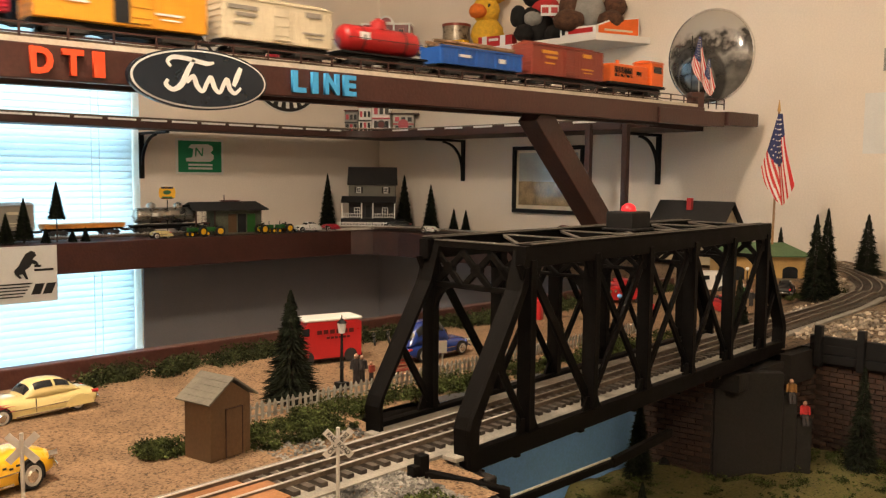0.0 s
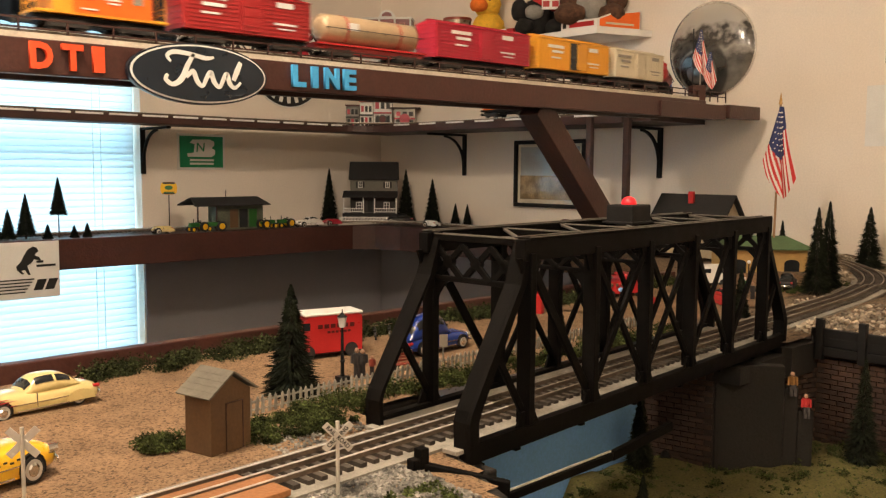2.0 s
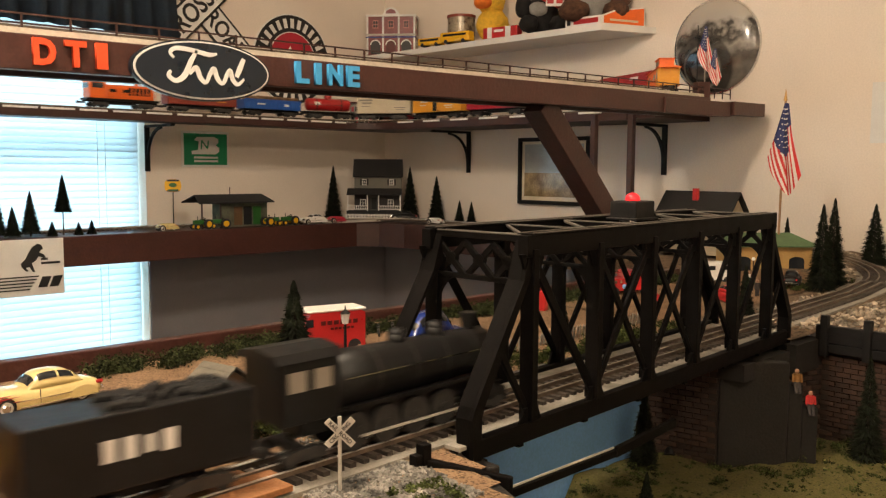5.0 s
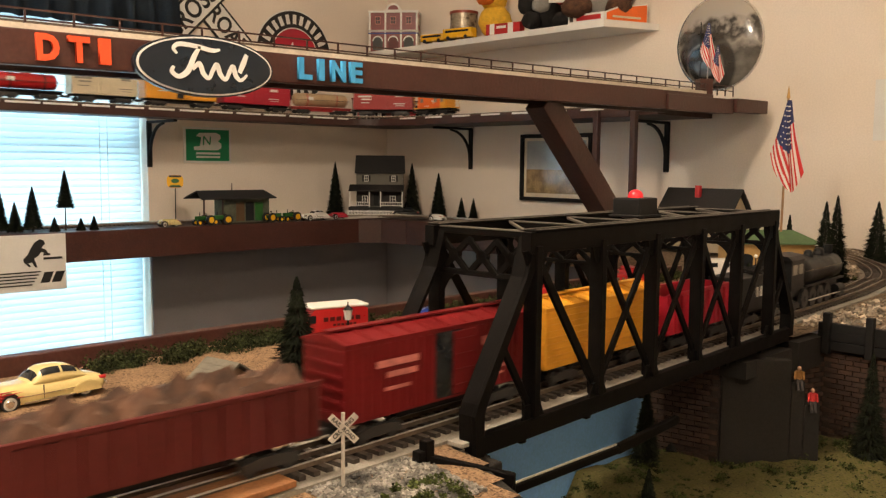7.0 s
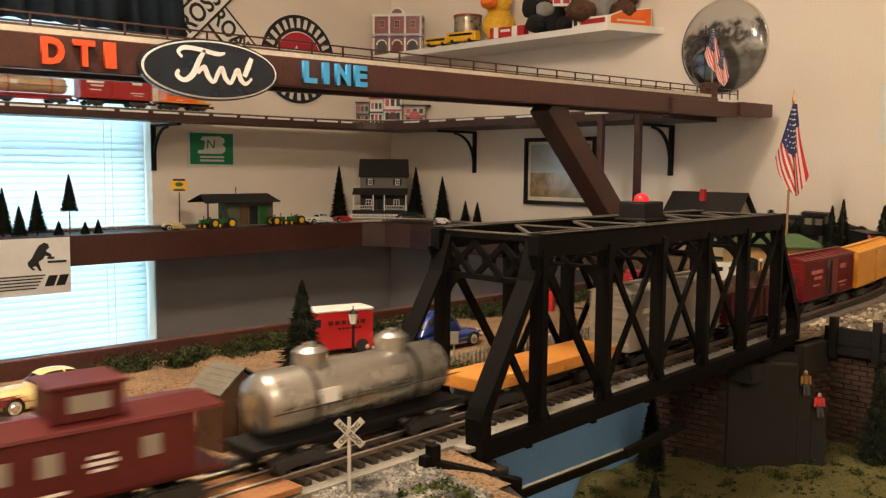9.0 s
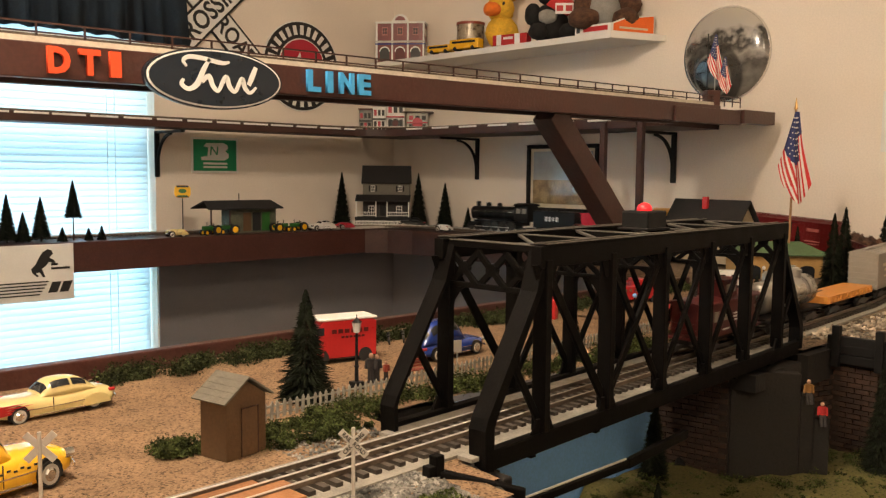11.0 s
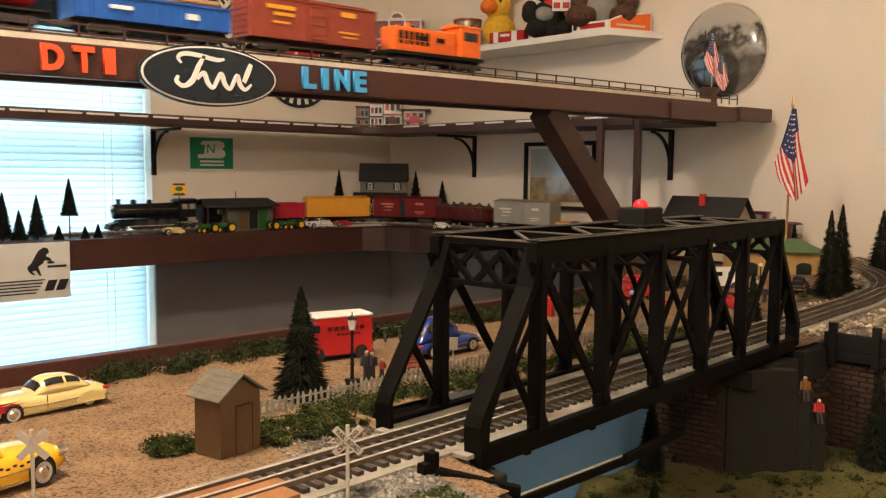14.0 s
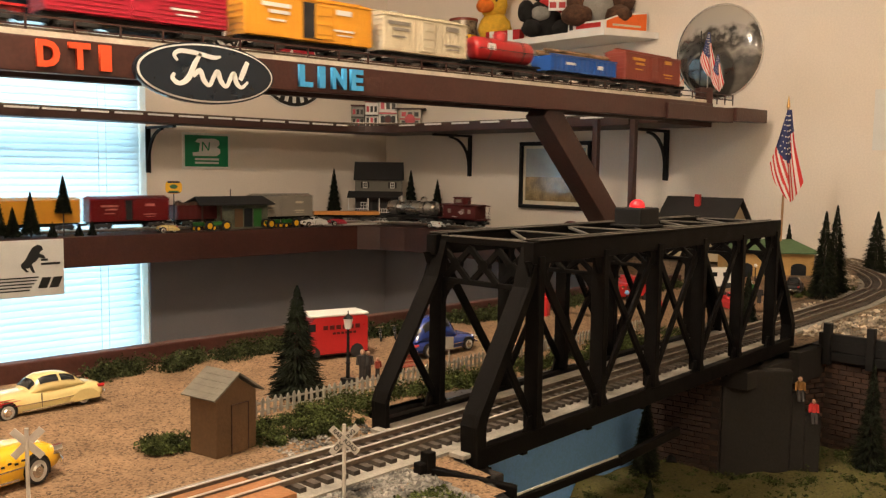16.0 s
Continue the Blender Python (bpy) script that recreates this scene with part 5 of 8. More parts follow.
def along(keys, t):
    """A smooth line through keys (time, distance)."""
    for i in range(len(keys) - 1):
        if t <= keys[i + 1][0]:
            break
    (t0, a), (t1, b) = keys[i], keys[i + 1]

    def slope(j):
        lo, hi = keys[max(0, j - 1)], keys[min(len(keys) - 1, j + 1)]
        return (hi[1] - lo[1]) / (hi[0] - lo[0])
    h = t1 - t0
    u = (t - t0) / h
    return (2 * u ** 3 - 3 * u * u + 1) * a + (u ** 3 - 2 * u * u + u) * h * slope(i) + (3 * u * u - 2 * u ** 3) * b + (u ** 3 - u * u) * h * slope(i + 1)


LOW_KEYS = [(0, 6.105 - LOW.s), (4.2, -0.50), (6.4, 0.652), (7.0, 0.914), (7.5, 1.143), (8.0, 1.384), (9.0, 1.879), (12.0, 3.235), (12.5, 3.445), (13.5, 3.915), (14.5, 4.425), (15.5, 4.938), (16.0, 5.185)]
UP_KEYS = [(0, 1.645), (1.5, 2.356), (3.5, 3.38), (6.5, 4.92), (9.0, 6.17), (13.5, 0.76 + UP.s), (14.5, 1.231 + UP.s), (16.0, 1.93 + UP.s)]


def low_s(t):
    return along(LOW_KEYS, t)


def up_s(t):
    return along(UP_KEYS, t)


def motions():
    for train, track, run in ((LOWER, LOW, low_s), (UPPER, UP, up_s)):
        for thing, off in train:
            walk(thing, [(k * 0.2, car_pose(track, run(k * 0.2) + off)) for k in range(81)])

# ---------------------------------------------------------------- trees, bushes, stones


def conifer(m, h, r, label, trunk=0.08, n=None, mat=None):
    t = root("conifer", m, label, "tree", "model conifers")
    bm = B()
    rod(bm, (0, 0, 0), (0, 0, h * 0.97), max(0.0012, r * 0.09), 0.0004, seg=6)
    part("trunk", bm, TRUNK, t)
    n = int((n or int(500 + 24000 * h)) * 1.8)
    vs, fs = [], []
    for i in range(n):
        u = random.random() ** 1.35
        z = h * (trunk + (1 - trunk) * u)
        rad = r * (1 - u) ** 0.85 * random.uniform(0.55, 1.1) * (0.86 + 0.14 * math.sin(u * 60 + random.random())) + 0.0012
        a = random.uniform(0, 2 * math.pi)
        c, s = math.cos(a), math.sin(a)
        w = random.uniform(0.0011, 0.0024) * (0.55 + h * 1.6) * 0.5
        r0 = rad * random.uniform(0.1, 0.45)
        drop = random.uniform(-0.12, 0.45) * rad
        k = len(vs)
        vs += [(c * r0 - s * w * 0.5, s * r0 + c * w * 0.5, z), (c * r0 + s * w * 0.5, s * r0 - c * w * 0.5, z), (c * rad * 0.7 + s * w, s * rad * 0.7 - c * w, z - drop * 0.6 + 0.001), (c * rad, s * rad, z - drop), (c * rad * 0.7 - s * w, s * rad * 0.7 + c * w, z - drop * 0.6 + 0.001), (c * rad * 0.55, s * rad * 0.55, z - drop * 0.3 + w)]
        fs += [(k, k + 1, k + 2, k + 3, k + 4), (k, k + 4, k + 5), (k + 1, k + 5, k + 2), (k + 5, k + 4, k + 3), (k + 5, k + 3, k + 2)]
    me = bpy.data.meshes.new("crown")
    me.from_pydata(vs, [], fs)
    me.materials.append(mat or NEEDLE)
    o = new("crown", me)
    o.parent = t
    return t


def clumps(name, label, spots, mat, size, per, kind="stuff"):
    """Foliage: many small crumpled leaves round each spot (x, y, z, radius)."""
    vs, fs = [], []
    for x, y, z, r in spots:
        for i in range(per):
            a, b = random.uniform(0, 2 * math.pi), random.uniform(0, 1)
            q = r * random.uniform(0.3, 1.0)
            px, py, pz = x + q * math.cos(a) * (1 - b * b * 0.6), y + q * math.sin(a) * (1 - b * b * 0.6), z + q * b * 0.9
            k = len(vs)
            for j in range(4):
                vs.append((px + random.uniform(-1, 1) * size, py + random.uniform(-1, 1) * size, pz + random.uniform(-0.8, 1) * size))
            fs += [(k, k + 1, k + 2), (k, k + 2, k + 3), (k, k + 3, k + 1), (k + 1, k + 3, k + 2)]
    me = bpy.data.meshes.new(name)
    me.from_pydata(vs, [], fs)
    me.materials.append(mat)
    return tagged(new(name, me), label, "foliage", "", kind)


def stones(name, label, spots, mat):
    vs, fs = [], []
    base = [(1, 0, 0), (-1, 0, 0), (0, 1, 0), (0, -1, 0), (0, 0, 1), (0, 0, -1)]
    tri = [(0, 2, 4), (2, 1, 4), (1, 3, 4), (3, 0, 4), (2, 0, 5), (1, 2, 5), (3, 1, 5), (0, 3, 5)]
    for x, y, z, r in spots:
        k = len(vs)
        rot = Euler((random.uniform(0, 6), random.uniform(0, 6), random.uniform(0, 6))).to_matrix()
        for p in base:
            q = rot @ (Vector(p) * r * random.uniform(0.6, 1.2))
            vs.append((x + q.x, y + q.y, z + q.z * 0.75))
        fs += [tuple(k + i for i in f) for f in tri]
    me = bpy.data.meshes.new(name)
    me.from_pydata(vs, [], fs)
    me.materials.append(mat)
    return tagged(new(name, me), label, "stones", "", "stuff")


def lower_line(x):
    return 0.5435 + 0.075 * x


# on the table
conifer(pose(0.54, 0.795, -0.001), 0.124, 0.038, "tall dark green bottle-brush conifer by the fence", 0.04, 2600)
conifer(pose(1.772, 0.741, 0.004), 0.175, 0.036, "tall dark green conifer by the station", 0.05, 2200)
conifer(pose(1.853, 0.752, 0.004), 0.185, 0.037, "tall dark green conifer by the station", 0.05, 2200)
conifer(pose(2.2, 0.796, 0.012), 0.155, 0.042, "dark conifer beside the curve of the track", 0.06, 2000)
conifer(pose(1.40, 0.712, 0), 0.085, 0.018, "small dark conifer behind the bridge", 0.05)
conifer(pose(0.93, 0.735, 0), 0.08, 0.02, "small dark conifer behind the bridge", 0.05)
conifer(pose(1.99, 0.962, 0.03), 0.11, 0.018, "small dark conifer behind the station", 0.05)
conifer(pose(2.01, 0.925, 0.03), 0.105, 0.018, "small dark conifer behind the station", 0.05)
# in the gully
conifer(pose(1.262, 0.452, ZG - 0.005), 0.165, 0.032, "dark conifer in the gully beside a brick wall", 0.04, 2200)
conifer(pose(0.885, 0.565, ZG - 0.03), 0.085, 0.02, "small dark conifer on the turf", 0.05)
conifer(pose(1.03, 0.665, ZG), 0.115, 0.025, "dark conifer under the bridge", 0.04)
# on the middle shelf
for x, y, top, r, lift in ((0.936, 2.53, 0.221, 0.021, 0.42), (0.847, 2.53, 0.176, 0.024, 0.15), (0.797, 2.52, 0.135, 0.02, 0.1), (0.759, 2.53, 0.184, 0.024, 0.12), (0.894, 2.5, 0.092, 0.013, 0.08), (0.967, 2.5, 0.087, 0.012, 0.08), (1.004, 2.5, 0.092, 0.012, 0.08), (1.97, 2.65, 0.253, 0.032, 0.05), (2.2, 2.478, 0.25, 0.034, 0.05), (2.222, 2.355, 0.216, 0.03, 0.05), (2.22, 2.232, 0.13, 0.017, 0.08), (2.22, 2.172, 0.128, 0.016, 0.08)):
    conifer(pose(x, y, ZMID - 0.001), top - ZMID, r * 1.2, "tall slim dark conifer on the shelf" if top > 0.15 else "small dark conifer on the shelf", lift)

sp = [(0.40 + i * 0.0088 + random.uniform(-0.01, 0.01), random.uniform(1.0, 1.045), 0.0, random.uniform(0.014, 0.026)) for i in range(150)]
clumps("hedge", "grey-green foam hedge along the table's back edge", sp, LEAF, 0.0021, 300)
sp = [(random.uniform(0.49, 1.2), random.uniform(0.702, 0.745), 0.0, random.uniform(0.011, 0.021)) for i in range(105)]
clumps("bushes", "green foam bushes between the fence and the bridge", sp, LEAF2, 0.0018, 230)
sp = [(0.356 + random.uniform(-0.018, 0.016), 0.728 + random.uniform(-0.02, 0.015), 0.0, random.uniform(0.008, 0.014)) for i in range(22)]
sp += [(random.uniform(0.42, 0.53), random.uniform(0.665, 0.735), 0.0, random.uniform(0.006, 0.016)) for i in range(50)]
clumps("bushes", "olive foam bushes beside the shed", sp, LEAF2, 0.0016, 220)
sp = [(0.413, 0.757, 0.0, 0.016), (0.413, 0.757, 0.014, 0.012), (0.413, 0.757, 0.024, 0.012), (0.413, 0.757, 0.036, 0.009)]
clumps("bush", "round dark bush behind the shed", sp, NEEDLE, 0.0024, 260, "")
sp = [(random.uniform(1.0, 1.9), random.uniform(1.0, 1.045), 0.0, random.uniform(0.01, 0.02)) for i in range(40)]
sp += [(random.uniform(1.72, 1.93), random.uniform(0.76, 0.80), 0.006, random.uniform(0.008, 0.016)) for i in range(24)]
sp += [(random.uniform(1.85, 1.98), random.uniform(0.74, 0.80), 0.006, random.uniform(0.008, 0.018)) for i in range(16)]
clumps("bushes", "green foam bushes round the station", sp, LEAF2, 0.002, 160)
gz = lambda x, y: ZG + 0.03 * max(0.0, x - 0.95) + 0.016 * noise.noise((x * 7, y * 7, 1))
sp = []
for i in range(150):
    x, y = random.uniform(0.9, 1.32), random.uniform(0.3, 0.68)
    edge = min(abs(x - 1.32), abs(y - 0.68), abs((x - 1.109) * 0.79 + (y - 0.596) * 0.61))
    if edge < 0.05 or random.random() < 0.2:
        sp.append((x, y, gz(x, y) - 0.004, random.uniform(0.006, 0.016)))
for i in range(70):
    y = random.uniform(0.2, 0.5)
    x = 1.325 - random.random() ** 2 * 0.09
    sp.append((x, y, gz(x, y) - 0.004, random.uniform(0.008, 0.02)))
clumps("ground_cover", "olive green foam growth on the gully floor", sp, LEAF2, 0.0018, 180)
sp = []
for i in range(900):
    x, y = random.uniform(0.86, 1.32), random.uniform(0.25, 0.69)
    sp.append((x, y, gz(x, y) - 0.002, random.uniform(0.002, 0.005)))
clumps("turf_tufts", "tufts of yellowish green turf", sp, LEAF2, 0.0018, 16)
sp = []
for i in range(2200):
    x = random.uniform(0.37, 0.475)
    y = random.uniform(0.445, lower_line(x) - 0.038)
    sp.append((x, y, ground_z(x, y) + 0.0008, random.uniform(0.0013, 0.0038)))
sp += [(random.uniform(0.42, 0.53), random.uniform(0.635, 0.69), 0.0, random.uniform(0.0012, 0.003)) for i in range(400)]
stones("ballast", "loose grey ballast stones beside the track", sp, STONE)
sp = [(random.uniform(1.34, 1.85), random.uniform(0.3, 0.61), 0.002, random.uniform(0.003, 0.0085)) for i in range(1100)]
sp += [(random.uniform(1.25, 1.8), lower_line(1.5) + random.uniform(0.045, 0.075), 0.002, random.uniform(0.002, 0.005)) for i in range(160)]
stones("river_stones", "pale tan broken stones beyond the bridge", sp, STONE2)
sp = []
for i in range(900):
    a = random.uniform(-1.4, 0.1)
    q = 0.355 + random.choice((-1, 1)) * random.uniform(0.036, 0.075)
    x, y = 1.865 + q * math.cos(a), 1.043 + q * math.sin(a)
    sp.append((x, y, ground_z(x, y) + 0.001, random.uniform(0.002, 0.0055)))
stones("river_stones", "pale tan stones along the curve", sp, STONE2)
clumps("ballast_moss", "olive moss over the ballast", [(random.uniform(0.39, 0.46), random.uniform(0.43, 0.49), 0.001, random.uniform(0.004, 0.008)) for i in range(40)], LEAF2, 0.0018, 60)

# crossing planks beside and between the rails
pl = root("crossing_plank", pose(0.30, lower_line(0.30) + 0.009, 0.0, 0, 0, 3.2), "orange brown wooden crossing planks between the rails", "planks")
for y, w, z, x1 in ((0.0095, 0.0125, 0.007, 0.052), (-0.0095, 0.0125, 0.0078, 0.068), (-0.033, 0.022, 0.0078, 0.06)):
    bm = B()
    box(bm, (x1 - 0.1, y, z), (0.2, w, 0.005), bevel=0.0006)
    part("plank", bm, PLANKM, pl)

# ---------------------------------------------------------------- fence
fence = root("picket_fence", pose(0.455, 0.755, 0, 0, 0, 1.9), "weathered white miniature picket fence", "fence")
bm = B()
extrude_poly(bm, [(-0.0017, 0), (0.0017, 0), (0.0017, 0.0165), (0, 0.0195), (-0.0017, 0.0165)], "y", -0.0006, 0.0006)
pk = part("picket", bm, PICKET, fence)
for i in range(1, 96):
    share("picket", pk, fence, pose(i * 0.0078, 0, random.uniform(-0.0006, 0.0006), random.uniform(-3, 3), random.uniform(-3, 3)))
for z in (0.005, 0.0135):
    bm = B()
    box(bm, (0.37, 0.0012, z), (0.745, 0.0012, 0.0018))
    part("fence_rail", bm, PICKET, fence)

# ---------------------------------------------------------------- shed
shed = root("shed", pose(0.389, 0.688, 0, 0, 0, 11), "small brown card shed with a plank door and shingled roof", "shed")
bm = B()
extrude_poly(bm, [(-0.0225, 0), (0.0225, 0), (0.0225, 0.053), (0, 0.0685), (-0.0225, 0.053)], "y", -0.017, 0.017)
part("wall", bm, SHEDW, shed)
for sx in (-1, 1):
    bm = B()
    a = math.atan2(0.0155, 0.0225)
    for k in range(5):
        u0 = k / 5
        cx, cz = sx * 0.028 * (1 - u0 - 0.1), 0.0515 + 0.0195 * (u0 + 0.1) - 0.0022
        box(bm, (0, 0, 0), (0.0075, 0.044, 0.0016), Matrix.Translation((cx, 0, cz + 0.003)) @ Matrix.Rotation(sx * a * 0.93, 4, "Y"))
    part("roof_slope", bm, SHEDR, shed)
bm = B()
box(bm, (0.003, -0.0175, 0.0225), (0.0185, 0.0014, 0.043), bevel=0.0004)
door = part("door", bm, SHEDW, shed)
for x in (-0.0065, 0.0125):
    bm = B()
    box(bm, (x, -0.0184, 0.0225), (0.0006, 0.0008, 0.043))
    part("door_edge", bm, BROWN2, door)
bm = B()
box(bm, (0.003, -0.0184, 0.0443), (0.0196, 0.0008, 0.0006))
part("door_edge", bm, BROWN2, door)

# ---------------------------------------------------------------- vehicles


def glide(keys, u):
    """Smooth values through keys (position, values...)."""
    i = max(k for k in range(len(keys) - 1) if keys[k][0] <= u or k == 0)
    p0, p1, p2, p3 = keys[max(0, i - 1)], keys[i], keys[i + 1], keys[min(len(keys) - 1, i + 2)]
    t = (u - p1[0]) / (p2[0] - p1[0])
    return [0.5 * (2 * b + (c - a) * t + (2 * a - 5 * b + 4 * c - d) * t * t + (3 * b - a - 3 * c + d) * t ** 3) for a, b, c, d in zip(p0[1:], p1[1:], p2[1:], p3[1:])]


def saloon(name, m, label, mat, L=0.118, W=0.044, H=0.036, style="coupe", extra=None, trim=True):
    """A model car: rounded body with wings, domed cabin with glass, wheels, bumpers. It points along +x."""
    r = root(name, m, label, "car")
    h = L / 2
    belt = 0.0235
    # (place along the car, half width, sill, belt height)
    keys = [(-1.0, 0.3, 0.012, 0.0165), (-0.96, 0.39, 0.008, 0.0195), (-0.8, 0.455, 0.0065, 0.0222), (-0.5, 0.49, 0.0055, belt), (0.0, 0.5, 0.005, belt), (0.35, 0.495, 0.005, belt + 0.0006), (0.7, 0.465, 0.006, belt - 0.0004), (0.92, 0.4, 0.008, belt - 0.0035), (1.0, 0.31, 0.011, 0.0165)]

    def hull(u, a):
        w, z0, z1 = glide(keys, u)
        c, s = math.cos(a), math.sin(a)
        return (u * h, W * w * math.copysign(abs(c) ** 0.5, c), z0 + (z1 - z0) * s ** 0.62)
    bm = B()
    loft(bm, [[hull(-1 + 2 * i / 30, math.pi * k / 17) for k in range(18)] for i in range(31)])
    body = part("body", bm, mat, r, smooth=True)
    c0, c1 = {"coupe": (-0.7, 0.3), "panel": (-0.93, 0.42)}[style]
    top = [(0.0, 0.33, 0.0), (0.1, 0.37, 0.42), (0.28, 0.4, 0.86), (0.5, 0.41, 1.0), (0.74, 0.41, 0.96), (0.88, 0.385, 0.6), (1.0, 0.35, 0.0)]

    def cabin(u, a, out=0.0):
        w, k = glide(top, u)
        c, s = math.cos(a), math.sin(a)
        z0 = belt - 0.002
        y = W * w * math.copysign(abs(c) ** 0.6, c) * (1 - 0.2 * s)
        z = z0 + max(0.0, k) * (H - z0) * s ** 0.72
        return ((c0 + (c1 - c0) * u) * h, y + out * c, z + out * s)
    bm = B()
    loft(bm, [[cabin(i / 24, math.pi * k / 17) for k in range(18)] for i in range(25)])
    cab = part("cabin", bm, mat, r, smooth=True)

    def glass(nm, u0, u1, a0, a1, out=0.0006, n=6):
        bm = B()
        g = [[bm.verts.new(cabin(u0 + (u1 - u0) * i / n, math.pi * (a0 + (a1 - a0) * k / n), out)) for k in range(n + 1)] for i in range(n + 1)]
        for i in range(n):
            for k in range(n):
                bm.faces.new((g[i][k], g[i + 1][k], g[i + 1][k + 1], g[i][k + 1]))
        bmesh.ops.recalc_face_normals(bm, faces=bm.faces[:])
        part(nm, bm, WINDOWD, cab, smooth=True)
    for flip in (False, True):
        for u0, u1 in ((0.2, 0.44), (0.48, 0.78)):
            glass("side_window", u0, u1, *((1 - 0.13, 1 - 0.31) if flip else (0.13, 0.31)))
    glass("windscreen", 0.84, 0.94, 0.2, 0.8)
    glass("rear_window", 0.07, 0.16, 0.24, 0.76)
    for sx in (-0.62, 0.64):
        for sy in (-1, 1):
            y = sy * (W / 2 - (0.0085 if style == "coupe" and sx < 0 else 0.0035))
            bm = B()
            extrude_poly(bm, [(sx * h + 0.0105 * math.cos(q), 0.0085 + 0.0105 * math.sin(q)) for q in [radians(k) for k in range(-20, 201, 20)]], "y", sy * (W * 0.44), sy * (W * 0.497))
            if not (style == "coupe" and sx < 0):
                part("wheel_arch", bm, BLACKM, r)
            else:
                bm.free()
            bm = B()
            rod(bm, (0, -0.003, 0), (0, 0.003, 0), 0.0085, seg=20)
            w = part("wheel", bm, RUBBER, r)
            w.matrix_basis = pose(sx * h, y + sy * 0.0014, 0.0085)
            bm = B()
            rod(bm, (0, sy * 0.0028, 0), (0, sy * 0.0033, 0), 0.0066, seg=18)
            part("whitewall", bm, SIGNW, w)
            bm = B()
            rod(bm, (0, sy * 0.0032, 0), (0, sy * 0.0042, 0), 0.0046, 0.003, seg=14)
            part("hub_cap", bm, CHROME, w)
    if style == "coupe":
        for sy in (-1, 1):
            bm = B()
            extrude_poly(bm, [(-0.62 * h + 0.016 * math.cos(q), 0.0062 + 0.0115 * math.sin(q)) for q in [radians(k) for k in range(0, 181, 18)]], "y", sy * (W * 0.46), sy * (W * 0.505))
            part("wheel_skirt", bm, mat, r)
    if trim:
        for sy in (-1, 1):
            bm = B()
            pts = [(sy, -0.7 + 1.4 * i / 10) for i in range(11)]
            for (_, a), (_, b) in zip(pts, pts[1:]):
                pa, pb = hull(a, math.pi * 0.06), hull(b, math.pi * 0.06)
                bar(bm, (pa[0], sy * (pa[1] + 0.0002), pa[2] + 0.001), (pb[0], sy * (pb[1] + 0.0002), pb[2] + 0.001), 0.0008, 0.0008)
                if -0.5 < a < 0.4:
                    bar(bm, (pa[0], sy * (W * 0.497), 0.0062), (pb[0], sy * (W * 0.497), 0.0062), 0.001, 0.0014)
            part("side_trim", bm, CHROME, r)
            bm = B()
            box(bm, (h * 0.1, sy * (W * 0.489), 0.0145), (0.0005, 0.0014, 0.014))
            part("door_seam", bm, BROWN2, r)
    for sx in (-1, 1):
        bm = B()
        for k in range(-4, 4):
            q = lambda v: (sx * (h + 0.0025 - 0.005 * (v / 4) ** 2), W * 0.47 * v / 4, 0.0098)
            bar(bm, q(k), q(k + 1), 0.0018, 0.0034, bevel=0.0005)
        part("bumper", bm, CHROME, r)
        for sy in (-1, 1):
            bm = B()
            rod(bm, (sx * (h - 0.008), sy * W * 0.36, 0.017), (sx * (h - 0.0008), sy * W * 0.355, 0.0168), 0.0032 if sx > 0 else 0.002, seg=12)
            part("headlight" if sx > 0 else "tail_light", bm, CHROME if sx > 0 else REDB, r)
    bm = B()
    for k in range(-3, 4):
        box(bm, (h - 0.0008, k * 0.0036, 0.0136), (0.003, 0.0008, 0.0056))
    part("grille", bm, CHROME, r)
    if extra:
        extra(r, h, W)
    return r


def flames(r, h, W):
    for sy in (-1, 1):
        for k in range(4):
            bm = B()
            z = 0.0125 + 0.0024 * k
            extrude_poly(bm, [(h * 0.93, z - 0.0014), (h * 0.93, z + 0.0014), (h * (0.42 + 0.1 * (k % 2)), z + 0.001)], "y", sy * (W / 2 * 0.955), sy * (W / 2 * 1.005))
            part("flame_mark", bm, REDB, r)


def chequer(r, h, W):
    for k in range(16):
        for sy in (-1, 1):
            bm = B()
            box(bm, (-h * 0.7 + k * 0.005, sy * (W / 2 + 0.0001), 0.016 + 0.0012 * (k % 2)), (0.0025, 0.0008, 0.0012))
            part("chequer", bm, INK, r)


saloon("parked_car", pose(0.313, 0.929, 0, 0, 0, 187), "pale yellow fifties coupe with red flames", CREAMC, 0.128, 0.046, 0.0375, "coupe", flames)
saloon("taxi", pose(0.188, 0.722, 0, 0, 0, 12) @ Matrix.Diagonal((1.08, 1.08, 1.3, 1)), "bright yellow model taxi on the gravel", YELC, 0.128, 0.047, 0.042, "coupe", chequer)
saloon("panel_car", pose(0.826, 0.874, 0, 0, 0, 2), "dark blue rounded forties model car", BLUEC, 0.122, 0.046, 0.052, "panel")
saloon("parked_car", pose(1.763, 2.49, ZMID, 0, 0, 185), "white model car on the middle shelf", WHITE, 0.112, 0.04, 0.034)
saloon("parked_car", pose(2.062, 1.62, ZMID, 0, 0, 92), "brown model car on the middle shelf", MAROON, 0.15, 0.05, 0.055)
saloon("parked_car", pose(1.5, 0.80, 0, 0, 0, 60), "red model car in the station yard", REDB, 0.075, 0.032, 0.034)
saloon("parked_car", pose(1.77, 0.80, 0.008, 0, 0, 20), "black model car by the station", ENGINE, 0.08, 0.033, 0.034)
saloon("parked_car", pose(1.86, 2.487, ZMID, 0, 0, 180), "small red model car on the middle shelf", CRIMSON, 0.06, 0.03, 0.016)
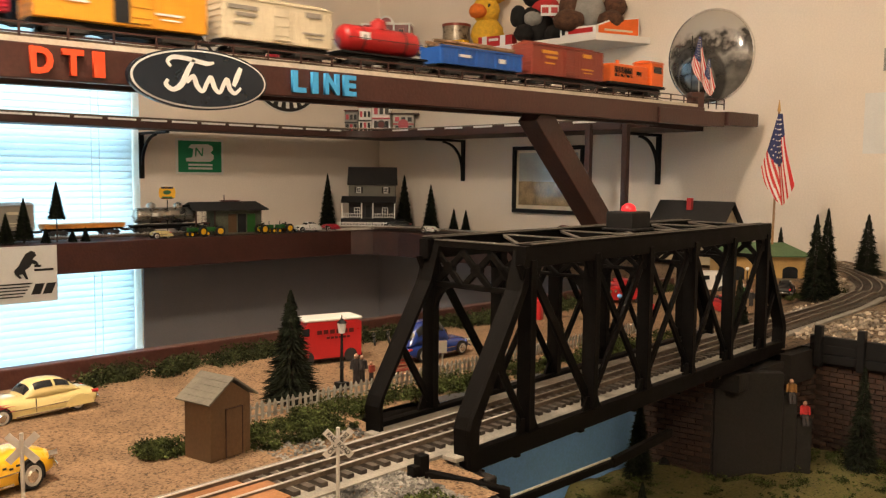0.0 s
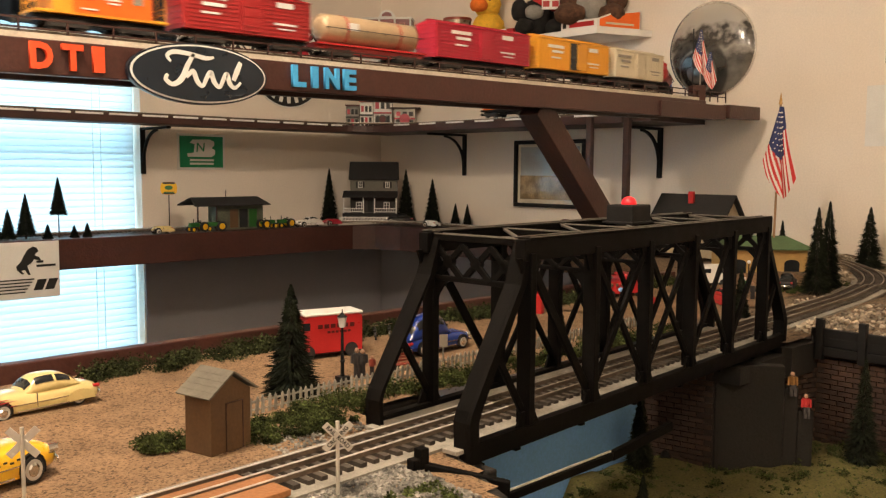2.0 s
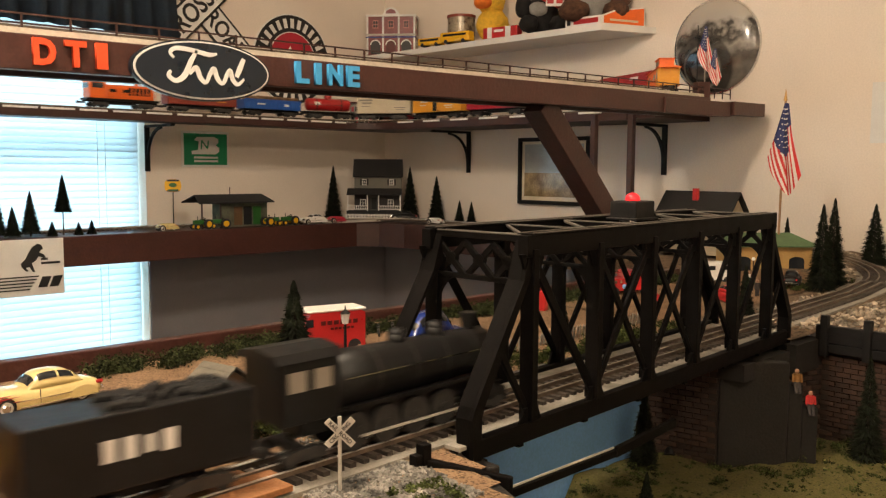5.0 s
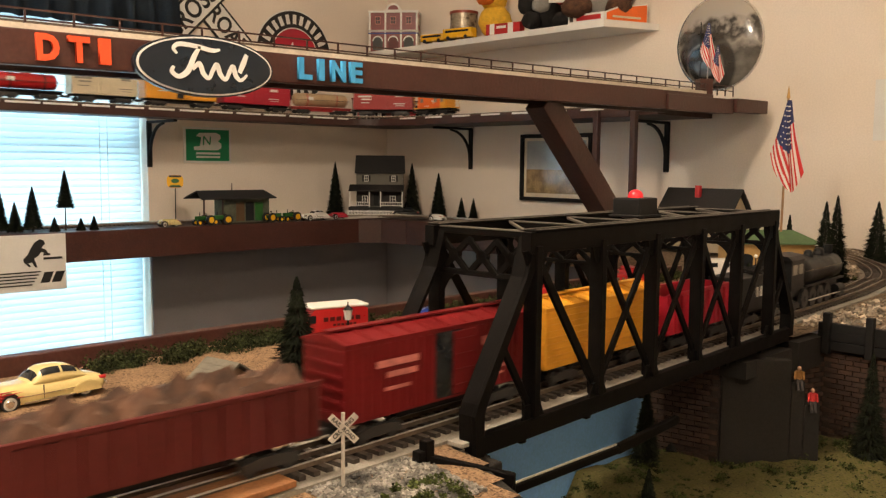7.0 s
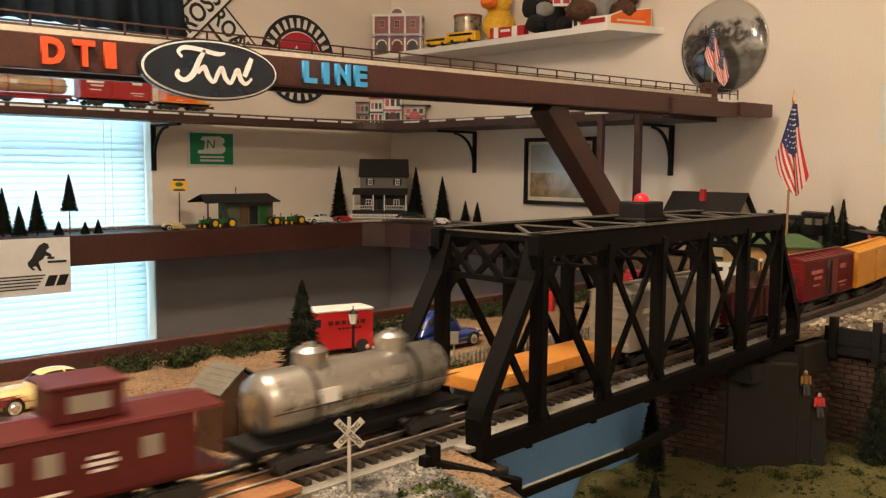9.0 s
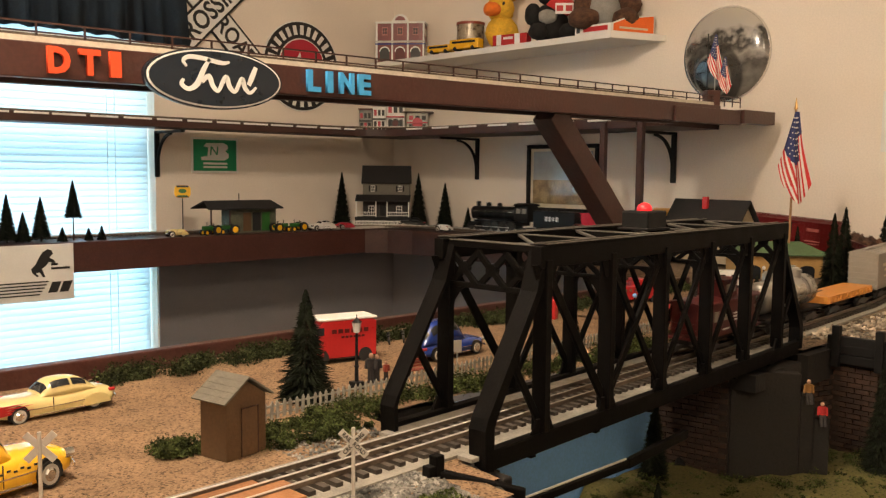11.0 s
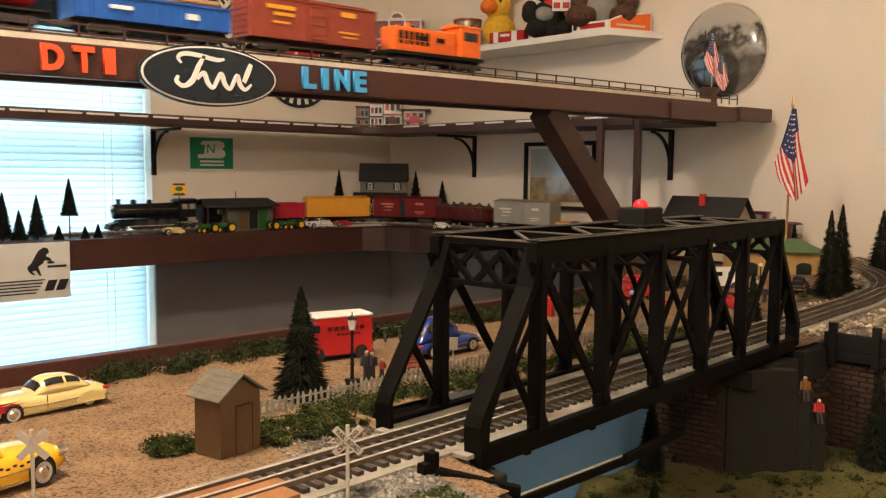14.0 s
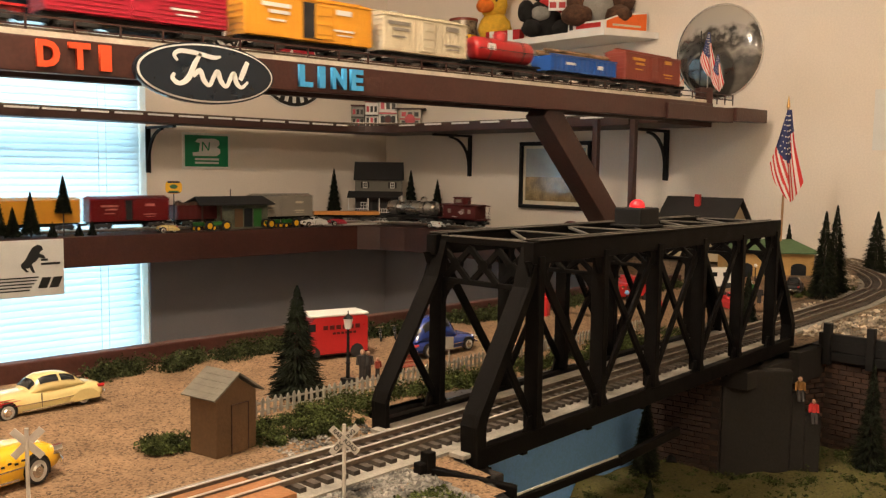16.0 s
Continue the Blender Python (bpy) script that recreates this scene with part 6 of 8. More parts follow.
saloon("parked_car", pose(1.225, 2.487, ZMID, 0, 0, 180), "small pale yellow model car on the shelf", CREAMC, 0.06, 0.03, 0.016)
saloon("parked_car", pose(2.07, 2.2, ZMID, 0, 0, 100), "small white model car on the shelf", WHITE, 0.05, 0.028, 0.014)
saloon("parked_car", pose(2.12 + 0.03, 2.455, ZMID, 0, 0, 135), "black model car beside the farmhouse", ENGINE, 0.1, 0.04, 0.035)

# delivery van
van = root("delivery_van", pose(0.692, 0.941, 0, 0, 0, -13), "red delivery van with a white roof", "van")
bm = B()
extrude_poly(bm, [(-0.05, 0.008), (0.046, 0.008), (0.046, 0.054), (0.04, 0.057), (-0.03, 0.057), (-0.036, 0.05), (-0.039, 0.034), (-0.05, 0.03)], "y", -0.02, 0.02)
part("body", bm, REDB, van)
bm = B()
box(bm, (0.0055, 0, 0.0588), (0.084, 0.042, 0.0035), bevel=0.0015)
part("roof", bm, WHITE, van, "white roof")
for x in (-0.032, 0.03):
    for sy in (-1, 1):
        bm = B()
        rod(bm, (x, sy * 0.014, 0.0095), (x, sy * 0.0208, 0.0095), 0.0095, seg=16)
        part("wheel", bm, RUBBER, van)
for z, w, x in ((0.043, 0.055, 0.008), (0.035, 0.035, 0.012)):
    for k in range(6):
        bm = B()
        box(bm, (x - w / 2 + (k + 0.5) * w / 6, -0.0204, z), (w / 6 * 0.72, 0.0008, 0.0055 if z > 0.04 else 0.003))
        part("marking", bm, MAROON, van)
bm = B()
box(bm, (-0.0375, -0.0205, 0.024), (0.016, 0.001, 0.026), bevel=0.0003)
part("door", bm, RED, van)
bm = B()
box(bm, (-0.034, -0.0205, 0.044), (0.01, 0.001, 0.01))
part("window", bm, WINDOWD, van)
bm = B()
box(bm, (0.0, 0, 0.0085), (0.096, 0.038, 0.004))
part("chassis", bm, BLACKM, van)


def motorcycle(m):
    r = root("motorcycle", m, "black and chrome model motorcycle", "motorcycle", "parked motorcycles")
    for x in (-0.012, 0.012):
        bm = B()
        rod(bm, (x, -0.0012, 0.0062), (x, 0.0012, 0.0062), 0.0062, seg=14)
        part("wheel", bm, RUBBER, r)
    bm = B()
    box(bm, (0, 0, 0.009), (0.012, 0.004, 0.006), bevel=0.001)
    bar(bm, (0.012, 0, 0.006), (0.006, 0, 0.018), 0.0018, 0.0018)
    bar(bm, (-0.012, 0, 0.006), (-0.003, 0, 0.012), 0.0018, 0.0018)
    part("frame", bm, CHROME, r)
    bm = B()
    ball(bm, (0.002, 0, 0.0145), 0.004, 10, (1.3, 0.7, 0.7))
    box(bm, (-0.007, 0, 0.0135), (0.009, 0.0045, 0.002), bevel=0.0006)
    part("tank_and_seat", bm, ENGINE, r)
    bm = B()
    bar(bm, (0.005, -0.006, 0.019), (0.005, 0.006, 0.019), 0.001, 0.001)
    part("handlebar", bm, CHROME, r)


for i in range(3):
    motorcycle(pose(0.79 + i * 0.026, 0.985 - i * 0.002, 0, -8, 0, 50))

# fire engine behind the bridge, camper and a red pump
fe = root("fire_engine", pose(1.44, 0.985, 0, 0, 0, -20), "red model fire engine with chrome fittings", "truck")
bm = B()
extrude_poly(bm, [(-0.055, 0.012), (0.055, 0.012), (0.055, 0.03), (0.03, 0.034), (0.022, 0.05), (0.0, 0.05), (-0.004, 0.036), (-0.055, 0.036)], "y", -0.02, 0.02)
part("body", bm, REDB, fe)
for x in (-0.036, 0.036):
    for sy in (-1, 1):
        bm = B()
        rod(bm, (x, sy * 0.014, 0.01), (x, sy * 0.021, 0.01), 0.01, seg=14)
        part("wheel", bm, RUBBER, fe)
for k in range(4):
    bm = B()
    bar(bm, (-0.05 + 0.012 * k, -0.021, 0.03), (-0.05 + 0.012 * k + 0.006, -0.021, 0.03), 0.002, 0.006)
    part("panel_trim", bm, CHROME, fe)
bm = B()
bar(bm, (-0.05, 0.008, 0.042), (0.0, 0.008, 0.046), 0.01, 0.003)
part("ladder", bm, CHROME, fe)
bm = B()
box(bm, (0.012, -0.0204, 0.042), (0.014, 0.001, 0.01))
part("window", bm, WINDOWD, fe)
cp = root("camper", pose(1.72, 0.945, 0.004, 0, 0, -38), "white model camper by the station", "camper")
bm = B()
extrude_poly(bm, [(-0.03, 0.008), (0.03, 0.008), (0.03, 0.028), (0.036, 0.034), (0.034, 0.046), (-0.03, 0.046)], "y", -0.016, 0.016)
part("body", bm, WHITE, cp)
for x in (-0.018, 0.02):
    bm = B()
    rod(bm, (x, -0.0165, 0.008), (x, 0.0165, 0.008), 0.008, seg=12)
    part("wheel_pair", bm, RUBBER, cp)
for x in (-0.014, 0.012):
    bm = B()
    box(bm, (x, -0.0164, 0.034), (0.013, 0.001, 0.009))
    part("window", bm, WINDOWD, cp)
pu = root("gas_pump", pose(1.17, 0.965, 0, 0, 0, 20), "bright red miniature fuel pump", "pump")
bm = B()
box(bm, (0, 0, 0.018), (0.016, 0.012, 0.036), bevel=0.002)
part("cabinet", bm, REDB, pu)
bm = B()
rod(bm, (0, -0.004, 0.042), (0, 0.004, 0.042), 0.0075, seg=16)
part("globe", bm, REDB, pu)


def tractor(m):
    r = root("tractor", m, "green model farm tractor with yellow wheels", "tractor", "tractors on the shelf")
    bm = B()
    box(bm, (0.012, 0, 0.022), (0.036, 0.012, 0.013), bevel=0.002)
    box(bm, (-0.014, 0, 0.019), (0.02, 0.018, 0.01), bevel=0.002)
    part("body", bm, TRACTOR, r)
    for x, y, q in ((-0.016, 0.015, 0.0155), (0.024, 0.011, 0.0085)):
        for sy in (-1, 1):
            bm = B()
            rod(bm, (x, sy * y - 0.004, q), (x, sy * y + 0.004, q), q, seg=18)
            w = part("wheel", bm, RUBBER, r)
            bm = B()
            rod(bm, (x, sy * y - 0.0045, q), (x, sy * y + 0.0045, q), q * 0.62, seg=14)
            part("rim", bm, YELC, w, "yellow rim")
    bm = B()
    rod(bm, (0.014, 0, 0.028), (0.014, 0, 0.04), 0.0012, seg=6)
    rod(bm, (-0.006, 0, 0.024), (-0.011, 0, 0.034), 0.0008, seg=6)
    part("stack", bm, BLACKM, r)
    bm = B()
    bmesh.ops.create_circle(bm, segments=14, radius=0.005, cap_ends=True, matrix=pose(-0.011, 0, 0.034, 0, -30, 0))
    part("steering_wheel", bm, BLACKM, r)


for x, a in ((1.345, 190), (1.408, 170), (1.6, 5), (1.668, 185)):
    tractor(pose(x, 2.495, ZMID, 0, 0, a))

# ---------------------------------------------------------------- street furniture and figures
lp = root("street_lamp", pose(0.616, 0.803, 0), "black cast street lamp with a glass lantern", "street lamp")
bm = B()
rod(bm, (0, 0, 0), (0, 0, 0.008), 0.0055, 0.0045, seg=8)
box(bm, (0, 0, 0.004), (0.013, 0.013, 0.009), bevel=0.0008)
part("base", bm, BLACKM, lp)
bm = B()
rod(bm, (0, 0, 0.008), (0, 0, 0.066), 0.0024, 0.0015, seg=8)
ball(bm, (0, 0, 0.026), 0.0032, 8, (1, 1, 0.6))
part("post", bm, BLACKM, lp)
bm = B()
rod(bm, (0, 0, 0.066), (0, 0, 0.078), 0.0036, 0.0056, seg=6)
part("lantern", bm, PAPER, lp, "pale lantern glass")
bm = B()
rod(bm, (0, 0, 0.078), (0, 0, 0.083), 0.0066, 0.001, seg=6)
rod(bm, (0, 0, 0.083), (0, 0, 0.087), 0.0007, seg=5)
part("cap", bm, BLACKM, lp)


def small_lamp(m, head):
    r = root("street_lamp", m, "black miniature lamp post by the fence", "street lamp")
    bm = B()
    rod(bm, (0, 0, 0), (0, 0, 0.05), 0.0014, seg=6)
    part("post", bm, BLACKM, r)
    bm = B()
    box(bm, (0, 0, 0.006), (0.011, 0.008, 0.012), bevel=0.001)
    part("base_box", bm, BLACKM, r)
    bm = B()
    ball(bm, (0, 0, 0.053), 0.004, 10)
    part("globe", bm, head, r)


small_lamp(pose(1.04, 0.82, 0), PAPER)
small_lamp(pose(1.215, 0.83, 0), BLUEB)
small_lamp(pose(1.77, 0.885, 0.004), PAPER)

sg = root("notice_sign", pose(0.772, 0.795, 0, 0, 0, -35), "plain pale sign on a post", "sign")
bm = B()
rod(bm, (0, 0, 0), (0, 0, 0.03), 0.0012, seg=6)
part("post", bm, GREYW, sg)
bm = B()
box(bm, (0, -0.0016, 0.031), (0.0105, 0.001, 0.016), bevel=0.0003)
part("plate", bm, GREYW, sg)

bn = root("bench", pose(0.712, 0.80, 0, 0, 0, -8), "reddish brown slatted bench", "bench")
for k in range(3):
    bm = B()
    box(bm, (0, -0.004 + k * 0.004, 0.0095), (0.032, 0.0028, 0.0012))
    part("seat_slat", bm, RUST, bn)
for k in range(3):
    bm = B()
    box(bm, (0, 0.0065 + k * 0.0008, 0.0125 + k * 0.0036), (0.032, 0.0012, 0.0026))
    part("back_slat", bm, RUST, bn)
for sx in (-1, 1):
    bm = B()
    box(bm, (sx * 0.014, 0, 0.0045), (0.002, 0.011, 0.009))
    bar(bm, (sx * 0.014, 0.006, 0.008), (sx * 0.014, 0.009, 0.022), 0.002, 0.002)
    part("end_frame", bm, BLACKM, bn)


def figure(m, label, coat, legs, h=0.036, sit=False):
    """A miniature painted doll as one plain mesh."""
    bm = B()
    k = h / 0.036
    if sit:
        box(bm, (0, 0.0, 0.003 * k), (0.009 * k, 0.009 * k, 0.006 * k), bevel=0.001)
        for sx in (-1, 1):
            bar(bm, (sx * 0.0024 * k, -0.003 * k, 0.003 * k), (sx * 0.0024 * k, -0.008 * k, -0.009 * k), 0.0035 * k, 0.0035 * k)
        z = 0.004 * k
    else:
        for sx in (-1, 1):
            bar(bm, (sx * 0.002 * k, 0, 0), (sx * 0.0018 * k, 0, 0.017 * k), 0.0034 * k, 0.0034 * k)
        z = 0.016 * k
    def paint(i):
        for f in bm.faces:
            if not f.tag:
                f.material_index, f.tag = i, True
    paint(0)
    vv = rod(bm, (0, 0, z), (0, 0, z + 0.013 * k), 0.0042 * k, 0.0048 * k, seg=10)
    for sx in (-1, 1):
        bar(bm, (sx * 0.0052 * k, 0, z + 0.012 * k), (sx * 0.0058 * k, -0.002 * k, z + 0.001 * k), 0.0026 * k, 0.0026 * k)
    paint(1)
    ball(bm, (0, 0, z + 0.0165 * k), 0.0029 * k, 10, (1, 1, 1.15))
    paint(2)
    o = tagged(part("figurine", bm, [legs, coat, SKIN]), label, "figurine")
    o.matrix_basis = m


for x, y, l, c, q in ((0.647, 0.815, "dark-coated miniature figurine by the lamp", CLOTHD, 0.037), (0.658, 0.818, "dark-coated miniature figurine by the lamp", CLOTHD, 0.033), (0.668, 0.812, "small miniature figurine in brown", RUST, 0.024), (1.325, 0.84, "miniature figurine in red by the fence", CLOTHR, 0.034), (1.70, 0.86, "miniature figurine in white at the station", FLAGW, 0.036), (1.80, 0.765, "miniature figurine in a dark coat", CLOTHD, 0.036), (1.655, 0.83, "miniature figurine in a green coat", TRACTOR, 0.036), (1.60, 0.79, "miniature figurine in black", CLOTHD, 0.036), (1.525, 0.86, "miniature figurine in red", CLOTHR, 0.036)):
    figure(pose(x, y, ground_z(x, y), 0, 0, random.uniform(-60, 0)), l, c, CLOTHD, q)
figure(pose(1.167, 0.5135, -0.047, 0, 0, -50), "seated figurine in mustard on the wing wall", CLOTHY, CLOTHD, 0.036, True)
figure(pose(1.182, 0.5, -0.078, 0, 0, -50), "seated figurine in red on the wing wall", CLOTHR, CLOTHD, 0.036, True)
figure(pose(1.275, 0.405, ZG + 0.008, 0, 0, -60), "grey figurine standing in the gully", GREYC, CLOTHD, 0.034)


def crossbuck(m, h=0.06):
    r = root("crossing_sign", m, "white miniature crossbuck railway crossing sign", "sign", "crossing signs")
    bm = B()
    rod(bm, (0, 0, -0.001), (0, 0, h), 0.0015, seg=8)
    part("post", bm, SIGNW, r)
    for a in (45, -45):
        bm = B()
        box(bm, (0, 0, 0), (0.0285, 0.0008, 0.0055), Matrix.Translation((0, -0.002 - (0.0009 if a > 0 else 0), h * 0.8)) @ Matrix.Rotation(radians(a), 4, "Y"), 0.0002)
        b = part("board", bm, SIGNW, r)
        body = "CROSSING" if a < 0 else "RAIL  ROAD"
        lettering("letters", body, 0.0046, 0.0003, INK, b, Matrix.Translation((0, -0.0025 - (0.0009 if a > 0 else 0), h * 0.8)) @ Matrix.Rotation(radians(a), 4, "Y"), 0.0001, (0.95, 1.0))
    return r


crossbuck(pose(0.397, 0.523, 0, 0, 0, -32), 0.058)
crossbuck(pose(0.214, 0.66, 0, 0, 0, 150), 0.06)
# a dark barrel at the roadside
bm = B()
rod(bm, (0.172, 0.668, 0), (0.172, 0.668, 0.03), 0.012, seg=16)
tagged(part("barrel", bm, BLACKM), "black barrel on the gravel beside the taxi", "barrel")

# ---------------------------------------------------------------- station, houses, shelter


def window_on(parent, m, w, h, frame=WHITE, shutters=None):
    bm = B()
    box(bm, (0, 0, 0), (w, 0.0016, h), bevel=0.0003)
    f = part("window", bm, frame, parent)
    f.matrix_basis = m
    for sx in (-1, 1):
        for sz in (-1, 1):
            bm = B()
            box(bm, (sx * w * 0.22, -0.0009, sz * h * 0.22), (w * 0.36, 0.0006, h * 0.38))
            part("pane", bm, WINDOWD, f)
    if shutters:
        for sx in (-1, 1):
            bm = B()
            box(bm, (sx * w * 0.78, 0, 0), (w * 0.4, 0.0016, h), bevel=0.0003)
            s = part("shutter", bm, shutters, parent)
            s.matrix_basis = m
    return f


st = root("station", pose(1.915, 0.935, 0.004, 0, 0, -44), "ochre model railway station with a green hipped roof", "building")
bm = B()
box(bm, (0, 0, 0.034), (0.19, 0.085, 0.076), bevel=0.001)
part("wall", bm, STATW, st)
bm = B()
loft(bm, [[(-0.108, -0.055, 0.071), (0.108, -0.055, 0.071), (0.108, 0.055, 0.071), (-0.108, 0.055, 0.071)], [(-0.108, -0.055, 0.074), (0.108, -0.055, 0.074), (0.108, 0.055, 0.074), (-0.108, 0.055, 0.074)], [(-0.06, -0.004, 0.1), (0.06, -0.004, 0.1), (0.06, 0.004, 0.1), (-0.06, 0.004, 0.1)]])
part("roof", bm, STATR, st)
for x in (-0.06, 0.0, 0.06):
    bm = B()
    pts = [(-0.017, 0.004), (0.017, 0.004), (0.017, 0.04)] + [(0.017 * math.cos(a), 0.04 + 0.009 * math.sin(a)) for a in [radians(q) for q in range(15, 180, 15)]] + [(-0.017, 0.04)]
    extrude_poly(bm, [(x + p[0], p[1]) for p in pts], "y", -0.044, -0.041)
    part("arched_door", bm, WINDOWD, st, "dark arched doorway")
bm = B()
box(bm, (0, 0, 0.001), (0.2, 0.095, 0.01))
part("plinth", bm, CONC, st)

dh = root("dark_roof_house", pose(1.985, 1.135, ZMID - 0.012, 0, 0, 88), "small tan house with a steep dark roof", "house")
bm = B()
extrude_poly(bm, [(-0.05, 0), (0.05, 0), (0.05, 0.085), (0, 0.143), (-0.05, 0.085)], "x", -0.095, 0.095)
part("wall", bm, TANW, dh)
for sy in (-1, 1):
    bm = B()
    bar(bm, (0, sy * 0.064, 0.074), (0, sy * 0.0, 0.1485), 0.215, 0.004, up=(1, 0, 0))
    bmesh.ops.delete(bm, geom=bm.verts[:], context="VERTS")
    a, b, c, d = (-0.106, sy * 0.064, 0.073), (0.106, sy * 0.064, 0.073), (0.106, 0, 0.149), (-0.106, 0, 0.149)
    loft(bm, [[a, b, c, d], [(p[0], p[1], p[2] + 0.005) for p in (a, b, c, d)]])
    part("roof_slope", bm, ROOFD, dh)
bm = B()
box(bm, (0.005, 0.02, 0.146), (0.013, 0.011, 0.03), bevel=0.0008)
part("chimney", bm, REDB, dh, "red chimney")
for y in (-0.02, 0.02):
    window_on(dh, pose(-0.096, y, 0.05, 0, 0, -90), 0.016, 0.022)

fh = root("farmhouse", pose(2.135, 2.595, ZMID, 0, 0, -44), "two-storey grey farmhouse with dark roof and porch", "house")
bm = B()
extrude_poly(bm, [(-0.03, 0), (0.035, 0), (0.035, 0.165), (0.0025, 0.221), (-0.03, 0.165)], "x", -0.083, 0.093)
part("wall", bm, HOUSEW, fh)
for sy, y0 in ((-1, -0.04), (1, 0.045)):
    bm = B()
    a, b, c, d = (-0.088, y0, 0.158), (0.098, y0, 0.158), (0.098, 0.0025, 0.222), (-0.088, 0.0025, 0.222)
    loft(bm, [[a, b, c, d], [(p[0], p[1], p[2] + 0.005) for p in (a, b, c, d)]])
    part("roof_slope", bm, ROOFD, fh)
bm = B()
a, b, c, d = (-0.108, -0.075, 0.092), (0.098, -0.075, 0.092), (0.098, -0.03, 0.113), (-0.108, -0.03, 0.113)
loft(bm, [[a, b, c, d], [(p[0], p[1], p[2] + 0.004) for p in (a, b, c, d)]])
part("porch_roof", bm, ROOFD, fh)
bm = B()
box(bm, (-0.005, -0.052, 0.017), (0.206, 0.046, 0.034))
part("porch_base", bm, ROOFD, fh, "dark stone porch base")
# shade under the porch roof, put in as a dark panel before the wall
bm = B()
box(bm, (0.005, -0.0305, 0.064), (0.172, 0.002, 0.056))
part("porch_shade_panel", bm, material("dark_porch_shade", (0.03, 0.026, 0.024), 0.8, vary=0.2, scale=60), fh, "dark panel for the shade under the porch roof")
for x0, x1 in ((-0.103, -0.03), (0.012, 0.093)):
    bm = B()
    for z in (0.04, 0.052):
        bar(bm, (x0, -0.071, z), (x1, -0.071, z), 0.002, 0.0022)
    for k in range(1, 9):
        x = x0 + (x1 - x0) * k / 9
        box(bm, (x, -0.071, 0.045), (0.0016, 0.0016, 0.013))
    part("porch_railing", bm, WHITE, fh, "white porch railing")
for x in (-0.103, -0.03, 0.012, 0.093):
    bm = B()
    box(bm, (x, -0.071, 0.063), (0.004, 0.004, 0.06))
    part("porch_post", bm, WHITE, fh, "white porch post")
for x in (-0.045, 0.058):
    window_on(fh, pose(x, -0.0308, 0.14), 0.016, 0.022, WHITE, BLACKM)
for x in (-0.05, 0.055):
    window_on(fh, pose(x, -0.0325, 0.062), 0.022, 0.026)
bm = B()
box(bm, (-0.008, -0.0325, 0.06), (0.018, 0.0016, 0.044))
part("door", bm, BLACKM, fh)
ff = root("garden_fence", pose(2.08, 2.535, ZMID, 0, 0, -44), "long white garden fence before the farmhouse", "fence")
bm = B()
box(bm, (0, 0, 0.011), (0.0024, 0.0012, 0.022))
p0 = part("picket", bm, WHITE, ff)
p0.matrix_basis = pose(-0.12, 0, 0)
for i in range(1, 40):
    share("picket", p0, ff, pose(-0.12 + i * 0.0055, 0, 0))
for z in (0.006, 0.018):
    bm = B()
    box(bm, (-0.012, 0.0012, z), (0.22, 0.0012, 0.003))
    part("fence_rail", bm, WHITE, ff)

sh = root("shelter", pose(1.475, 2.535, ZMID, 0, 0, 0), "weathered model farm shed with an open end", "building")
bm = B()
box(bm, (0.04, 0.015, 0.04), (0.17, 0.06, 0.08), bevel=0.001)
part("wall", bm, material("grey_green_boards", (0.11, 0.12, 0.085), 0.85, vary=0.2, scale=50), sh)
for sy, y0 in ((-1, -0.045), (1, 0.07)):
    bm = B()
    a, b, c, d = (-0.14, y0, 0.078), (0.135, y0, 0.078), (0.12, 0.012, 0.102), (-0.125, 0.012, 0.102)
    loft(bm, [[a, b, c, d], [(p[0], p[1], p[2] + 0.004) for p in (a, b, c, d)]])
    part("roof_slope", bm, ROOFD, sh)
for x in (-0.125, -0.06):
    bm = B()
    box(bm, (x, -0.035, 0.04), (0.004, 0.004, 0.08))
    part("post", bm, BROWN2, sh)
for x, w, m in ((0.015, 0.03, SHEDW), (0.05, 0.03, WINDOWD), (0.085, 0.03, TRACTOR)):
    bm = B()
    box(bm, (x, -0.0158, 0.036), (w, 0.0016, 0.06), bevel=0.0003)
    part("door" if m is not WINDOWD else "doorway", bm, m, sh)
bm = B()
rod(bm, (0.0, 0.01, 0.1), (0.0, 0.01, 0.128), 0.0015, seg=6)
part("vent_pipe", bm, BROWN2, sh)

ys = root("roadside_sign", pose(1.285, 2.56, ZMID, 0, 0, -25), "yellow oval emblem sign on a tall post", "sign")
bm = B()
rod(bm, (0, 0, 0), (0, 0, 0.114), 0.0016, seg=8)
part("post", bm, BLACKM, ys)
bm = B()
extrude_poly(bm, [(0.025 * math.copysign(abs(math.cos(a)) ** 0.6, math.cos(a)), 0.135 + 0.02 * math.copysign(abs(math.sin(a)) ** 0.6, math.sin(a))) for a in [2 * math.pi * i / 28 for i in range(28)]], "y", -0.002, 0.002)
part("board", bm, YELC, ys)
bm = B()
extrude_poly(bm, [(0.012 * math.cos(2 * math.pi * i / 16), 0.137 + 0.007 * math.sin(2 * math.pi * i / 16)) for i in range(16)], "y", -0.0028, -0.0022)
box(bm, (0, -0.0025, 0.122), (0.03, 0.0006, 0.004))
part("emblem", bm, TRACTOR, ys)
bm = B()
box(bm, (0, -0.0022, 0.151), (0.036, 0.001, 0.006))
box(bm, (0, -0.0022, 0.1185), (0.036, 0.001, 0.004))
part("dark_band", bm, INK, ys)

# pale platform strip before the farmhouse
bm = B()
box(bm, (0, 0, 0.004), (0.3, 0.02, 0.008), bevel=0.0008)
tagged(part("platform_strip", bm, SIGNW), "long pale platform strip lying on the shelf edge", "platform").matrix_basis = pose(1.93, 2.478, ZMID, 0, 0, -9)

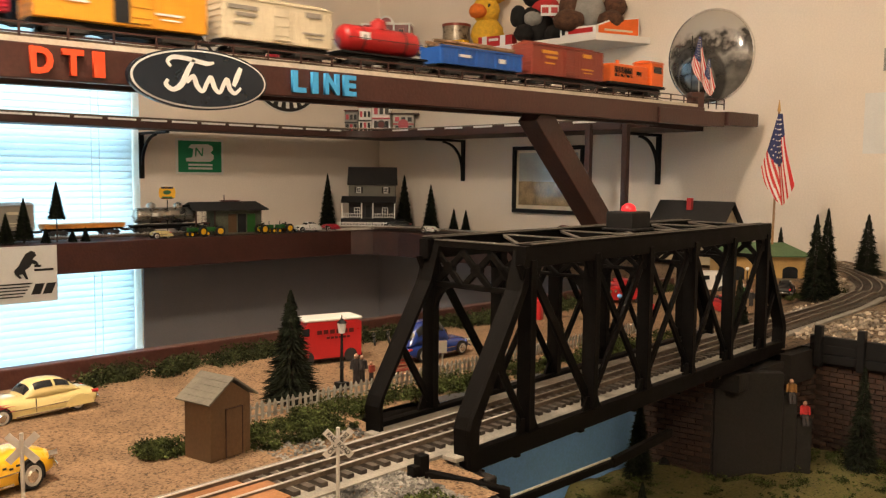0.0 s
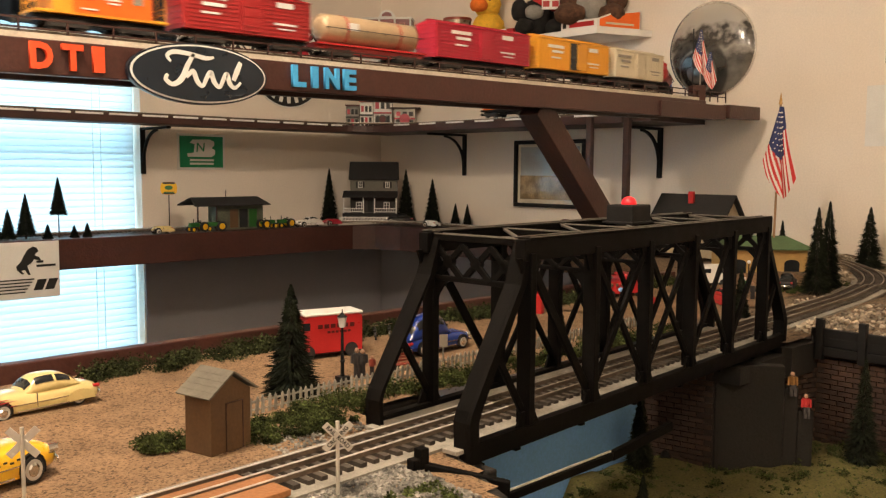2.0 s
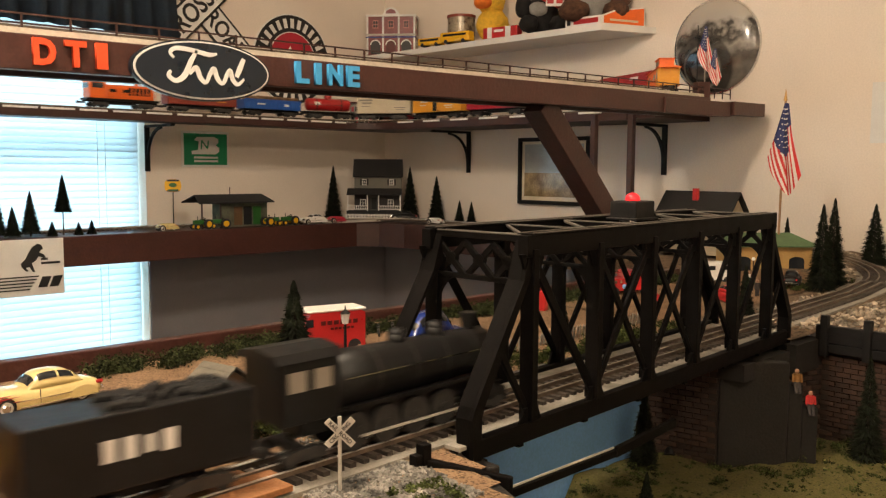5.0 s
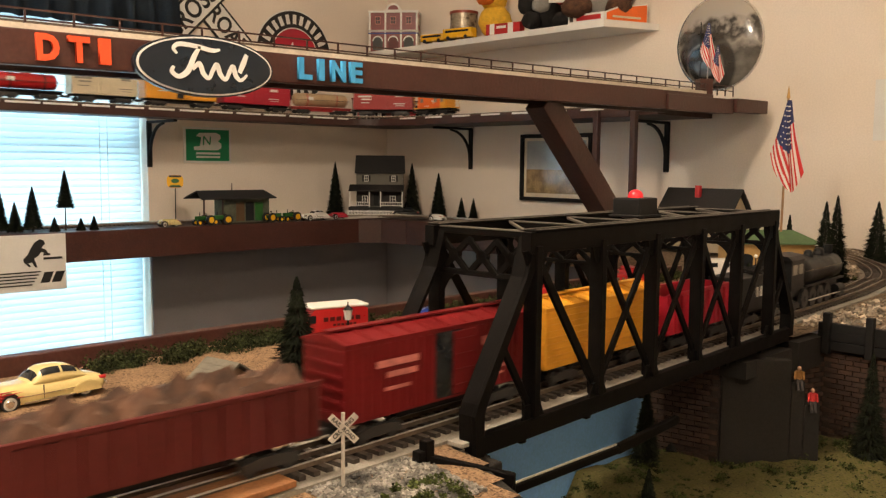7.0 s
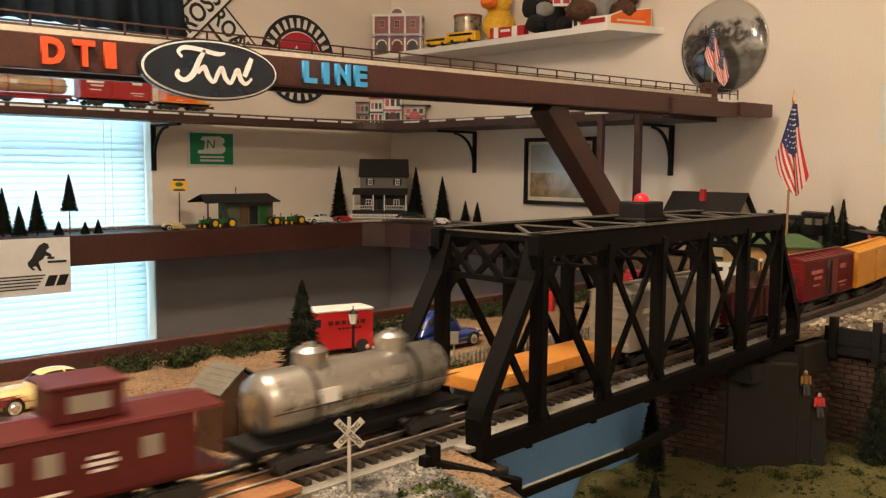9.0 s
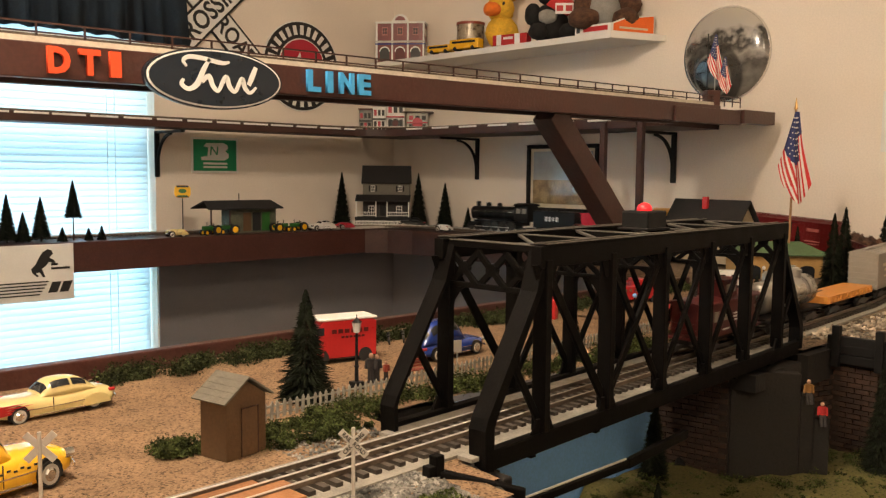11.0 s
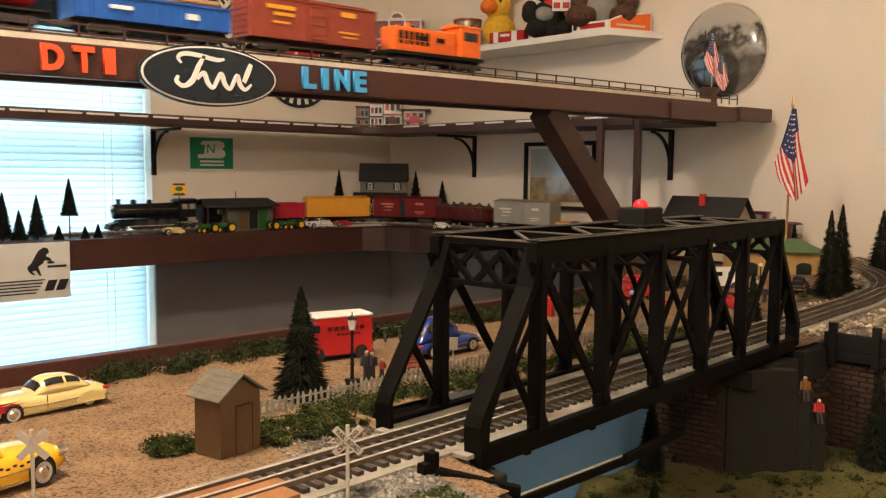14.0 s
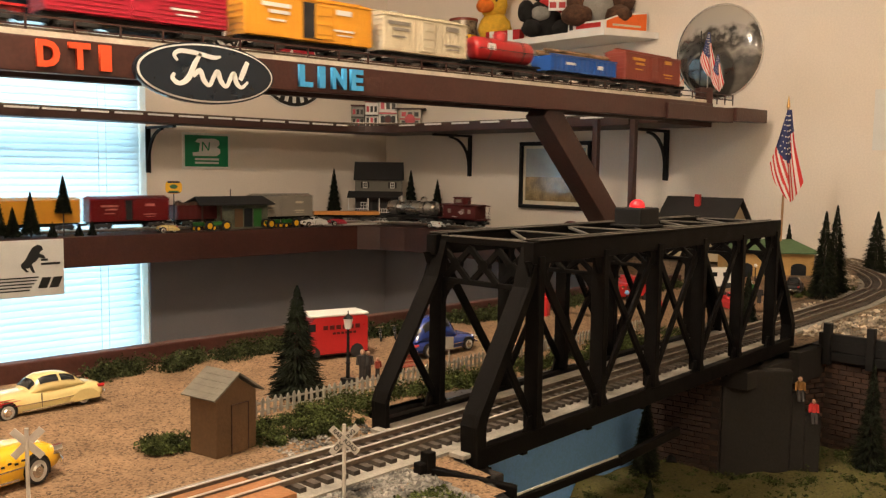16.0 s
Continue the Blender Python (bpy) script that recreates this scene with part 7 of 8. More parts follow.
# small buildings in the upper corner
tn = root("town_model", pose(2.195, 2.605, ZUP, 0, 0, -46), "small white and red model storefronts on the shelf", "building")
for x, w, h, d, m, roof in ((-0.115, 0.05, 0.085, 0.05, GREYC, MAROON), (-0.062, 0.05, 0.1, 0.05, PAPER, REDB), (0.0, 0.07, 0.118, 0.045, PAPER, SIGNW), (0.085, 0.08, 0.075, 0.06, SIGNW, BROWN2)):
    bm = B()
    box(bm, (x, 0, h / 2), (w, d, h), bevel=0.001)
    b = part("storefront", bm, m, tn)
    bm = B()
    box(bm, (x, -0.004, h + 0.002), (w + (0.04 if roof is BROWN2 else 0.004), d + 0.014, 0.005), bevel=0.0008)
    part("roof", bm, roof, b)
    bm = B()
    box(bm, (x, -d / 2 - 0.004, h * 0.5), (w * 0.98, 0.01, 0.005))
    part("awning", bm, CRIMSON if w > 0.06 else INK, b)
    for k in (-1, 0, 1):
        for z in (0.25, 0.74):
            bm = B()
            box(bm, (x + k * w * 0.3, -d / 2 - 0.0006, h * z), (w * 0.2, 0.0014, h * (0.34 if z < 0.5 else 0.22)))
            part("shop_window", bm, CRIMSON if (k + round(z)) % 3 == 0 else WINDOWD, b)
for x, z, r, mt in ((0.0, 0.035, 0.017, INK), (0.0, 0.035, 0.012, MAROON), (0.085, 0.036, 0.02, CRIMSON)):
    bm = B()
    y = -0.0236 - (0.0012 if mt is MAROON else 0) - (0.0085 if x > 0.05 else 0)
    rod(bm, (x, y, z), (x, y - 0.0016, z), r, seg=20)
    part("round_sign", bm, mt, tn)
bm = B()
box(bm, (0.03, -0.05, 0.002), (0.13, 0.035, 0.004), bevel=0.0008)
part("pavement", bm, SIGNW, tn)

# ---------------------------------------------------------------- signs on the walls
# crossbuck sign
xs = root("wall_crossbuck", pose(1.487, YW - 0.006, 0.79), "white and black crossbuck sign on the wall", "sign")
for a, txt in ((45, "RAIL       ROAD"), (-45, "CROSSING")):
    lay = 0.0 if a > 0 else -0.006
    R2 = Matrix.Translation((0, lay, 0)) @ Matrix.Rotation(radians(a), 4, "Y")
    bm = B()
    box(bm, (0, 0, 0), (0.62, 0.004, 0.1), bevel=0.001)
    b = part("board", bm, INK, xs)
    b.matrix_basis = R2
    bm = B()
    box(bm, (0, -0.0028, 0), (0.604, 0.001, 0.084))
    part("face", bm, PAPER, b)
    lettering("letters", txt, 0.088 if a < 0 else 0.08, 0.0008, INK, b, Matrix.Translation((0, -0.0042, 0)), 0.0018, (0.86, 1.0))

# round emblem
rs = root("round_emblem", pose(1.853, YW - 0.004, 0.637), "round black and white emblem with a red centre", "sign")


def disc(r, y0, y1, mat, nm):
    bm = B()
    extrude_poly(bm, [(r * math.cos(2 * math.pi * i / 48), r * math.sin(2 * math.pi * i / 48)) for i in range(48)], "y", y0, y1)
    return part(nm, bm, mat, rs)


disc(0.164, -0.002, 0.003, PAPER, "rim")
disc(0.16, -0.0034, -0.0024, INK, "ring")
disc(0.101, -0.0048, -0.0038, PAPER, "inner_rim")
disc(0.097, -0.0062, -0.0052, CRIMSON, "red_field")
for a in list(range(12, 175, 13)) + list(range(228, 320, 14)):
    bm = B()
    up = a < 180
    box(bm, (0, 0, 0), (0.015, 0.001, 0.034), Matrix.Rotation(radians(90 - a), 4, "Y") @ Matrix.Translation((0, -0.0042, 0.131)))
    part("lettering_bar", bm, PAPER, rs)
bm = B()
extrude_poly(bm, [(-0.07, -0.06), (0.07, -0.06), (0.055, -0.02), (0.0, 0.01), (-0.01, 0.05), (-0.03, 0.02), (-0.05, -0.02)], "y", -0.0076, -0.0066)
part("animal_shape", bm, PAPER, rs)

# green emblem sign
gs = root("green_sign", pose(1.498, YW - 0.003, 0.3045), "green and white emblem sign on the wall", "sign")
bm = B()
box(bm, (0, 0, 0), (0.178, 0.004, 0.121), bevel=0.0008)
part("backing", bm, PAPER, gs)
bm = B()
box(bm, (0, -0.0028, 0), (0.162, 0.001, 0.106))
part("green_panel", bm, GREENS, gs)
bm = B()
extrude_poly(bm, [(-0.034, 0.041), (0.03, 0.043), (0.046, 0.036), (0.048, 0.024), (0.038, 0.014), (0.05, 0.006), (0.05, -0.008), (0.036, -0.017), (-0.052, -0.017), (-0.054, -0.006), (-0.03, -0.003), (-0.026, 0.026), (-0.044, 0.03)], "y", -0.0044, -0.0036)
part("emblem_shape", bm, PAPER, gs)
for a, b in (((-0.016, 0.03), (-0.018, 0.0)), ((-0.016, 0.03), (0.006, 0.002)), ((0.006, 0.002), (0.009, 0.03))):
    bm = B()
    bar(bm, (a[0], -0.0048, a[1]), (b[0], -0.0048, b[1]), 0.0045, 0.0008, up=(0, 1, 0))
    part("emblem_cut", bm, GREENS, gs)
for z in (-0.028, -0.04):
    bm = B()
    box(bm, (0, -0.004, z), (0.09, 0.0008, 0.007))
    part("lettering_bar", bm, PAPER, gs)

# white board with a horse, hung on the middle shelf
nb = root("horse_sign", pose(0.772, 2.4535, -0.0275), "white sign board with a black rearing horse", "sign")
bm = B()
box(bm, (0, 0, 0), (0.266, 0.005, 0.153), bevel=0.0008)
part("board", bm, PAPER, nb)
bm = B()
horse = [(0.012, 0.064), (0.022, 0.06), (0.026, 0.05), (0.02, 0.046), (0.016, 0.04), (0.028, 0.034), (0.032, 0.026), (0.027, 0.025), (0.014, 0.029), (0.008, 0.02), (-0.004, 0.012), (0.0, 0.0), (0.004, -0.012), (-0.002, -0.012), (-0.01, 0.002), (-0.02, 0.0), (-0.012, -0.008), (-0.018, -0.01), (-0.03, 0.002), (-0.032, 0.012), (-0.02, 0.024), (-0.012, 0.04), (-0.002, 0.056)]
extrude_poly(bm, [(p[0] + 0.052, p[1]) for p in horse], "y", -0.0042, -0.0034)
part("horse_shape", bm, INK, nb)
for z, w in ((0.022, 0.018), (0.011, 0.05)):
    bm = B()
    box(bm, (0.072 + w / 2, -0.0038, z), (w, 0.0008, 0.006))
    part("lettering_bar", bm, INK, nb)
for k in range(5):
    bm = B()
    box(bm, (-0.03, -0.0038, -0.024 - k * 0.0085), (0.19 - k * 0.012, 0.0008, 0.0035))
    part("stripe", bm, INK, nb)
for x in (0.078, 0.108):
    bm = B()
    extrude_poly(bm, [(x - 0.016, -0.055), (x + 0.008, -0.055), (x + 0.02, -0.026), (x - 0.004, -0.026)], "y", -0.0042, -0.0034)
    part("emblem_shape", bm, INK, nb)

# framed picture
fp = root("framed_picture", pose(XW - 0.008, 1.863, 0.238, 0, 0, -90), "black framed sepia landscape behind glass", "picture")
bm = B()
for c, s in (((0, 0, 0.106), (0.302, 0.016, 0.013)), ((0, 0, -0.106), (0.302, 0.016, 0.013)), ((-0.1445, 0, 0), (0.013, 0.016, 0.199)), ((0.1445, 0, 0), (0.013, 0.016, 0.199))):
    box(bm, c, s, bevel=0.002)
part("frame", bm, BLACKM, fp)
bm = B()
box(bm, (0, 0.003, 0), (0.276, 0.003, 0.2))
part("mat_board", bm, CREAM, fp)
# grey-blue reflection in the glass, put into the print's upper colour
bm = B()
box(bm, (0, 0.0005, 0.002), (0.25, 0.001, 0.176))
part("print_reflection", bm, material("print_reflection", (0.45, 0.46, 0.44), 0.12, vary=0.15, scale=12, bump=0.0, coat=0.8), fp)
bm = B()
box(bm, (0, -0.001, -0.046), (0.25, 0.001, 0.08))
part("print_field", bm, material("print_field", (0.36, 0.25, 0.12), 0.12, vary=0.3, scale=25, bump=0.0, coat=0.8), fp)

# domed photograph
dm = root("domed_photograph", pose(XW - 0.004, 1.284, 0.594, 0, 0, -90), "round domed glass with a grey street photograph", "picture")
bm = B()
rings = []
for k in range(9):
    f = k / 8
    rings.append([(0.13 * math.cos(f * math.pi / 2) * math.cos(2 * math.pi * i / 48) + 1e-5 * (k == 8) * math.cos(i), -0.034 * math.sin(f * math.pi / 2), 0.13 * math.cos(f * math.pi / 2) * math.sin(2 * math.pi * i / 48)) for i in range(48)])
rings[-1] = [(0.004 * math.cos(2 * math.pi * i / 48), -0.034, 0.004 * math.sin(2 * math.pi * i / 48)) for i in range(48)]
loft(bm, rings)


def photo_material():
    """A grey street scene: pale sky above, dark trees and road below, by height on the disc."""
    m = bpy.data.materials.new("domed_photo")
    m.use_nodes = True
    n, l = m.node_tree.nodes, m.node_tree.links
    b = n["Principled BSDF"]
    b.inputs["Roughness"].default_value, b.inputs["Coat Weight"].default_value = 0.25, 1.0
    co, sep = n.new("ShaderNodeTexCoord"), n.new("ShaderNodeSeparateXYZ")
    l.new(co.outputs["Object"], sep.inputs[0])
    no = n.new("ShaderNodeTexNoise")
    no.inputs["Scale"].default_value, no.inputs["Detail"].default_value = 22, 5
    l.new(co.outputs["Object"], no.inputs["Vector"])
    ma = n.new("ShaderNodeMath")
    ma.operation = "MULTIPLY_ADD"
    ma.inputs[1].default_value = 0.14
    l.new(no.outputs["Fac"], ma.inputs[0])
    l.new(sep.outputs["Z"], ma.inputs[2])
    rp = n.new("ShaderNodeValToRGB")
    e = rp.color_ramp.elements
    mr = n.new("ShaderNodeMapRange")
    mr.inputs["From Min"].default_value, mr.inputs["From Max"].default_value = -0.02, 0.23
    l.new(ma.outputs[0], mr.inputs["Value"])
    l.new(mr.outputs[0], rp.inputs["Fac"])
    e[0].position, e[0].color = 0.0, (0.2, 0.19, 0.17, 1)
    e[1].position, e[1].color = 1.0, (0.46, 0.41, 0.34, 1)
    for p, v in ((0.22, 0.05), (0.34, 0.26), (0.42, 0.12), (0.5, 0.03), (0.56, 0.3), (0.62, 0.42)):
        k = e.new(p)
        k.color = (v, v * 0.94, v * 0.86, 1)
    # a large dark wheel in the foreground of the picture
    dist = n.new("ShaderNodeVectorMath")
    dist.operation = "DISTANCE"
    dist.inputs[1].default_value = (-0.03, -0.03, -0.062)
    l.new(co.outputs["Object"], dist.inputs[0])
    ring = n.new("ShaderNodeValToRGB")
    q = ring.color_ramp.elements
    q[0].position, q[0].color = 0.0, (0.35, 0.35, 0.35, 1)
    q[1].position, q[1].color = 0.098, (1, 1, 1, 1)
    for p, v in ((0.03, 0.5), (0.036, 0.12), (0.052, 0.16), (0.056, 1.0), (0.06, 0.9), (0.063, 0.2), (0.09, 0.3)):
        k = q.new(p)
        k.color = (v, v, v, 1)
    l.new(dist.outputs["Value"], ring.inputs["Fac"])
    mul = n.new("ShaderNodeMix")
    mul.data_type, mul.blend_type = "RGBA", "MULTIPLY"
    mul.inputs["Factor"].default_value = 1.0
    l.new(rp.outputs["Color"], mul.inputs["A"])
    l.new(ring.outputs["Color"], mul.inputs["B"])
    l.new(mul.outputs["Result"], b.inputs["Base Color"])
    return m


part("dome", bm, photo_material(), dm, smooth=True)
bm = B()
bmesh.ops.create_cone(bm, cap_ends=True, segments=48, radius1=0.1335, radius2=0.1335, depth=0.004, matrix=pose(0, 0, 0, 90))
part("rim", bm, CHROME, dm)

# poster at the edge of the wall
ps = root("poster", pose(XW - 0.003, 0.745, 0.39, 0, 0, -90), "white poster with a grey photograph on the wall", "poster")
bm = B()
box(bm, (0, 0, 0), (0.22, 0.002, 0.15))
part("sheet", bm, PAPER, ps)
bm = B()
box(bm, (0.02, -0.0018, 0), (0.13, 0.001, 0.11))
part("photograph", bm, PHOTO, ps)
bm = B()
box(bm, (XW - 0.003, 0.79, 0.545), (0.003, 0.05, 0.055))
tagged(part("photograph", bm, PHOTO), "small grey photograph on the wall", "picture")

# ---------------------------------------------------------------- flags


fl = root("flag", pose(1.93, 0.9085, 0.03, 0, 0, -42), "small striped and starred flag hanging on a wooden pole", "flag")
bm = B()
rod(bm, (0, 0, 0), (0.004, 0, 0.372), 0.0028, 0.0026, seg=10)
part("pole", bm, POLEW, fl)
bm = B()
rod(bm, (0.004, 0, 0.372), (0.004, 0, 0.398), 0.0042, 0.0006, seg=10)
ball(bm, (0.004, 0, 0.374), 0.0042, 10)
part("finial", bm, GOLDC, fl, "gilt spear finial")


def draped_flag(parent, m, k):
    """A flag hanging in two folds on both sides of its pole; outline in units of k."""
    left = [(0.0, -3, 0), (0.45, -18, 58), (1.0, -30, 97)]
    mid = [(0.0, 0, 0), (0.45, -1, 72), (1.0, 6, 160)]
    right = [(0.0, 4, 0), (0.45, 13, 58), (1.0, 31, 121)]

    def at(u, v):
        (x0, z0), (x1, z1), (x2, z2) = glide(left, v), glide(mid, v), glide(right, v)
        a, b, c = 2 * (u - 0.5) * (u - 1), 4 * u * (1 - u), 2 * u * (u - 0.5)
        return ((a * x0 + b * x1 + c * x2) * k, (math.sin(u * 9.5 + 0.6) * 5 * (0.25 + v) - 3) * k, -(a * z0 + b * z1 + c * z2) * k)
    nx, nz = 40, 52
    for name, mat, test in (("red_stripes", FLAGR, 0), ("white_stripes", FLAGW, 1), ("canton", FLAGB, 2)):
        bm = B()
        for i in range(nx):
            for j in range(nz):
                u, v = (i + 0.5) / nx, (j + 0.5) / nz
                edge = 0.58 - 0.12 * abs(u - 0.55)
                if v < edge and not (u > 0.78 and v > 0.3):
                    kind = 2
                elif u < 0.5:
                    kind = int((v - 0.75 * u) * 12 + 20) % 2
                else:
                    kind = int((u - 0.5) * 15) % 2
                if kind == test:
                    q = [at(i / nx, j / nz), at((i + 1) / nx, j / nz), at((i + 1) / nx, (j + 1) / nz), at(i / nx, (j + 1) / nz)]
                    bm.faces.new([bm.verts.new(p) for p in q])
        bmesh.ops.remove_doubles(bm, verts=bm.verts[:], dist=1e-6)
        o = part(name, bm, mat, parent, smooth=True)
        o.matrix_basis = m
    bm = B()
    for j in range(8):
        for i in range(4):
            p = at(0.16 + 0.17 * i + 0.085 * (j % 2), 0.1 + 0.055 * j)
            bmesh.ops.create_circle(bm, cap_ends=True, segments=5, radius=1.5 * k, matrix=Matrix.Translation((p[0], p[1] - 0.0011, p[2])) @ Matrix.Rotation(radians(90), 4, "X"))
    o = part("stars", bm, FLAGW, parent)
    o["kind"] = "stuff"
    o.matrix_basis = m


draped_flag(fl, pose(0.003, -0.005, 0.366), 0.00128)
f2 = root("desk_flags", BEAMM @ pose(1.178, 0.02, 0.409, 0, 0, -35), "two small striped flags in a brown block", "flag")
bm = B()
box(bm, (0, 0, 0.019), (0.034, 0.03, 0.038), bevel=0.002)
part("block", bm, BROWN, f2)
for x in (-0.012, 0.008):
    bm = B()
    rod(bm, (x, 0, 0.036), (x, 0, 0.175 if x < 0 else 0.12), 0.0017, seg=8)
    part("pole", bm, BLACKM if x < 0 else GREYW, f2)
draped_flag(f2, pose(0.004, -0.006, 0.172), 0.00068)
draped_flag(f2, pose(0.026, -0.014, 0.118), 0.00056)

# ---------------------------------------------------------------- white shelf and what stands on it
bm = B()
extrude_poly(bm, [(2.121, 1.5545), (XW - 0.001, 1.4845), (XW - 0.001, YW - 0.002), (2.121, YW - 0.002)], "z", 0.649, 0.668)
structure("white_wall_shelf", bm, WHITE, "plain white floating wall shelf")
ZS = 0.668
TINRED = material("printed_tin_red", (0.2, 0.025, 0.025), 0.35, vary=0.15, scale=40, bump=0.05)
tb = root("tin_house", pose(2.195, 2.575, ZS, 0, 0, -50) @ Matrix.Diagonal((1.22, 1.0, 1.22, 1)), "red and white printed tin house with arched doorways", "tin")
TW, TD, TH = 0.152, 0.07, 0.122
bm = B()
box(bm, (0, 0, TH / 2), (TW, TD, TH), bevel=0.002)
part("wall", bm, TINRED, tb)
for k in range(4):
    bm = B()
    box(bm, (-TW / 2 + 0.003 + k * (TW - 0.006) / 3, -TD / 2 - 0.001, TH / 2), (0.0055, 0.003, TH - 0.002), bevel=0.0006)
    part("white_pilaster", bm, PAPER, tb)
for z, hgt, mt in ((TH * 0.5, 0.006, SIGNW), (TH - 0.003, 0.006, PAPER), (TH * 0.44, 0.004, BLUEC)):
    bm = B()
    box(bm, (0, -0.001, z), (TW + 0.004, TD + 0.004, hgt), bevel=0.0006)
    part("cornice", bm, mt, tb)
bm = B()
extrude_poly(bm, [(-0.027, TH)] + [(0.024 * math.cos(radians(a)), TH + 0.022 * math.sin(radians(a))) for a in range(170, 5, -15)] + [(0.027, TH)], "y", -TD / 2 - 0.001, -TD / 2 + 0.004)
ped = part("pediment", bm, PAPER, tb)
bm = B()
extrude_poly(bm, [(0.016 * math.cos(radians(a)), TH + 0.003 + 0.013 * math.sin(radians(a))) for a in range(0, 181, 15)], "y", -TD / 2 - 0.0022, -TD / 2 - 0.0012)
part("pediment_panel", bm, TINRED, ped)
for x in (-TW * 0.315, 0.0, TW * 0.315):
    bm = B()
    pts = [(-0.015, 0.003), (0.015, 0.003), (0.015, 0.03)] + [(0.015 * math.cos(radians(a)), 0.03 + 0.014 * math.sin(radians(a))) for a in range(15, 180, 15)] + [(-0.015, 0.03)]
    extrude_poly(bm, [(x + p[0], p[1]) for p in pts], "y", -TD / 2 - 0.0015, -TD / 2 - 0.0002)
    part("arched_opening", bm, INK if x else MAROON, tb)
    bm = B()
    extrude_poly(bm, [(x + 0.0165 * math.cos(radians(a)), 0.03 + 0.0165 * math.sin(radians(a))) for a in range(0, 181, 15)] + [(x + 0.0135 * math.cos(radians(a)), 0.03 + 0.0125 * math.sin(radians(a))) for a in range(180, -1, -15)], "y", -TD / 2 - 0.003, -TD / 2 - 0.0018)
    part("arch_band", bm, PAPER, tb)
    window_on(tb, pose(x, -TD / 2 - 0.001, TH * 0.76), 0.017, 0.024, FADED)
for y in (-0.014, 0.014):
    window_on(tb, pose(TW / 2 + 0.001, y, TH * 0.74, 0, 0, 90), 0.013, 0.02, CREAM)
    window_on(tb, pose(TW / 2 + 0.001, y, TH * 0.26, 0, 0, 90), 0.013, 0.026, CREAM)

cn = root("round_tin", pose(2.2, 2.21, ZS), "round printed tin with a brown lid", "tin")
bm = B()
rod(bm, (0, 0, 0), (0, 0, 0.1), 0.048, seg=32)
part("can", bm, material("printed_tin", (0.42, 0.36, 0.27), 0.3, metal=0.3, vary=0.25, scale=40, second=(0.1, 0.07, 0.05), mix=0.48), cn)
bm = B()
rod(bm, (0, 0, 0.098), (0, 0, 0.107), 0.05, seg=32)
part("lid", bm, RUST, cn)
for y, L, h in ((2.285, 0.1, 0.024), (2.16, 0.12, 0.032)):
    bus = root("toy_bus", pose(2.13, y, ZS, 0, 0, -80), "yellow toy bus on the white shelf", "toy")
    bm = B()
    box(bm, (0, 0, h / 2 + 0.006), (L, 0.034, h), bevel=0.003)
    part("body", bm, YELC, bus)
    for x in (-0.3, 0.3):
        bm = B()
        rod(bm, (x * L, -0.018, 0.007), (x * L, 0.018, 0.007), 0.007, seg=12)
        part("wheel_pair", bm, RUBBER, bus)
    bm = B()
    box(bm, (0, -0.0174, h * 0.75 + 0.004), (L * 0.8, 0.001, 0.007))
    part("window_band", bm, WINDOWD, bus)


def plush(name, m, label, blobs):
    bm = B()
    mats = []
    for mat, c, r, s in blobs:
        if mat not in mats:
            mats.append(mat)
        n0 = len(bm.faces)
        bmesh.ops.create_icosphere(bm, subdivisions=3, radius=r, matrix=Matrix.Translation(c) @ Matrix.Diagonal((*s, 1)))
        bm.faces.ensure_lookup_table()
        for f in bm.faces[n0:]:
            f.material_index = mats.index(mat)
    for v in bm.verts:
        v.co += Vector((noise.noise(v.co * 90), noise.noise(v.co * 90 + Vector((5, 0, 0))), noise.noise(v.co * 90 + Vector((0, 7, 0))))) * 0.0035
    o = tagged(part(name, bm, mats, smooth=True), label, "soft toy", "soft toys on the shelf")
    o.matrix_basis = m
    return o


plush("plush_duck", pose(2.205, 2.08, ZS + 0.002, 0, 0, -45) @ Matrix.Diagonal((1.12, 1.12, 1.15, 1)), "yellow plush duck with an orange beak", [(FURY, (0.01, 0, 0.05), 0.05, (1, 0.9, 1)), (FURY, (0.005, 0, 0.12), 0.042, (1, 1, 1)), (BEAK, (-0.022, -0.038, 0.112), 0.026, (1.05, 1, 0.8)), (INK, (0.012, -0.04, 0.128), 0.005, (1, 1, 1)), (FURY, (0.03, 0, 0.19), 0.05, (1, 1, 1))])
plush("plush_bear", pose(2.2, 1.85, ZS + 0.002, 0, 0, -42), "black plush bear in a red and grey shirt", [(FURB, (0, 0, 0.06), 0.058, (1, 0.9, 1.1)), (FURB, (-0.045, -0.055, 0.028), 0.03, (1, 1.4, 0.9)), (FURB, (0.05, -0.055, 0.028), 0.03, (1, 1.4, 0.9)), (CLOTHR, (0.03, -0.012, 0.115), 0.045, (1, 0.9, 0.8)), (FURB, (0, 0, 0.165), 0.048, (1, 1, 1)), (FURB, (-0.058, -0.02, 0.085), 0.026, (1, 1, 1.4)), (GREYC, (-0.015, -0.052, 0.075), 0.022, (1.4, 0.6, 1))])
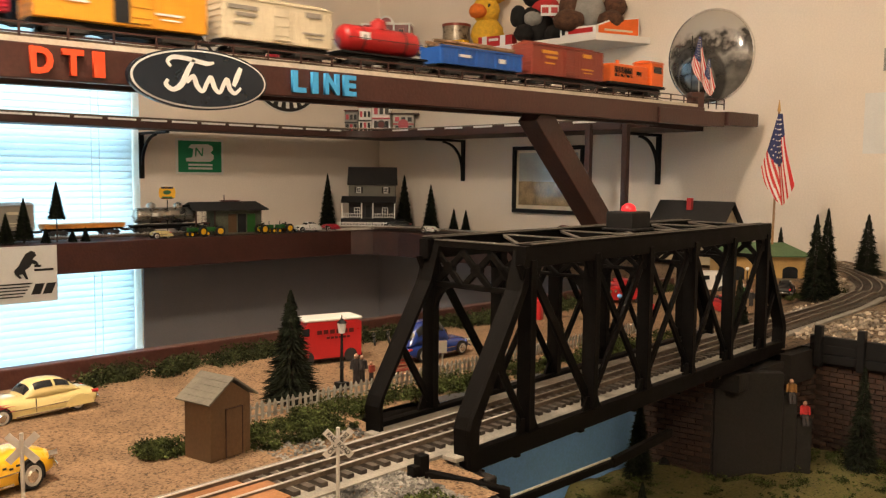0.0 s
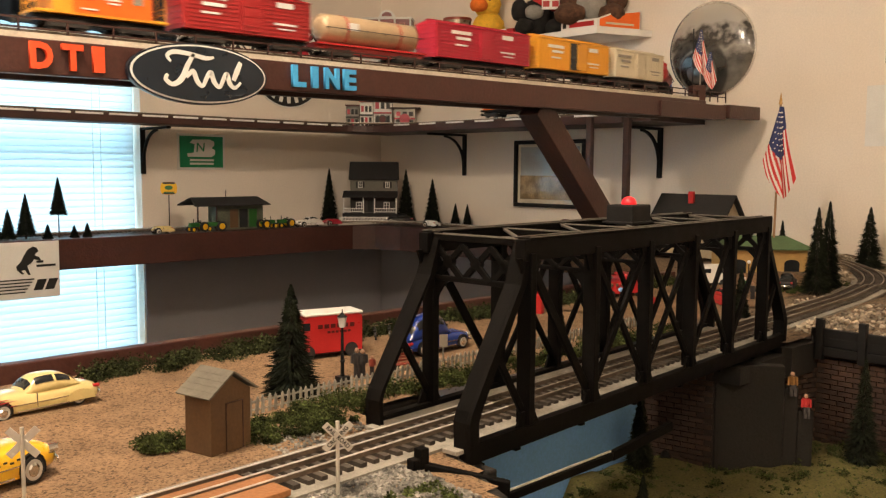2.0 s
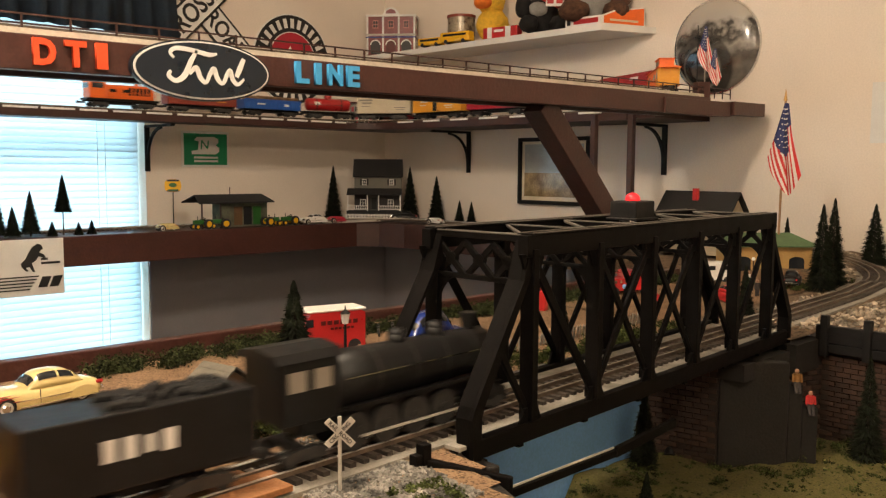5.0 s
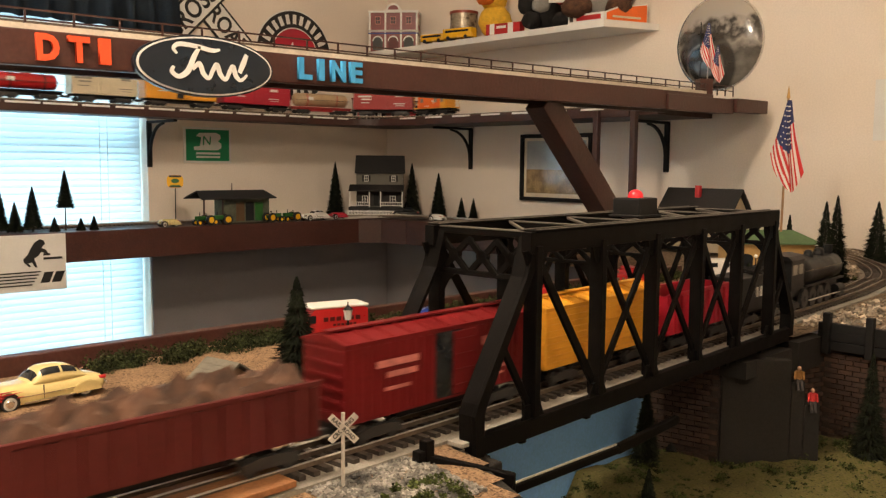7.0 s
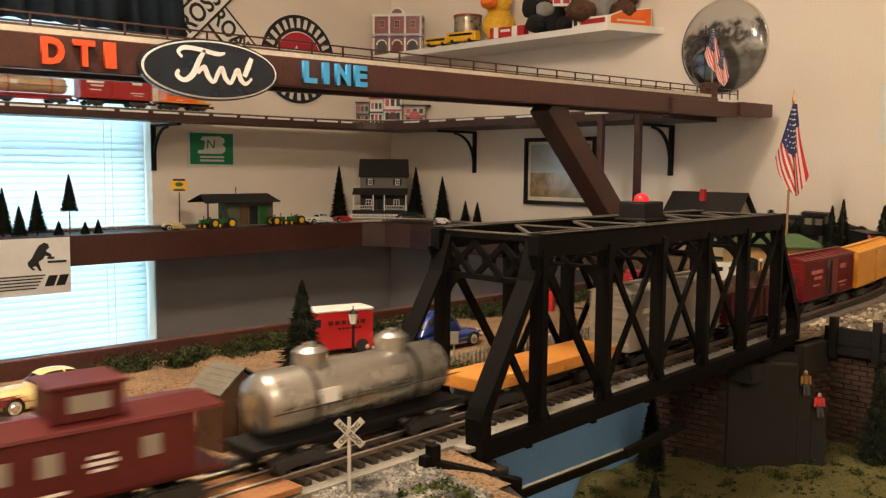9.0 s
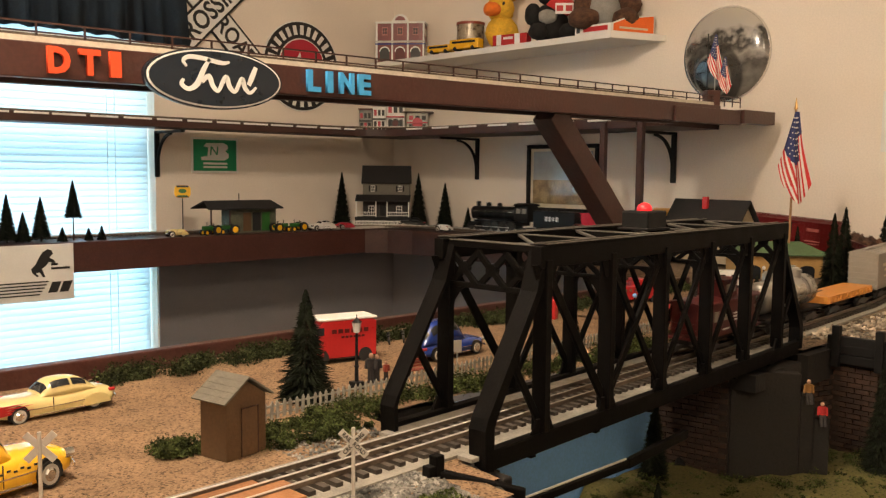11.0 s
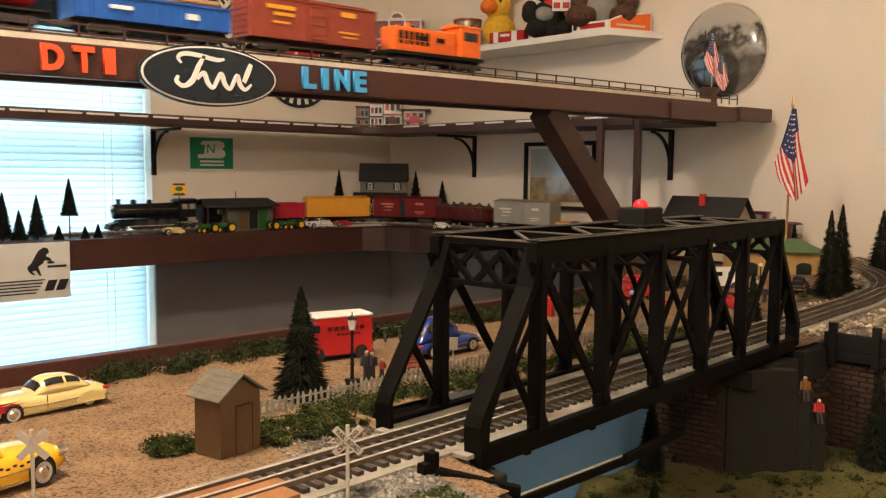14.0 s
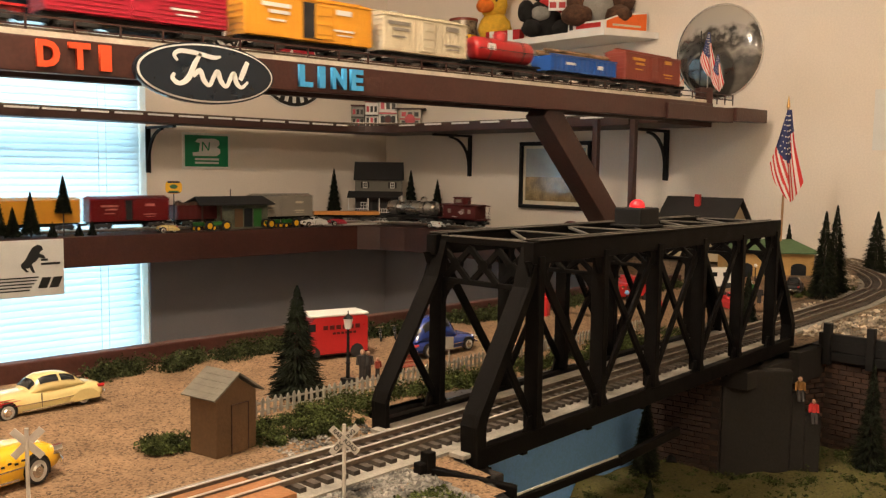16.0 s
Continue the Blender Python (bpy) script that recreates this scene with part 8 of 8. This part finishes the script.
plush("plush_bear", pose(2.2, 1.645, ZS + 0.002, 0, 0, -42), "brown plush bear in a striped bib", [(GREYC, (0, -0.01, 0.075), 0.052, (1, 0.9, 1.15)), (FURBR, (-0.065, -0.045, 0.045), 0.036, (1.3, 1.2, 0.9)), (FURBR, (0.06, -0.045, 0.045), 0.036, (1.1, 1.3, 0.9)), (FURBR, (0.082, 0.0, 0.095), 0.036, (1, 1, 1)), (CLOTHR, (0.0, -0.03, 0.12), 0.022, (1.6, 0.8, 0.7)), (FURBR, (0, 0, 0.175), 0.05, (1, 1, 1)), (FURBR, (-0.06, -0.01, 0.09), 0.03, (1, 1, 1.5))])
bg = root("letter_badge", pose(2.135, 1.74, ZS + 0.089, -8, 0, -48), "white badge with a red outline mark", "badge")
bm = B()
box(bm, (0, 0, 0), (0.055, 0.003, 0.034), bevel=0.001)
part("card", bm, PAPER, bg)
for x in (-0.014, 0.014):
    bm = B()
    box(bm, (x, -0.0022, 0), (0.02, 0.001, 0.018))
    part("mark", bm, REDB, bg)


def carton(m, label, w, d, h, main, stripe, marks):
    r = root("toy_carton", m, label, "box", "cartons on the shelf")
    bm = B()
    box(bm, (0, 0, h / 2), (w, d, h), bevel=0.0008)
    part("carton", bm, main, r)
    for x, z, a, b, mt in marks:
        bm = B()
        box(bm, (x, -d / 2 - 0.0006, z), (a, 0.0008, b))
        part("printed_panel", bm, mt, r)
    return r


carton(pose(2.14, 1.96, ZS, 0, 0, -80), "red and white printed carton lying on the shelf", 0.13, 0.03, 0.034, REDB, WHITE, [(-0.04, 0.017, 0.018, 0.034, PAPER), (0.03, 0.017, 0.02, 0.034, PAPER), (-0.005, 0.022, 0.036, 0.008, PAPER)])
carton(pose(2.135, 1.625, ZS, 0, 0, -86), "white and red printed carton on the shelf", 0.125, 0.02, 0.026, PAPER, REDB, [(0.01, 0.013, 0.085, 0.014, REDB), (-0.05, 0.013, 0.012, 0.016, INK)])
og = root("orange_carton", pose(2.208, 1.542, ZS, 0, 0, -20), "orange printed carton at the shelf's end", "box")
bm = B()
extrude_poly(bm, [(-0.075, 0), (0.075, 0), (0.075, 0.058), (-0.03, 0.044), (-0.075, 0.026)], "y", -0.006, 0.006)
part("carton", bm, PAPER, og)
bm = B()
extrude_poly(bm, [(-0.07, 0.004), (0.071, 0.004), (0.071, 0.054), (-0.028, 0.04), (-0.07, 0.024)], "y", -0.0076, -0.0066)
part("orange_face", bm, ORANGE, og)
bm = B()
box(bm, (0.0, -0.0082, 0.014), (0.1, 0.0006, 0.006))
part("lettering_bar", bm, CREAM, og)

# thin cable on the wall under the middle shelf, with a plug
cu = bpy.data.curves.new("wall_cable", "CURVE")
cu.dimensions, cu.bevel_depth, cu.bevel_resolution = "3D", 0.0013, 2
sp = cu.splines.new("BEZIER")
P = [(1.72, YW - 0.004, -0.02), (1.85, YW - 0.004, -0.11), (2.02, YW - 0.004, -0.135), (2.18, YW - 0.005, -0.09), (2.25, YW - 0.01, -0.05)]
sp.bezier_points.add(len(P) - 1)
for b, p in zip(sp.bezier_points, P):
    b.co, b.handle_left_type, b.handle_right_type = p, "AUTO", "AUTO"
cu.materials.append(GREYC)
tagged(new("wall_cable", cu), "thin grey cable hanging on the wall", "cable")
bm = B()
box(bm, (2.25, YW - 0.012, -0.045), (0.018, 0.02, 0.03), bevel=0.002)
tagged(part("cable_plug", bm, BLUEC), "small dark blue plug on the wall", "plug")

motions()
